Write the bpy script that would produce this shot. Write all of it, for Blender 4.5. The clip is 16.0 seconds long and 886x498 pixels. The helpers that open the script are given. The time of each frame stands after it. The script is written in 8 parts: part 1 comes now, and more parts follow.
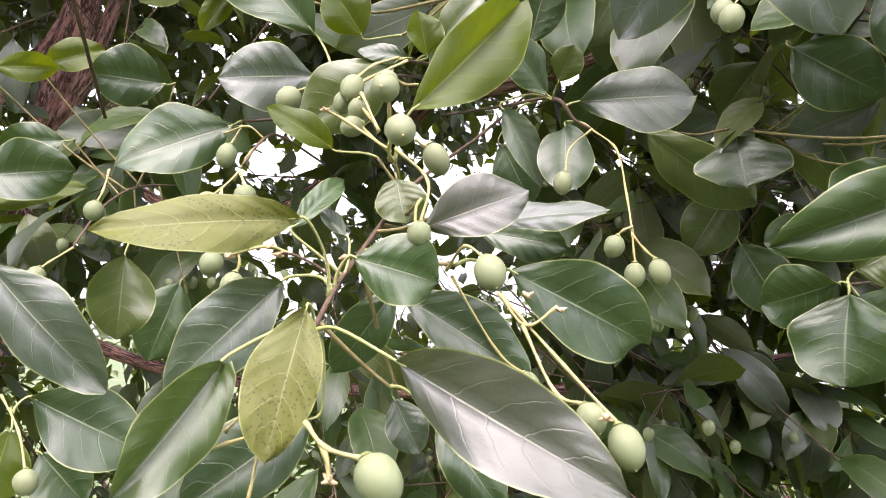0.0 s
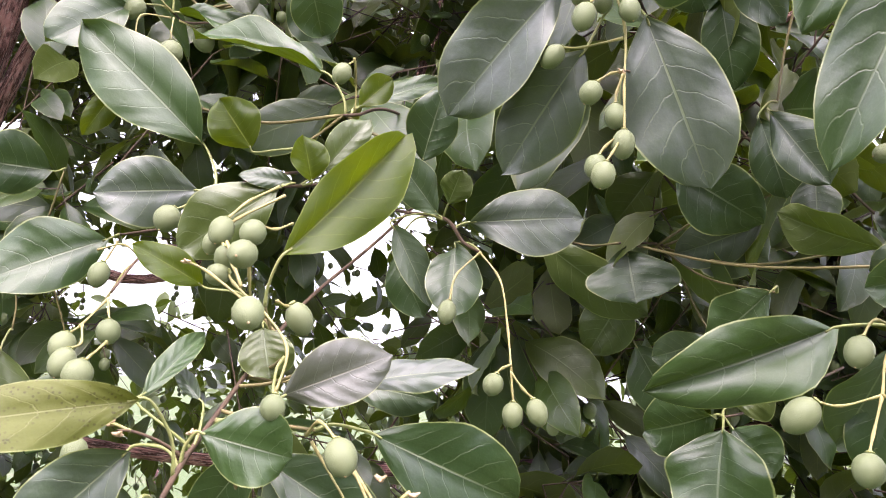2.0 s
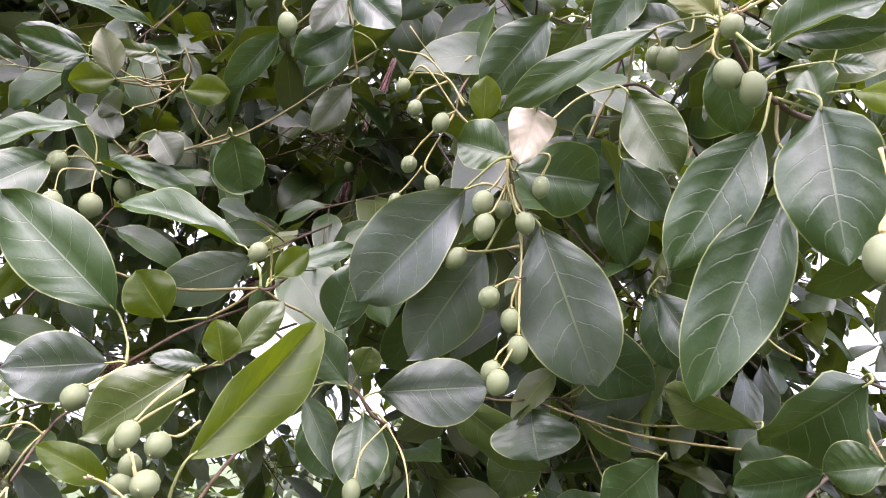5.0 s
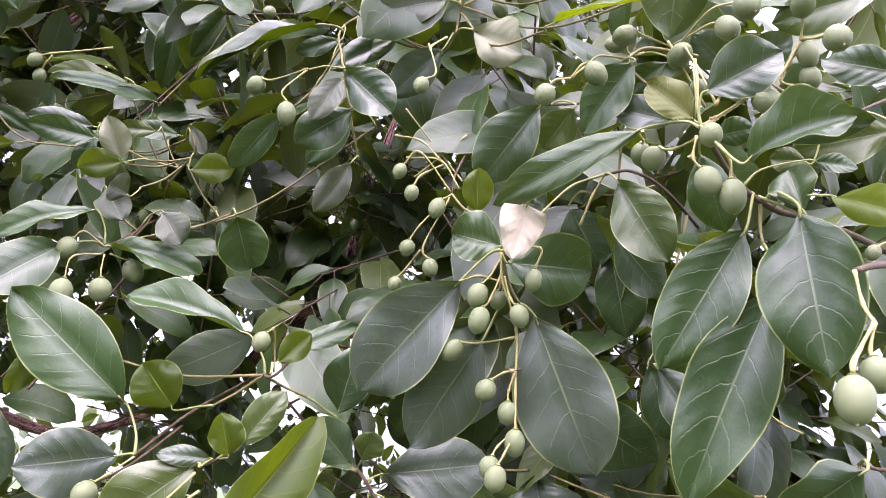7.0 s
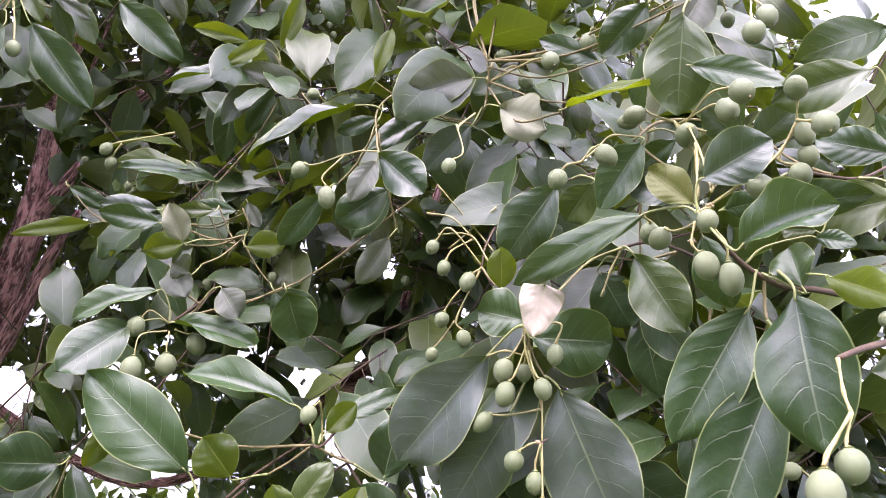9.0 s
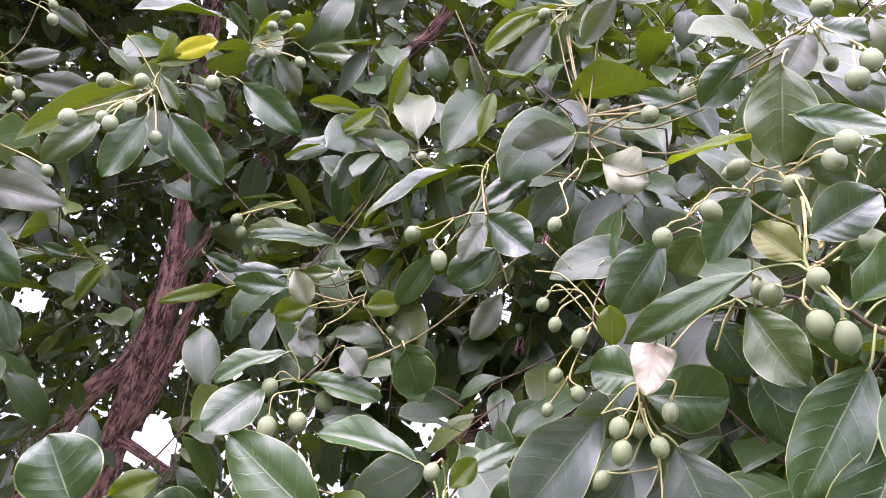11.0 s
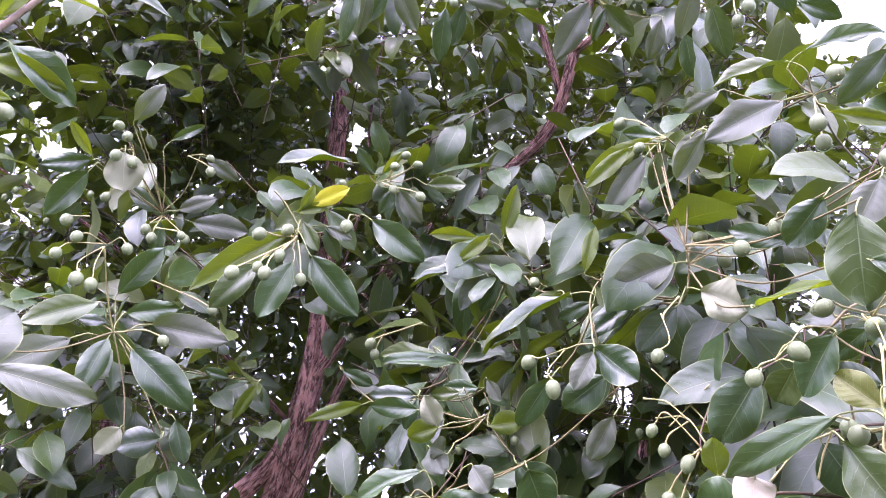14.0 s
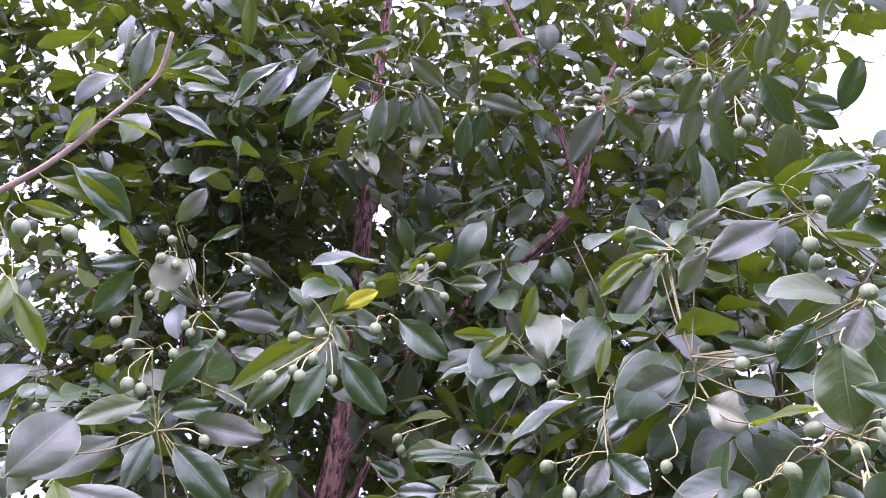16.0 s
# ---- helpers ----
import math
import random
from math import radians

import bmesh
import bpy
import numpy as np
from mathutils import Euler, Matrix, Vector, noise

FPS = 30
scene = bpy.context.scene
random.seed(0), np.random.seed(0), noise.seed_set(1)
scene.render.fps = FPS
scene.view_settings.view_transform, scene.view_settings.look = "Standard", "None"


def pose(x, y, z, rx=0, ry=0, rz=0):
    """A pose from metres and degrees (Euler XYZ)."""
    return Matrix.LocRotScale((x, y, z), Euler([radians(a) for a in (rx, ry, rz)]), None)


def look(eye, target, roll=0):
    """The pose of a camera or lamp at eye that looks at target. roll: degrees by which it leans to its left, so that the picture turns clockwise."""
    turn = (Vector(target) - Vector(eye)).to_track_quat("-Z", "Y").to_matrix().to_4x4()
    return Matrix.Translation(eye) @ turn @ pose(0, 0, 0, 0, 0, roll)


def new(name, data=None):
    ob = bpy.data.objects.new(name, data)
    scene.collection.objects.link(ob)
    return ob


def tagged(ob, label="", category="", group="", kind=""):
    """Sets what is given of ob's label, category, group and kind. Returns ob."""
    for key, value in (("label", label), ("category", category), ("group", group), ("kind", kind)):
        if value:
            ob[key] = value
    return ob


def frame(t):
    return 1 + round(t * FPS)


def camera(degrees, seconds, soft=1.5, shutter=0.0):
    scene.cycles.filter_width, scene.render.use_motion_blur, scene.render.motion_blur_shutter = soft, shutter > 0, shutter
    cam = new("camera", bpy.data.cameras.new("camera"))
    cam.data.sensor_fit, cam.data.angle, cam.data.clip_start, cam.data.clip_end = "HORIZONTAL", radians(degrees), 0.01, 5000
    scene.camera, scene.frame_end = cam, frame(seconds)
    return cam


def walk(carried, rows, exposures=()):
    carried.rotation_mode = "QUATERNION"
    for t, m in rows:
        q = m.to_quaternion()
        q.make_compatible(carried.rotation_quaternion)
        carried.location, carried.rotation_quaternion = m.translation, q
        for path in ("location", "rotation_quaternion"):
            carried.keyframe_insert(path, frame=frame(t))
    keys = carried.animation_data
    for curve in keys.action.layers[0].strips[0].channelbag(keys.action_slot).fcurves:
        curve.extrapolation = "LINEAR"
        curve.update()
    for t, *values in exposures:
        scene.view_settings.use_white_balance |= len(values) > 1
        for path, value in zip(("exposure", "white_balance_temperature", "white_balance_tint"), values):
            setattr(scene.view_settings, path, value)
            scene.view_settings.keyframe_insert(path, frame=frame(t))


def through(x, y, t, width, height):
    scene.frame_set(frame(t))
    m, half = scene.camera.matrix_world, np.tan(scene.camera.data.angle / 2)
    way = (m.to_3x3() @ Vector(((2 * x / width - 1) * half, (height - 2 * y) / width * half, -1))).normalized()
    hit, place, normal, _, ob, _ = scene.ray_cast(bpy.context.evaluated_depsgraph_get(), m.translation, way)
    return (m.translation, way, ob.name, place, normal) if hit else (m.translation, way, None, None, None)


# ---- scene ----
cam = camera(61.05, 16.0, 0.8)
PATH = [
    (0.0, (0.1138, 0.1188, 1.6398), (0.0863, 1.1072, 1.7891), 4.63),
    (0.5, (0.1151, 0.1143, 1.6542), (0.0934, 1.1029, 1.8029), 4.66),
    (1.0, (0.1186, 0.1124, 1.6706), (0.1089, 1.0999, 1.8274), 4.88),
    (1.5, (0.1249, 0.1148, 1.6799), (0.1502, 1.0975, 1.8633), 4.97),
    (2.0, (0.1354, 0.1155, 1.6897), (0.1903, 1.0938, 1.8895), 5.10),
    (2.5, (0.1333, 0.1118, 1.6965), (0.2337, 1.0830, 1.9127), 5.05),
    (3.0, (0.1388, 0.1064, 1.7059), (0.2743, 1.0699, 1.9368), 4.99),
    (3.5, (0.1399, 0.0989, 1.7156), (0.2827, 1.0561, 1.9671), 5.37),
    (4.0, (0.1363, 0.0892, 1.7239), (0.2805, 1.0391, 2.0010), 5.54),
    (6.5, (0.1395, 0.0701, 1.7701), (0.2639, 1.0140, 2.0759), 4.25),
    (7.0, (0.1409, 0.0607, 1.7754), (0.2576, 1.0011, 2.0947), 4.05),
    (7.5, (0.1454, 0.0531, 1.7801), (0.2545, 0.9936, 2.1019), 3.71),
    (8.0, (0.1511, 0.0436, 1.7840), (0.2316, 0.9842, 2.1139), 3.59),
    (10.5, (0.1616, 0.0044, 1.8013), (0.0815, 0.9265, 2.1799), 3.59),
    (11.0, (0.1609, 0.0016, 1.8019), (0.0325, 0.9157, 2.1864), 3.95),
    (11.5, (0.1609, 0.0027, 1.8036), (0.0004, 0.9087, 2.1953), 3.83),
    (12.0, (0.1633, -0.0050, 1.8033), (-0.0390, 0.8908, 2.1989), 4.06),
    (12.5, (0.1652, -0.0110, 1.8060), (-0.0598, 0.8754, 2.2105), 4.36),
    (13.0, (0.1680, -0.0363, 1.8112), (-0.0805, 0.8321, 2.2401), 4.80),
    (13.5, (0.1727, -0.0558, 1.8147), (-0.0952, 0.7961, 2.2647), 5.14),
    (14.0, (0.1794, -0.0766, 1.8153), (-0.1031, 0.7624, 2.2804), 5.45),
    (14.5, (0.1811, -0.0903, 1.8148), (-0.1129, 0.7378, 2.2920), 5.75),
    (15.0, (0.1843, -0.1064, 1.8183), (-0.1157, 0.7097, 2.3122), 6.07),
    (15.5, (0.1873, -0.1215, 1.8223), (-0.1162, 0.6825, 2.3337), 6.29),
    (16.0, (0.1978, -0.1439, 1.8244), (-0.1066, 0.6427, 2.3618), 6.52),
]
EXPOSURES = [(0.0, 2.82, 6600, 31), (3.0, 2.78, 6400, 34), (8.0, 2.77, 6050, 40), (12.0, 2.96, 5900, 46), (14.5, 3.13, 5600, 51), (16.0, 2.68, 5500, 52)]
walk(cam, [(t, look(eye, target, roll)) for t, eye, target, roll in PATH], EXPOSURES)
cam.data.dof.use_dof, cam.data.dof.focus_distance, cam.data.dof.aperture_fstop = True, 0.52, 52.0

# ---- world and light: a bright overcast day ----
world = bpy.data.worlds.new("overcast_sky")
scene.world = world
world.use_nodes = True
wn = world.node_tree.nodes
sky = wn.new("ShaderNodeTexSky")
sky.sky_type, sky.sun_disc = "NISHITA", False
sky.sun_elevation, sky.sun_rotation = radians(58), radians(200)
sky.air_density, sky.dust_density, sky.ozone_density = 1.0, 6.0, 1.5
wn["Background"].inputs["Strength"].default_value = 0.15
veil = wn.new("ShaderNodeHueSaturation")  # thin even cloud takes most of the blue out of the sky
veil.inputs["Saturation"].default_value = 0.6
world.node_tree.links.new(sky.outputs[0], veil.inputs["Color"])
# the cloud cover is brightest overhead and a third as bright at the horizon
height = wn.new("ShaderNodeSeparateXYZ")
world.node_tree.links.new(wn.new("ShaderNodeTexCoord").outputs["Generated"], height.inputs[0])
cover = wn.new("ShaderNodeMapRange")
for key, value in (("From Min", 0.0), ("From Max", 1.0), ("To Min", 2.4), ("To Max", 7.2)):
    cover.inputs[key].default_value = value
world.node_tree.links.new(height.outputs[2], cover.inputs["Value"])
cloud_light = wn.new("ShaderNodeVectorMath")
cloud_light.operation = "SCALE"
cloud_light.inputs[0].default_value = (0.90, 0.98, 1.07)
world.node_tree.links.new(cover.outputs["Result"], cloud_light.inputs["Scale"])
overcast = wn.new("ShaderNodeMix")
overcast.data_type = "RGBA"
overcast.inputs[0].default_value = 0.65
world.node_tree.links.new(veil.outputs[0], overcast.inputs[6])
world.node_tree.links.new(cloud_light.outputs[0], overcast.inputs[7])
world.node_tree.links.new(overcast.outputs[2], wn["Background"].inputs["Color"])
sun = new("sun", bpy.data.lights.new("sun", "SUN"))
sun.data.energy, sun.data.angle, sun.data.color = 0.8, radians(110), (1.0, 0.96, 0.9)
sun.matrix_world = look((0.4, -1.2, 4.0), (0.0, 0.0, 0.0))


# ---- materials ----
def material(name):
    m = bpy.data.materials.new(name)
    m.use_nodes = True
    n = m.node_tree.nodes
    return m, n, m.node_tree.links, n["Principled BSDF"], n["Material Output"]


def maths(n, l, op, a, b=None, c=None):
    node = n.new("ShaderNodeMath")
    node.operation = op
    for k, v in enumerate((a, b, c)):
        if v is None:
            continue
        if isinstance(v, (int, float)):
            node.inputs[k].default_value = v
        else:
            l.new(v, node.inputs[k])
    return node.outputs[0]


def smooth(n, l, v, lo, hi, out_lo=0.0, out_hi=1.0):
    node = n.new("ShaderNodeMapRange")
    node.interpolation_type = "SMOOTHSTEP"
    for k, x in (("From Min", lo), ("From Max", hi), ("To Min", out_lo), ("To Max", out_hi)):
        node.inputs[k].default_value = x
    l.new(v, node.inputs["Value"])
    return node.outputs["Result"]


def blend(n, l, f, a, b):
    node = n.new("ShaderNodeMix")
    node.data_type = "RGBA"
    if isinstance(f, (int, float)):
        node.inputs[0].default_value = f
    else:
        l.new(f, node.inputs[0])
    for k, v in ((6, a), (7, b)):
        if isinstance(v, tuple):
            node.inputs[k].default_value = (*v, 1)
        else:
            l.new(v, node.inputs[k])
    return node.outputs[2]


def noise_tex(n, l, scale, detail=3.0, vec=None, rough=0.55):
    node = n.new("ShaderNodeTexNoise")
    node.inputs["Scale"].default_value, node.inputs["Detail"].default_value = scale, detail
    node.inputs["Roughness"].default_value = rough
    if vec is not None:
        l.new(vec, node.inputs["Vector"])
    return node.outputs["Fac"]


def leaf_material(name, dark, light, vein, through, rough, shine, glow, spots=0.0, island=False, vein_amount=0.45, bump=0.3, sheen_grey=0.0, edge=(0.29, 0.33, 0.115)):
    """A leaf skin. UV: x from base to tip, y across from 0 to 1 with the midrib at 0.5."""
    m, n, l, bsdf, out = material(name)
    uv = n.new("ShaderNodeUVMap").outputs[0]
    sep = n.new("ShaderNodeSeparateXYZ")
    l.new(uv, sep.inputs[0])
    u, v = sep.outputs[0], sep.outputs[1]
    across = maths(n, l, "ABSOLUTE", maths(n, l, "MULTIPLY_ADD", v, 2.0, -1.0))
    wob = noise_tex(n, l, 9.0, 2.0, uv)
    # side veins leave the midrib at a slant and bow towards the tip
    bow = maths(n, l, "MULTIPLY", maths(n, l, "POWER", across, 1.35), -0.24)
    run = maths(n, l, "ADD", maths(n, l, "ADD", u, bow), maths(n, l, "MULTIPLY", wob, 0.05))
    saw = maths(n, l, "ABSOLUTE", maths(n, l, "MULTIPLY_ADD", maths(n, l, "FRACT", maths(n, l, "MULTIPLY", run, 6.5)), 2.0, -1.0))
    side = smooth(n, l, saw, 0.91, 1.0)
    side = maths(n, l, "MULTIPLY", side, smooth(n, l, across, 0.97, 0.55))
    mid = maths(n, l, "MULTIPLY", smooth(n, l, across, 0.036, 0.010), smooth(n, l, u, 1.0, 0.25, 0.3, 0.9))
    rim = smooth(n, l, across, 0.955, 0.98)
    fine = n.new("ShaderNodeTexVoronoi")
    fine.feature = "DISTANCE_TO_EDGE"
    fine.inputs["Scale"].default_value = 26.0
    l.new(uv, fine.inputs["Vector"])
    net = smooth(n, l, fine.outputs["Distance"], 0.10, 0.0)
    obj = n.new("ShaderNodeTexCoord").outputs["Object"]
    blotch = noise_tex(n, l, 45.0, 4.0, obj)
    if island:
        rnd = n.new("ShaderNodeNewGeometry").outputs["Random Per Island"]
    else:
        rnd = n.new("ShaderNodeObjectInfo").outputs["Random"]
    tone = maths(n, l, "ADD", maths(n, l, "MULTIPLY", rnd, 0.6), maths(n, l, "MULTIPLY", smooth(n, l, blotch, 0.3, 0.7), 0.4))
    col = blend(n, l, tone, dark, light)
    if sheen_grey:  # some leaves are yellower, some have the sky's grey sheen painted in
        other = maths(n, l, "FRACT", maths(n, l, "MULTIPLY", rnd, 7.31))
        col = blend(n, l, smooth(n, l, other, 0.75, 0.97, 0.0, 0.6), col, (0.085, 0.105, 0.016))
        sheen_mask = maths(n, l, "MULTIPLY", smooth(n, l, other, 0.26, 0.04, 0.0, sheen_grey), smooth(n, l, noise_tex(n, l, 70.0, 3.0, obj), 0.3, 0.6, 0.55, 1.0))
        col = blend(n, l, sheen_mask, col, (0.095, 0.108, 0.100))
    lines = maths(n, l, "MAXIMUM", mid, maths(n, l, "MULTIPLY", side, vein_amount))
    lines = maths(n, l, "MAXIMUM", lines, maths(n, l, "MULTIPLY", net, 0.07))
    col = blend(n, l, lines, col, vein)
    col = blend(n, l, maths(n, l, "MULTIPLY", rim, 0.8), col, edge)
    if spots:
        sp = n.new("ShaderNodeTexVoronoi")
        sp.inputs["Scale"].default_value = 700.0
        l.new(obj, sp.inputs["Vector"])
        patch = smooth(n, l, noise_tex(n, l, 60.0, 3.0, obj), 0.36, 0.52)
        dot = maths(n, l, "MULTIPLY", smooth(n, l, sp.outputs["Distance"], 0.34, 0.2), maths(n, l, "MULTIPLY", patch, spots))
        col = blend(n, l, dot, col, (0.030, 0.022, 0.008))
    dust = smooth(n, l, noise_tex(n, l, 900.0, 2.0, obj), 0.72, 0.8)
    col = blend(n, l, maths(n, l, "MULTIPLY", dust, 0.12), col, (0.4, 0.4, 0.34))
    l.new(col, bsdf.inputs["Base Color"])
    l.new(smooth(n, l, blotch, 0.25, 0.75, rough - 0.06, rough + 0.08), bsdf.inputs["Roughness"])
    bsdf.inputs["Specular IOR Level"].default_value = shine
    quilt = maths(n, l, "MULTIPLY", maths(n, l, "COSINE", maths(n, l, "MULTIPLY", run, 40.84)), smooth(n, l, across, 0.0, 0.5, 0.2, 1.0))
    height = maths(n, l, "ADD", maths(n, l, "ADD", maths(n, l, "MULTIPLY", maths(n, l, "MAXIMUM", mid, maths(n, l, "MULTIPLY", side, 0.5)), -0.8), maths(n, l, "MULTIPLY", quilt, 0.26)),
                   maths(n, l, "MULTIPLY", noise_tex(n, l, 260.0, 3.0, obj), 0.5))
    bp = n.new("ShaderNodeBump")
    bp.inputs["Strength"].default_value, bp.inputs["Distance"].default_value = bump, 0.0012
    l.new(height, bp.inputs["Height"])
    l.new(bp.outputs[0], bsdf.inputs["Normal"])
    tr = n.new("ShaderNodeBsdfTranslucent")
    l.new(blend(n, l, maths(n, l, "MULTIPLY", lines, 0.6), through, tuple(min(1.0, 1.6 * c) for c in through)), tr.inputs["Color"])
    mix = n.new("ShaderNodeMixShader")
    mix.inputs[0].default_value = glow
    l.new(bsdf.outputs[0], mix.inputs[1])
    l.new(tr.outputs[0], mix.inputs[2])
    l.new(mix.outputs[0], out.inputs["Surface"])
    return m


TOP = dict(dark=(0.010, 0.033, 0.006), light=(0.032, 0.074, 0.013), vein=(0.17, 0.21, 0.11), through=(0.34, 0.48, 0.03), rough=0.41, shine=0.7, glow=0.16, vein_amount=0.2, sheen_grey=0.6)
UNDER = dict(dark=(0.060, 0.082, 0.026), light=(0.092, 0.112, 0.042), vein=(0.22, 0.25, 0.11), through=(0.42, 0.50, 0.05), rough=0.5, shine=0.35, glow=0.36, vein_amount=0.35)
# greyer upper sides: the sky's sheen is painted into the base colour
SKY_SHEEN = dict(dark=(0.085, 0.100, 0.072), light=(0.125, 0.138, 0.105), vein=(0.27, 0.29, 0.18), through=(0.38, 0.46, 0.07), rough=0.5, shine=0.4, glow=0.26, vein_amount=0.35)
leaf_top = leaf_material("leaf_upper_side", **{**TOP, "vein_amount": 0.42})
leaf_under = leaf_material("leaf_underside", **UNDER)
leaf_sky_sheen = leaf_material("sky_sheen_leaf", **SKY_SHEEN)
leaf_top_far = leaf_material("crown_leaf_upper_side", **{**TOP, "vein_amount": 0.34, "glow": 0.30, "through": (0.44, 0.54, 0.03)}, island=True)
leaf_under_far = leaf_material("crown_leaf_underside", **{**UNDER, "dark": (0.078, 0.102, 0.040), "light": (0.115, 0.138, 0.062), "glow": 0.42}, island=True)
YOUNG = dict(dark=(0.036, 0.066, 0.004), light=(0.066, 0.098, 0.008), vein=(0.28, 0.31, 0.06), through=(0.56, 0.64, 0.02), rough=0.42, shine=0.4, glow=0.46, vein_amount=0.4)
leaf_young = leaf_material("young_leaf_green", **YOUNG)
leaf_spotted = leaf_material("freckled_leaf", dark=(0.080, 0.098, 0.012), light=(0.120, 0.134, 0.026), vein=(0.27, 0.28, 0.12), through=(0.42, 0.45, 0.08), rough=0.5, shine=0.35, glow=0.3, spots=1.0, vein_amount=0.5)
leaf_sere = leaf_material("sere_leaf_cream", dark=(0.64, 0.56, 0.44), light=(0.72, 0.65, 0.53), vein=(0.62, 0.54, 0.40), through=(0.7, 0.6, 0.42), rough=0.65, shine=0.2, glow=0.3, vein_amount=0.2)
leaf_pale = leaf_material("pale_leaf_underside", dark=(0.27, 0.28, 0.19), light=(0.34, 0.35, 0.24), vein=(0.40, 0.40, 0.29), through=(0.5, 0.52, 0.28), rough=0.6, shine=0.25, glow=0.3, vein_amount=0.25)
# grey-mauve reflection of the sky, put into the leaf's colour
leaf_mauve_sheen = leaf_material("mauve_sheen_leaf", dark=(0.045, 0.055, 0.036), light=(0.075, 0.082, 0.062), vein=(0.22, 0.235, 0.15), through=(0.36, 0.40, 0.10), rough=0.35, shine=0.75, glow=0.22, vein_amount=0.25)
leaf_yellow = leaf_material("yellowed_leaf", dark=(0.42, 0.42, 0.02), light=(0.52, 0.50, 0.03), vein=(0.6, 0.6, 0.1), through=(0.8, 0.75, 0.05), rough=0.5, shine=0.3, glow=0.4)
garden_leaf = leaf_material("garden_leaf", dark=(0.05, 0.08, 0.02), light=(0.12, 0.16, 0.035), vein=(0.15, 0.2, 0.06), through=(0.36, 0.44, 0.06), rough=0.5, shine=0.35, glow=0.3, island=True, vein_amount=0.1)


def plain_material(name, a, b, scale, rough, shine=0.5, bump=0.0, bump_scale=400.0, speck=None):
    m, n, l, bsdf, out = material(name)
    obj = n.new("ShaderNodeTexCoord").outputs["Object"]
    rnd = n.new("ShaderNodeObjectInfo").outputs["Random"]
    f = maths(n, l, "ADD", maths(n, l, "MULTIPLY", smooth(n, l, noise_tex(n, l, scale, 4.0, obj), 0.3, 0.7), 0.65), maths(n, l, "MULTIPLY", rnd, 0.35))
    col = blend(n, l, f, a, b)
    if speck:
        col = blend(n, l, maths(n, l, "MULTIPLY", smooth(n, l, noise_tex(n, l, 1500.0, 1.0, obj), 0.62, 0.72), 0.4), col, speck)
    l.new(col, bsdf.inputs["Base Color"])
    bsdf.inputs["Roughness"].default_value = rough
    bsdf.inputs["Specular IOR Level"].default_value = shine
    if bump:
        bp = n.new("ShaderNodeBump")
        bp.inputs["Strength"].default_value, bp.inputs["Distance"].default_value = bump, 0.001
        l.new(noise_tex(n, l, bump_scale, 4.0, obj), bp.inputs["Height"])
        l.new(bp.outputs[0], bsdf.inputs["Normal"])
    return m


drupe_skin = plain_material("drupe_skin", (0.132, 0.165, 0.076), (0.188, 0.212, 0.108), 140.0, 0.5, 0.35, 0.25, 900.0, speck=(0.24, 0.26, 0.17))
stalk_skin = plain_material("stalk_skin", (0.23, 0.26, 0.085), (0.31, 0.31, 0.12), 120.0, 0.55, 0.35, 0.2, 900.0)
peduncle_skin = plain_material("peduncle_skin", (0.30, 0.29, 0.115), (0.38, 0.31, 0.13), 120.0, 0.6, 0.3, 0.3, 700.0)
scar_skin = plain_material("flower_scar", (0.40, 0.28, 0.16), (0.50, 0.36, 0.22), 300.0, 0.7, 0.2, 0.3, 900.0)
twig_bark = plain_material("twig_bark", (0.070, 0.046, 0.030), (0.120, 0.080, 0.050), 90.0, 0.7, 0.25, 0.5, 350.0)

spur_skin = plain_material("young_twig_skin", (0.15, 0.125, 0.055), (0.23, 0.19, 0.08), 90.0, 0.65, 0.3, 0.4, 350.0)
branchlet_bark = plain_material("branchlet_bark", (0.22, 0.155, 0.115), (0.34, 0.25, 0.19), 90.0, 0.7, 0.25, 0.5, 350.0)


def bark_material():
    """Fibrous reddish bark that peels in long strips."""
    m, n, l, bsdf, out = material("peeling_bark")
    uv = n.new("ShaderNodeUVMap").outputs[0]
    mp = n.new("ShaderNodeMapping")
    mp.inputs["Scale"].default_value = (7.0, 0.55, 1.0)
    l.new(uv, mp.inputs["Vector"])
    strips = noise_tex(n, l, 4.0, 6.0, mp.outputs[0], 0.65)
    mp2 = n.new("ShaderNodeMapping")
    mp2.inputs["Scale"].default_value = (24.0, 1.5, 1.0)
    l.new(uv, mp2.inputs["Vector"])
    fibres = noise_tex(n, l, 5.0, 4.0, mp2.outputs[0], 0.6)
    col = blend(n, l, smooth(n, l, strips, 0.42, 0.6), (0.085, 0.038, 0.033), (0.54, 0.28, 0.245))
    col = blend(n, l, smooth(n, l, fibres, 0.52, 0.7), col, (0.60, 0.45, 0.39))
    l.new(col, bsdf.inputs["Base Color"])
    bsdf.inputs["Roughness"].default_value = 0.85
    bsdf.inputs["Specular IOR Level"].default_value = 0.2
    bp = n.new("ShaderNodeBump")
    bp.inputs["Strength"].default_value, bp.inputs["Distance"].default_value = 0.9, 0.006
    l.new(maths(n, l, "ADD", strips, maths(n, l, "MULTIPLY", fibres, 0.5)), bp.inputs["Height"])
    l.new(bp.outputs[0], bsdf.inputs["Normal"])
    return m


bark = bark_material()


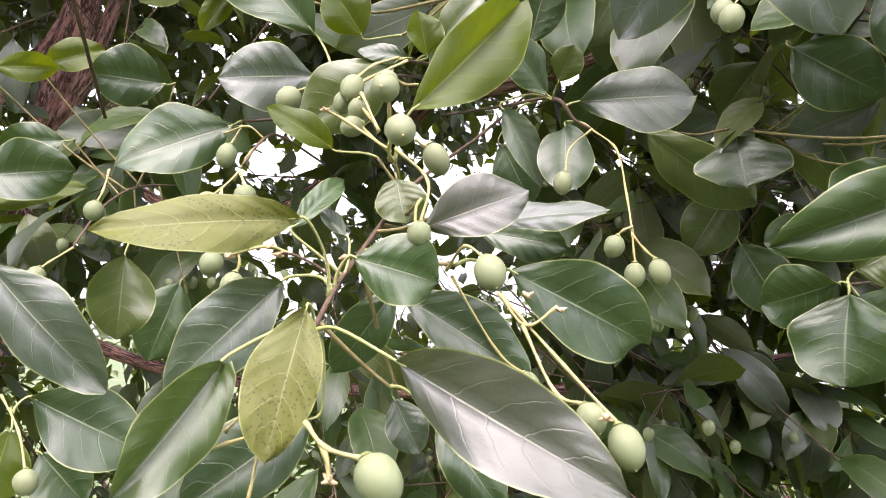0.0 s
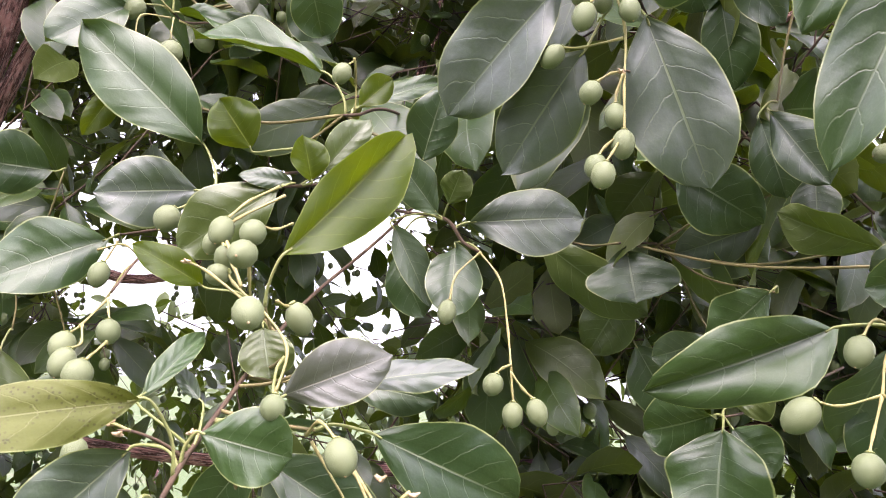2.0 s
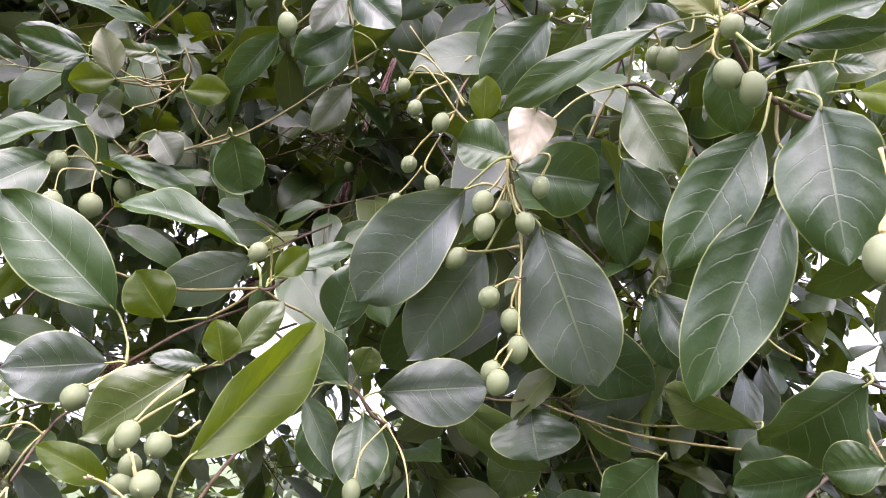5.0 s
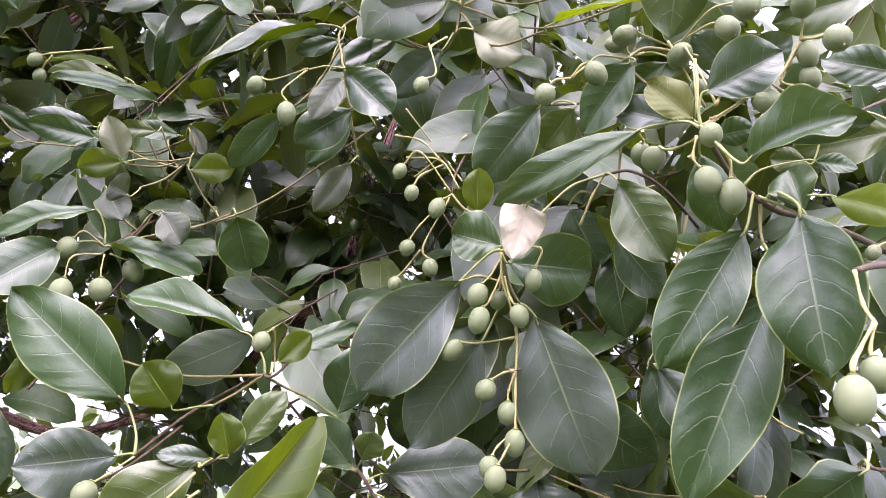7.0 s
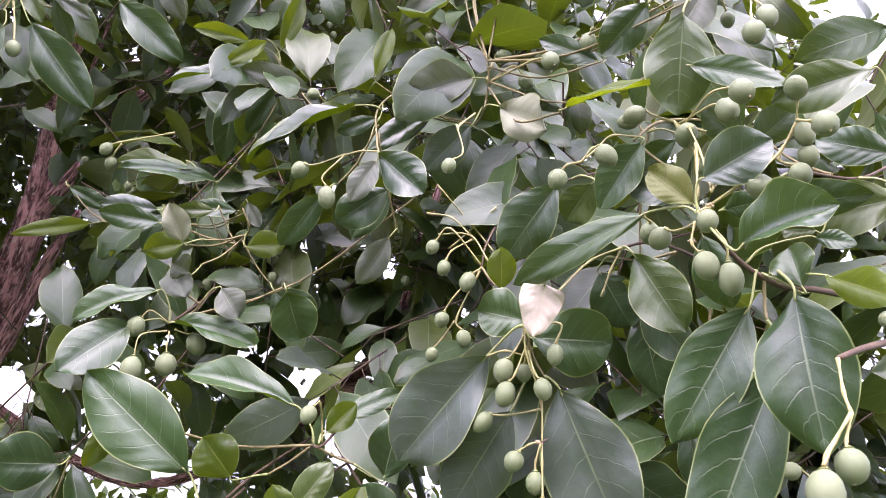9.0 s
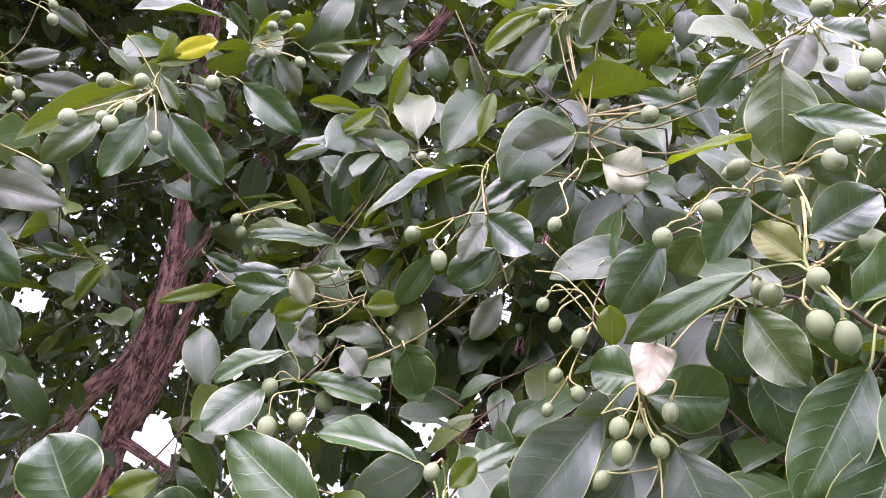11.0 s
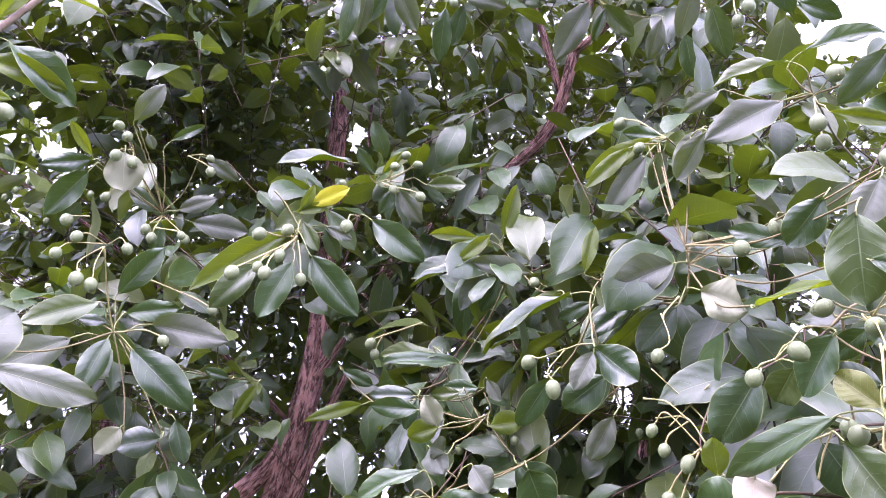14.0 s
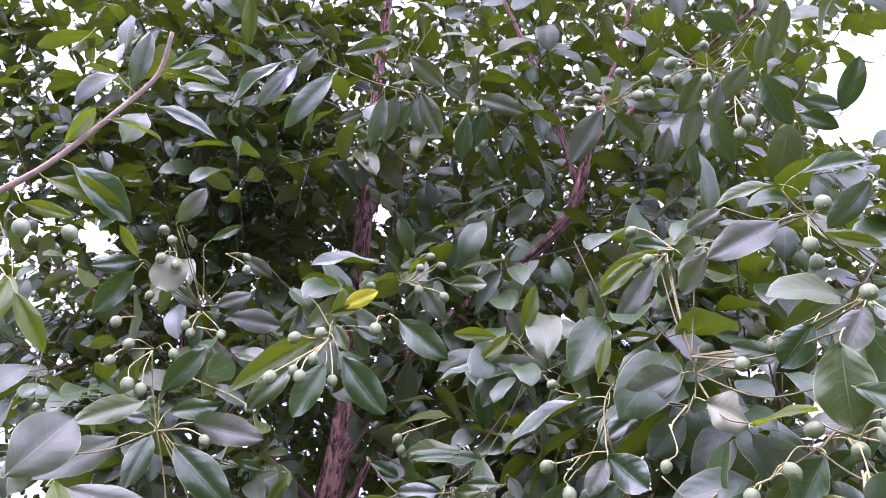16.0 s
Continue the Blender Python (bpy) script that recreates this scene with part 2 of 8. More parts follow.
def ground_material():
    m, n, l, bsdf, out = material("lawn_and_soil")
    obj = n.new("ShaderNodeTexCoord").outputs["Object"]
    patch = smooth(n, l, noise_tex(n, l, 0.5, 5.0, obj), 0.55, 0.75)
    blade = noise_tex(n, l, 60.0, 5.0, obj)
    grass = blend(n, l, blade, (0.035, 0.060, 0.016), (0.08, 0.115, 0.035))
    soil = blend(n, l, blade, (0.10, 0.075, 0.050), (0.20, 0.16, 0.115))
    l.new(blend(n, l, patch, grass, soil), bsdf.inputs["Base Color"])
    bsdf.inputs["Roughness"].default_value = 0.95
    bp = n.new("ShaderNodeBump")
    bp.inputs["Strength"].default_value, bp.inputs["Distance"].default_value = 0.6, 0.03
    l.new(blade, bp.inputs["Height"])
    l.new(bp.outputs[0], bsdf.inputs["Normal"])
    return m


# ---- helpers for meshes ----
def mesh_of(name, verts, faces, mats, slots=None, uvs=None):
    me = bpy.data.meshes.new(name)
    me.from_pydata([tuple(v) for v in verts], [], faces)
    for m in mats:
        me.materials.append(m)
    if slots is not None:
        me.polygons.foreach_set("material_index", np.array(slots, dtype=np.int32))
    if uvs is not None:
        layer = me.uv_layers.new(name="UVMap")
        loops = np.empty(len(me.loops), dtype=np.int32)
        me.loops.foreach_get("vertex_index", loops)
        layer.data.foreach_set("uv", np.asarray(uvs, dtype=np.float32)[loops].ravel())
    me.polygons.foreach_set("use_smooth", np.ones(len(me.polygons), dtype=bool))
    me.update()
    return me


def part(name, me, parent, label=""):
    ob = new(name, me)
    ob.parent = parent
    if label:
        tagged(ob, label)
    return ob


def curve_points(points, steps):
    """A smooth line (Catmull-Rom) through the points."""
    p = [Vector(q) for q in points]
    p = [2 * p[0] - p[1], *p, 2 * p[-1] - p[-2]]
    line = []
    for a, b, c, d in zip(p, p[1:], p[2:], p[3:]):
        for k in range(steps):
            t = k / steps
            line.append(0.5 * ((2 * b) + (c - a) * t + (2 * a - 5 * b + 4 * c - d) * t * t + (3 * b - a - 3 * c + d) * t**3))
    line.append(p[-2])
    return line


def tube(points, radii, sides=7, steps=5, rough=0.0, seed=0):
    """Verts, faces and UVs of a tapered round stem through the points, closed at both ends."""
    line = curve_points(points, steps)
    rng = np.random.RandomState(seed)
    at = np.linspace(0, len(radii) - 1, len(line))
    rad = np.interp(at, range(len(radii)), radii)
    verts, faces, uvs = [], [], []
    side = None
    gone = 0.0
    flute = rng.rand(sides) - 0.5
    for k, q in enumerate(line):
        way = (line[min(k + 1, len(line) - 1)] - line[max(k - 1, 0)]).normalized()
        if side is None:
            side = way.orthogonal().normalized()
        side = (side - way * side.dot(way)).normalized()
        up = way.cross(side)
        if k:
            gone += (q - line[k - 1]).length
        flute = np.clip(flute + 0.2 * rng.randn(sides), -0.6, 0.6)
        bulge = 1 + rough * flute
        for s in range(sides):
            a = 2 * math.pi * s / sides
            verts.append(q + float(rad[k] * bulge[s]) * (math.cos(a) * side + math.sin(a) * up))
            uvs.append((s / sides * 0.5 if s < sides / 2 else (1 - s / sides) * 0.5, gone * 10))
        if k:
            for s in range(sides):
                a, b = (k - 1) * sides + s, (k - 1) * sides + (s + 1) % sides
                faces.append((a, b, b + sides, a + sides))
    faces.append(tuple(range(sides))[::-1])
    faces.append(tuple(len(verts) - sides + s for s in range(sides)))
    return verts, faces, uvs


def gather(pieces):
    """Joins (verts, faces, uvs, slot) pieces."""
    verts, faces, uvs, slots = [], [], [], []
    for v, f, u, s in pieces:
        k = len(verts)
        verts += v
        uvs += u
        faces += [tuple(i + k for i in q) for q in f]
        slots += list(s) if isinstance(s, (list, tuple)) else [s] * len(f)
    return verts, faces, uvs, slots


def blade(length, width, bend, fold, wave, seed, rows=14, cols=4, blunt=0.5, thick=0.0004, peak=0.0, power=0.0):
    """A leaf blade along +Y from its base at the origin, upper side to +Z: verts, faces, UVs and slots (0 upper, 1
    lower).
    bend: how far it arches downwards along its length; fold: how far its halves rise from the midrib, both in radians."""
    rng = np.random.RandomState(seed)
    ph = rng.rand(4) * 6.28
    twist, lop, hook = 1.1 * (rng.rand() - 0.5), 1 + 0.2 * (rng.rand() - 0.5), 0.6 * (rng.rand() - 0.3)
    roll_in = 0.35 * (rng.rand(2) - 0.35)
    verts, uvs = [], []
    for sheet in (0, 1):
        for i in range(rows + 1):
            u = i / rows
            top = peak or 0.42 + 0.14 * blunt
            s = u ** (math.log(0.5) / math.log(top))
            curve = power or (0.74 + 0.2 * (1 - blunt) if s < 0.5 else 0.48 + 0.4 * (1 - blunt))
            w = max(math.sin(math.pi * s), 0.0) ** curve * 0.5 * width
            if i in (0, rows):
                w = 0.004 * width
            a = bend * u
            if abs(bend) > 1e-4:
                y, z = length * math.sin(a) / bend, -length * (1 - math.cos(a)) / bend
            else:
                y, z = length * u, 0.0
            for j in range(-cols, cols + 1):
                v = j / cols
                side = lop if v > 0 else 2 - lop
                x = w * v * math.cos(fold) * side
                lift = 1.3 * w * abs(v) * math.sin(fold) * (1 - max(0.25, 0.68 - 0.6 * max(fold - 0.4, 0.0)) * abs(v)) * (1 - 0.3 * u)
                lift += w * v * math.sin(twist * (u - 0.4)) - hook * length * 0.35 * max(u - 0.72, 0.0) ** 2 * 3
                lift += wave * width * abs(v) ** 2 * (math.sin(7.0 * u + ph[0] + (ph[1] if v > 0 else 0)) + 0.5 * math.sin(15 * u + ph[2]))
                lift -= w * roll_in[0 if v < 0 else 1] * abs(v) ** 3
                lift += 0.05 * width * math.sin(3.0 * u + ph[3]) * v
                lift += -0.018 * width * math.exp(-(v * 6) ** 2)
                down = thick * sheet * (1 - abs(v) ** 4)
                h = lift - down
                verts.append(Vector((x, y + h * math.sin(a), z + h * math.cos(a))))
                uvs.append((u, 0.5 + 0.5 * v))
    n = 2 * cols + 1
    half = (rows + 1) * n
    faces, slots = [], []
    for i in range(rows):
        for j in range(n - 1):
            a = i * n + j
            faces.append((a, a + 1, a + n + 1, a + n))
            slots.append(0)
            faces.append((half + a, half + a + n, half + a + n + 1, half + a + 1))
            slots.append(1)
    return verts, faces, uvs, slots


def stance(base, tip, roll):
    """The turn of a leaf that points from base to tip; at roll 0 its upper side looks to the front and up."""
    y = (Vector(tip) - Vector(base)).normalized()
    z = Vector((0.0, -0.86, 0.5))
    z = (z - y * z.dot(y)).normalized()
    x = y.cross(z)
    m = Matrix((x, y, z)).transposed().to_4x4()
    return m @ Matrix.Rotation(radians(roll), 4, "Y")


tree = new("fringe_tree")
tagged(tree, "tall evergreen fruiting tree with peeling reddish bark and green drupes", "tree")
count = [0]
TWIGS = []
# two of the skins carry painted sky sheen on their upper side
SKINS = dict(green=(leaf_top, leaf_under), young=(leaf_young, leaf_young), spotted=(leaf_spotted, leaf_spotted), sere=(leaf_sere, leaf_sere), pale=(leaf_pale, leaf_pale), sky_sheen=(leaf_sky_sheen, leaf_under), yellow=(leaf_yellow, leaf_yellow), mauve_sheen=(leaf_mauve_sheen, leaf_under), edged=(leaf_top, leaf_young))


def twig(points, r0, r1, label="", skin=None):
    TWIGS.append(points)
    v, f, u = tube(points, [r0, (r0 + r1) / 2, r1], 8, 6, 0.12, len(bpy.data.objects))
    return part("twig", mesh_of("twig", v, f, [skin or (spur_skin if points[-1][2] > 2.0 else twig_bark)], None, u), tree, label)


def spur(*points):
    """A thin side twig that carries one leaf."""
    v, f, u = tube(points, [0.0009, 0.0008, 0.0007], 6, 5, 0.2, len(bpy.data.objects))
    return part("side_twig", mesh_of("side_twig", v, f, [spur_skin], None, u), tree)


def leaf(on, node, base, tip, width, roll=0.0, bend=0.3, fold=0.25, skin="green", blunt=0.5, wave=0.075, label=""):
    """A leaf on a twig: its stalk goes from node to base, its blade from base to tip."""
    count[0] += 1
    b, t, nd = Vector(base), Vector(tip), Vector(node)
    chord = (t - b).length
    length = chord * (abs(bend) / 2 / math.sin(abs(bend) / 2) if abs(bend) > 1e-3 else 1.0)
    m = stance(b, t, roll) @ Matrix.Rotation(bend / 2, 4, "X")
    v, f, u, s = blade(length, width, bend, fold, wave, count[0], 14, 4, blunt, peak=0.2 if skin == "sere" else 0.0, power=0.5 if skin == "sere" else 0.0)
    v = [b + m.to_3x3() @ q for q in v]
    way = (m.to_3x3() @ Vector((0, 1, 0))).normalized()
    pieces = [(v, f, u, s)]
    gap = (b - nd).length
    mid = [nd, nd.lerp(b, 0.4) - way * gap * 0.12 + Vector((0, 0, gap * 0.08)), b - way * gap * 0.12, b + way * length * 0.05]
    k = 0.6 + 9.0 * width
    sv, sf, su = tube(mid, [0.0010 * k, 0.00072 * k, 0.00065 * k, 0.0005 * k], 6, 4)
    pieces.append((sv, sf, su, 2))
    v, f, u, s = gather(pieces)
    return part("leaf", mesh_of("leaf", v, f, [*SKINS[skin], stalk_skin], s, u), on, label)


def drupe_mesh(stretch):
    """A young drupe hanging from its top at the origin, one unit across."""
    verts, faces, uvs = [], [], []
    rings, sides = 9, 12
    for i in range(rings + 1):
        a = math.pi * i / rings
        r = 0.5 * max(math.sin(a), 0.03) * (1 + 0.05 * math.cos(a))
        z = 0.5 * stretch * (math.cos(a) - 1)
        for s in range(sides):
            b = 2 * math.pi * s / sides
            verts.append(Vector((r * math.cos(b), r * math.sin(b), z)))
            uvs.append((s / sides, i / rings))
        if i:
            for s in range(sides):
                p, q = (i - 1) * sides + s, (i - 1) * sides + (s + 1) % sides
                faces.append((p, p + sides, q + sides, q))
    pieces = [(verts, faces, uvs, 0)]
    cv, cf, cu = tube([(0, 0, 0.06), (0, 0, 0.02), (0, 0, -0.02)], [0.10, 0.16, 0.10], 8, 2)
    pieces.append((cv, cf, cu, 1))
    pv, pf, pu = tube([(0, 0, -stretch + 0.01), (0, 0, -stretch - 0.02), (0, 0, -stretch - 0.03)], [0.05, 0.03, 0.01], 6, 1)
    pieces.append((pv, pf, pu, 2))
    v, f, u, s = gather(pieces)
    return mesh_of("drupe", v, f, [drupe_skin, stalk_skin, scar_skin], s, u)


DRUPES = [drupe_mesh(k) for k in (1.1, 1.2, 1.32)]


def drupe(on, middle, size=0.0105, hang=(0, 0, -1), kind=1):
    """A drupe round its middle; hang: the way from its stalk's end to its tip."""
    ob = part("drupe", DRUPES[kind], on)
    h = Vector(hang).normalized()
    stretch = (1.1, 1.2, 1.32)[kind]
    ob.matrix_basis = Matrix.Translation(Vector(middle) - h * size * stretch / 2) @ (-h).to_track_quat("Z", "Y").to_matrix().to_4x4() @ Matrix.Rotation(count[0] * 1.7, 4, "Z") @ Matrix.Scale(size, 4)
    count[0] += 1
    return ob


def stalk(on, *points, r=0.00052, skin=None):
    """A fruit stalk through the points, swollen a little at its joints."""
    if Vector(points[0]).z > 2.0 and Vector(points[0]).y > 0.5:  # stalks high up and further back are thickened to fit the camera's view
        r *= 1.4
    v, f, u = tube(points, [r * 1.6] + [r, r * 0.95, r * 1.5, r] * (len(points) - 2) + [r, r * 1.5], 6, 6, 0.2, count[0])
    count[0] += 1
    return part("fruit_stalk", mesh_of("fruit_stalk", v, f, [skin or peduncle_skin], None, u), on)


def calyx(on, place):
    """The dry star that a fallen flower leaves at a stalk's end."""
    pieces = []
    for k in range(5):
        a = 1.256 * k + count[0]
        o = Vector((math.cos(a), math.sin(a) * 0.7, 0.5 * math.sin(2.3 * a)))
        v, f, u = tube([Vector(place), Vector(place) + o * 0.0009, Vector(place) + o * 0.0021 + Vector((0, 0, 0.0004))], [0.0008, 0.0007, 0.0002], 6, 3, 0.2, k)
        pieces.append((v, f, u, 0))
    v, f, u, s = gather(pieces)
    count[0] += 1
    return part("calyx", mesh_of("calyx", v, f, [scar_skin], s, u), on, "dry star-shaped calyx left by a fallen flower")


# ---- ground ----
gv, gf = [], []
R_, S_ = 40, 48
for i in range(R_):
    r = 0.3 * 1.24**i
    for s in range(S_):
        a = 2 * math.pi * s / S_
        gv.append((r * math.cos(a), r * math.sin(a), 0.03 * noise.noise((r * math.cos(a), r * math.sin(a), 0)) if r < 40 else 0.0))
    if i:
        gf += [((i - 1) * S_ + s, i * S_ + s, i * S_ + (s + 1) % S_, (i - 1) * S_ + (s + 1) % S_) for s in range(S_)]
gf.append(tuple(range(S_)))
ground = new("ground", mesh_of("ground", gv, gf, [ground_material()]))
tagged(ground, "patchy green lawn with bare soil below the tree", "ground", kind="structure")


# ---- an unseen plain wall across from the tree, added to dim front light ----
wall_skin = plain_material("added_wall_grey", (0.13, 0.13, 0.12), (0.19, 0.19, 0.175), 0.8, 0.9, 0.2, 0.4, 40.0)


def box(x0, x1, y0, y1, z0, z1):
    v = [(x, y, z) for z in (z0, z1) for y in (y0, y1) for x in (x0, x1)]
    return v, [(0, 2, 3, 1), (4, 5, 7, 6), (0, 1, 5, 4), (2, 6, 7, 3), (0, 4, 6, 2), (1, 3, 7, 5)]


wall_south = new("wall_south", mesh_of("wall_south", *box(-9.0, 9.0, -4.5, -4.2, -0.05, 3.5), [wall_skin]))
tagged(wall_south, "unseen plain dull wall added to block front light", "wall", kind="structure")


# ---- the tree's trunk and limbs ----
def limb(name, points, radii, sides=12, rough=0.35, label=""):
    v, f, u = tube(points, radii, sides, 8, rough, len(bpy.data.objects))
    return part(name, mesh_of(name, v, f, [bark], None, u), tree, label)

trunk = limb("trunk", [(-1.00, 1.80, -0.05), (-0.84, 1.56, 0.8), (-0.70, 1.42, 1.6), (-0.635, 1.37, 1.95), (-0.575, 1.34, 2.24), (-0.565, 1.33, 2.44), (-0.575, 1.28, 2.85), (-0.59, 1.27, 3.1), (-0.61, 1.24, 3.6), (-0.60, 1.2, 4.1)], [0.06, 0.044, 0.031, 0.025, 0.024, 0.021, 0.018, 0.018, 0.012, 0.005], 20, 0.45, "reddish trunk with bark peeling in long strips")
limb("second_stem", [(-1.02, 1.72, -0.05), (-0.96, 1.46, 1.3), (-0.755, 1.34, 1.93), (-0.62, 1.34, 2.13), (-0.58, 1.34, 2.30)], [0.045, 0.032, 0.020, 0.015, 0.010], 16, 0.45)
limb("side_stem", [(-1.1, 1.72, -0.05), (-1.03, 1.45, 1.2), (-1.03, 1.36, 1.92), (-1.0, 1.28, 2.22), (-0.95, 1.22, 2.5), (-0.98, 1.1, 3.0), (-1.02, 1.0, 3.5)], [0.05, 0.036, 0.026, 0.022, 0.017, 0.010, 0.004], 14, 0.45)
limb("limb", [(-0.575, 1.34, 2.28), (-0.40, 1.28, 2.52), (-0.13, 1.17, 2.67), (-0.02, 1.12, 2.75), (0.04, 1.05, 2.90), (0.12, 0.98, 3.12), (0.2, 0.9, 3.4)], [0.014, 0.0125, 0.012, 0.0115, 0.009, 0.004, 0.002], 12, 0.4)
limb("limb", [(0.03, 1.06, 2.87), (0.16, 1.0, 2.93), (0.3, 0.92, 2.98), (0.45, 0.85, 3.05)], [0.007, 0.006, 0.005, 0.003], 8, 0.3)
limb("limb", [(0.0, 1.1, 2.8), (-0.05, 1.0, 2.98), (-0.12, 0.9, 3.15), (-0.2, 0.8, 3.35)], [0.007, 0.006, 0.005, 0.003], 8, 0.3)
limb("limb", [(-0.565, 1.33, 2.42), (-0.45, 1.2, 2.62), (-0.42, 1.12, 2.95), (-0.36, 1.05, 3.35)], [0.004, 0.0035, 0.003, 0.002], 8, 0.3)
limb("limb", [(-0.62, 1.36, 1.98), (-0.3, 1.34, 1.84), (-0.02, 1.10, 1.91), (0.05, 1.03, 1.955), (0.13, 0.95, 2.02), (0.15, 0.96, 2.13), (0.18, 0.98, 2.28)], [0.010, 0.009, 0.009, 0.010, 0.010, 0.008, 0.003], 10, 0.4)
limb("limb", [(0.04, 1.0, 1.95), (0.2, 0.92, 1.97), (0.4, 0.82, 2.05), (0.6, 0.75, 2.15)], [0.009, 0.008, 0.006, 0.003], 8, 0.3)
limb("limb", [(-0.68, 1.41, 1.68), (-0.3, 1.2, 1.60), (0.05, 1.05, 1.60), (0.30, 0.97, 1.63), (0.42, 0.95, 1.66), (0.7, 0.85, 1.75)], [0.013, 0.010, 0.008, 0.007, 0.006, 0.003], 10, 0.3)
limb("limb", [(-0.60, 1.35, 2.2), (-0.75, 1.15, 2.35), (-0.85, 0.95, 2.45), (-0.95, 0.75, 2.5)], [0.006, 0.005, 0.004, 0.002], 8, 0.3)
limb("side_branch", [(-0.593, 1.360, 2.000), (-0.568, 1.344, 2.042), (-0.536, 1.327, 2.128), (-0.511, 1.315, 2.200), (-0.454, 1.270, 2.285)], [0.017, 0.016, 0.013, 0.011, 0.006], 10, 0.5)


def bark_strips(on, points, radii, number, seed):
    """Long strips of bark that lift a little from a stem."""
    r = np.random.RandomState(seed)
    line = curve_points(points, 10)
    rad = np.interp(np.linspace(0, len(radii) - 1, len(line)), range(len(radii)), radii)
    for k in range(number):
        a, i = r.rand() * 6.28, r.randint(0, len(line) - 12)
        j = min(i + r.randint(8, 16), len(line) - 1)
        way = [Vector((math.cos(a + 0.3 * r.randn()), math.sin(a), 0)) for q in range(3)]
        ends = [line[i] + way[0] * rad[i] * 1.02, line[(i + j) // 2] + way[1] * rad[(i + j) // 2] * 0.98, line[j] + way[2] * rad[j] * (0.95 + 0.25 * r.rand())]
        v, f, u = tube(ends, [0.0012, 0.0042, 0.0016], 6, 6, 0.6, seed + k)
        part("bark_strip", mesh_of("bark_strip", v, f, [bark], None, u), on)


bark_strips(trunk, [(-0.70, 1.42, 1.6), (-0.635, 1.37, 1.95), (-0.575, 1.34, 2.24), (-0.565, 1.33, 2.44), (-0.575, 1.28, 2.85), (-0.59, 1.27, 3.1)], [0.031, 0.025, 0.024, 0.021, 0.018, 0.017], 26, 40)


# ---- the crown: leafy shoots past the ones in front ----
rng = np.random.RandomState(4)
CROWN_MID, CROWN_R = np.array([-0.55, 1.50, 2.55]), np.array([1.45, 1.30, 1.75])


def template(seed, rows, cols):
    r = np.random.RandomState(seed)
    v, f, u, s = blade(1.0, 0.42 + 0.14 * r.rand(), 0.2 + 0.8 * r.rand(), 0.15 + 0.4 * r.rand(), 0.05, seed, rows, cols, 0.3 + 0.5 * r.rand(), 0.004)
    v = np.array([tuple(q) for q in v])
    tris = [(q[0], q[1], q[2], q[3]) for q in f]
    return v, np.array(tris), np.array(u), np.array(s)


TEMPLATES = [template(70 + k, 7, 2) for k in range(12)]
FAR_TEMPLATES = [template(70 + k, 5, 1) for k in range(12)]


class Cloud:
    """Many leaves gathered into one mesh."""

    def __init__(self):
        self.v, self.f, self.u, self.s, self.n = [], [], [], [], 0

    def add(self, place, way, normal, length, k):
        v, f, u, s = (TEMPLATES if place[1] < 1.25 else FAR_TEMPLATES)[k % len(TEMPLATES)]
        y = way / np.linalg.norm(way)
        z = normal - y * (normal @ y)
        z /= np.linalg.norm(z) + 1e-9
        x = np.cross(y, z)
        self.v.append(place + length * (v @ np.stack([x, y, z])))
        self.f.append(f + self.n)
        self.u.append(u)
        self.s.append(s)
        self.n += len(v)

    def mesh(self, name, mats):
        v, f, u, s = (np.concatenate(a) for a in (self.v, self.f, self.u, self.s))
        me = bpy.data.meshes.new(name)
        me.vertices.add(len(v))
        me.vertices.foreach_set("co", v.astype(np.float32).ravel())
        me.loops.add(4 * len(f))
        me.loops.foreach_set("vertex_index", f.astype(np.int32).ravel())
        me.polygons.add(len(f))
        me.polygons.foreach_set("loop_start", np.arange(0, 4 * len(f), 4, dtype=np.int32))
        for m in mats:
            me.materials.append(m)
        me.polygons.foreach_set("material_index", s.astype(np.int32))
        layer = me.uv_layers.new(name="UVMap")
        layer.data.foreach_set("uv", u[f.ravel()].astype(np.float32).ravel())
        me.update(calc_edges=True)
        me.validate()
        me.polygons.foreach_set("use_smooth", np.ones(len(me.polygons), dtype=bool))
        return me


def near_line(p, a, b):
    a, b = np.array(a), np.array(b)
    k = np.clip((p - a) @ (b - a) / ((b - a) @ (b - a)), 0, 1)
    return np.linalg.norm(p - a - k * (b - a))


# sight lines from the camera, cleared to show sky: bearing, rise and breadth in degrees
HOLE_EYE, HOLE_WAY, HOLE_WIDE = [], [], []


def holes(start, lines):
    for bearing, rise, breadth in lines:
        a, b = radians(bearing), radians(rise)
        HOLE_EYE.append(start)
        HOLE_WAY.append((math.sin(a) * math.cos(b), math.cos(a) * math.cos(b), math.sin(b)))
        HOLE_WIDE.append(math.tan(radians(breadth)))


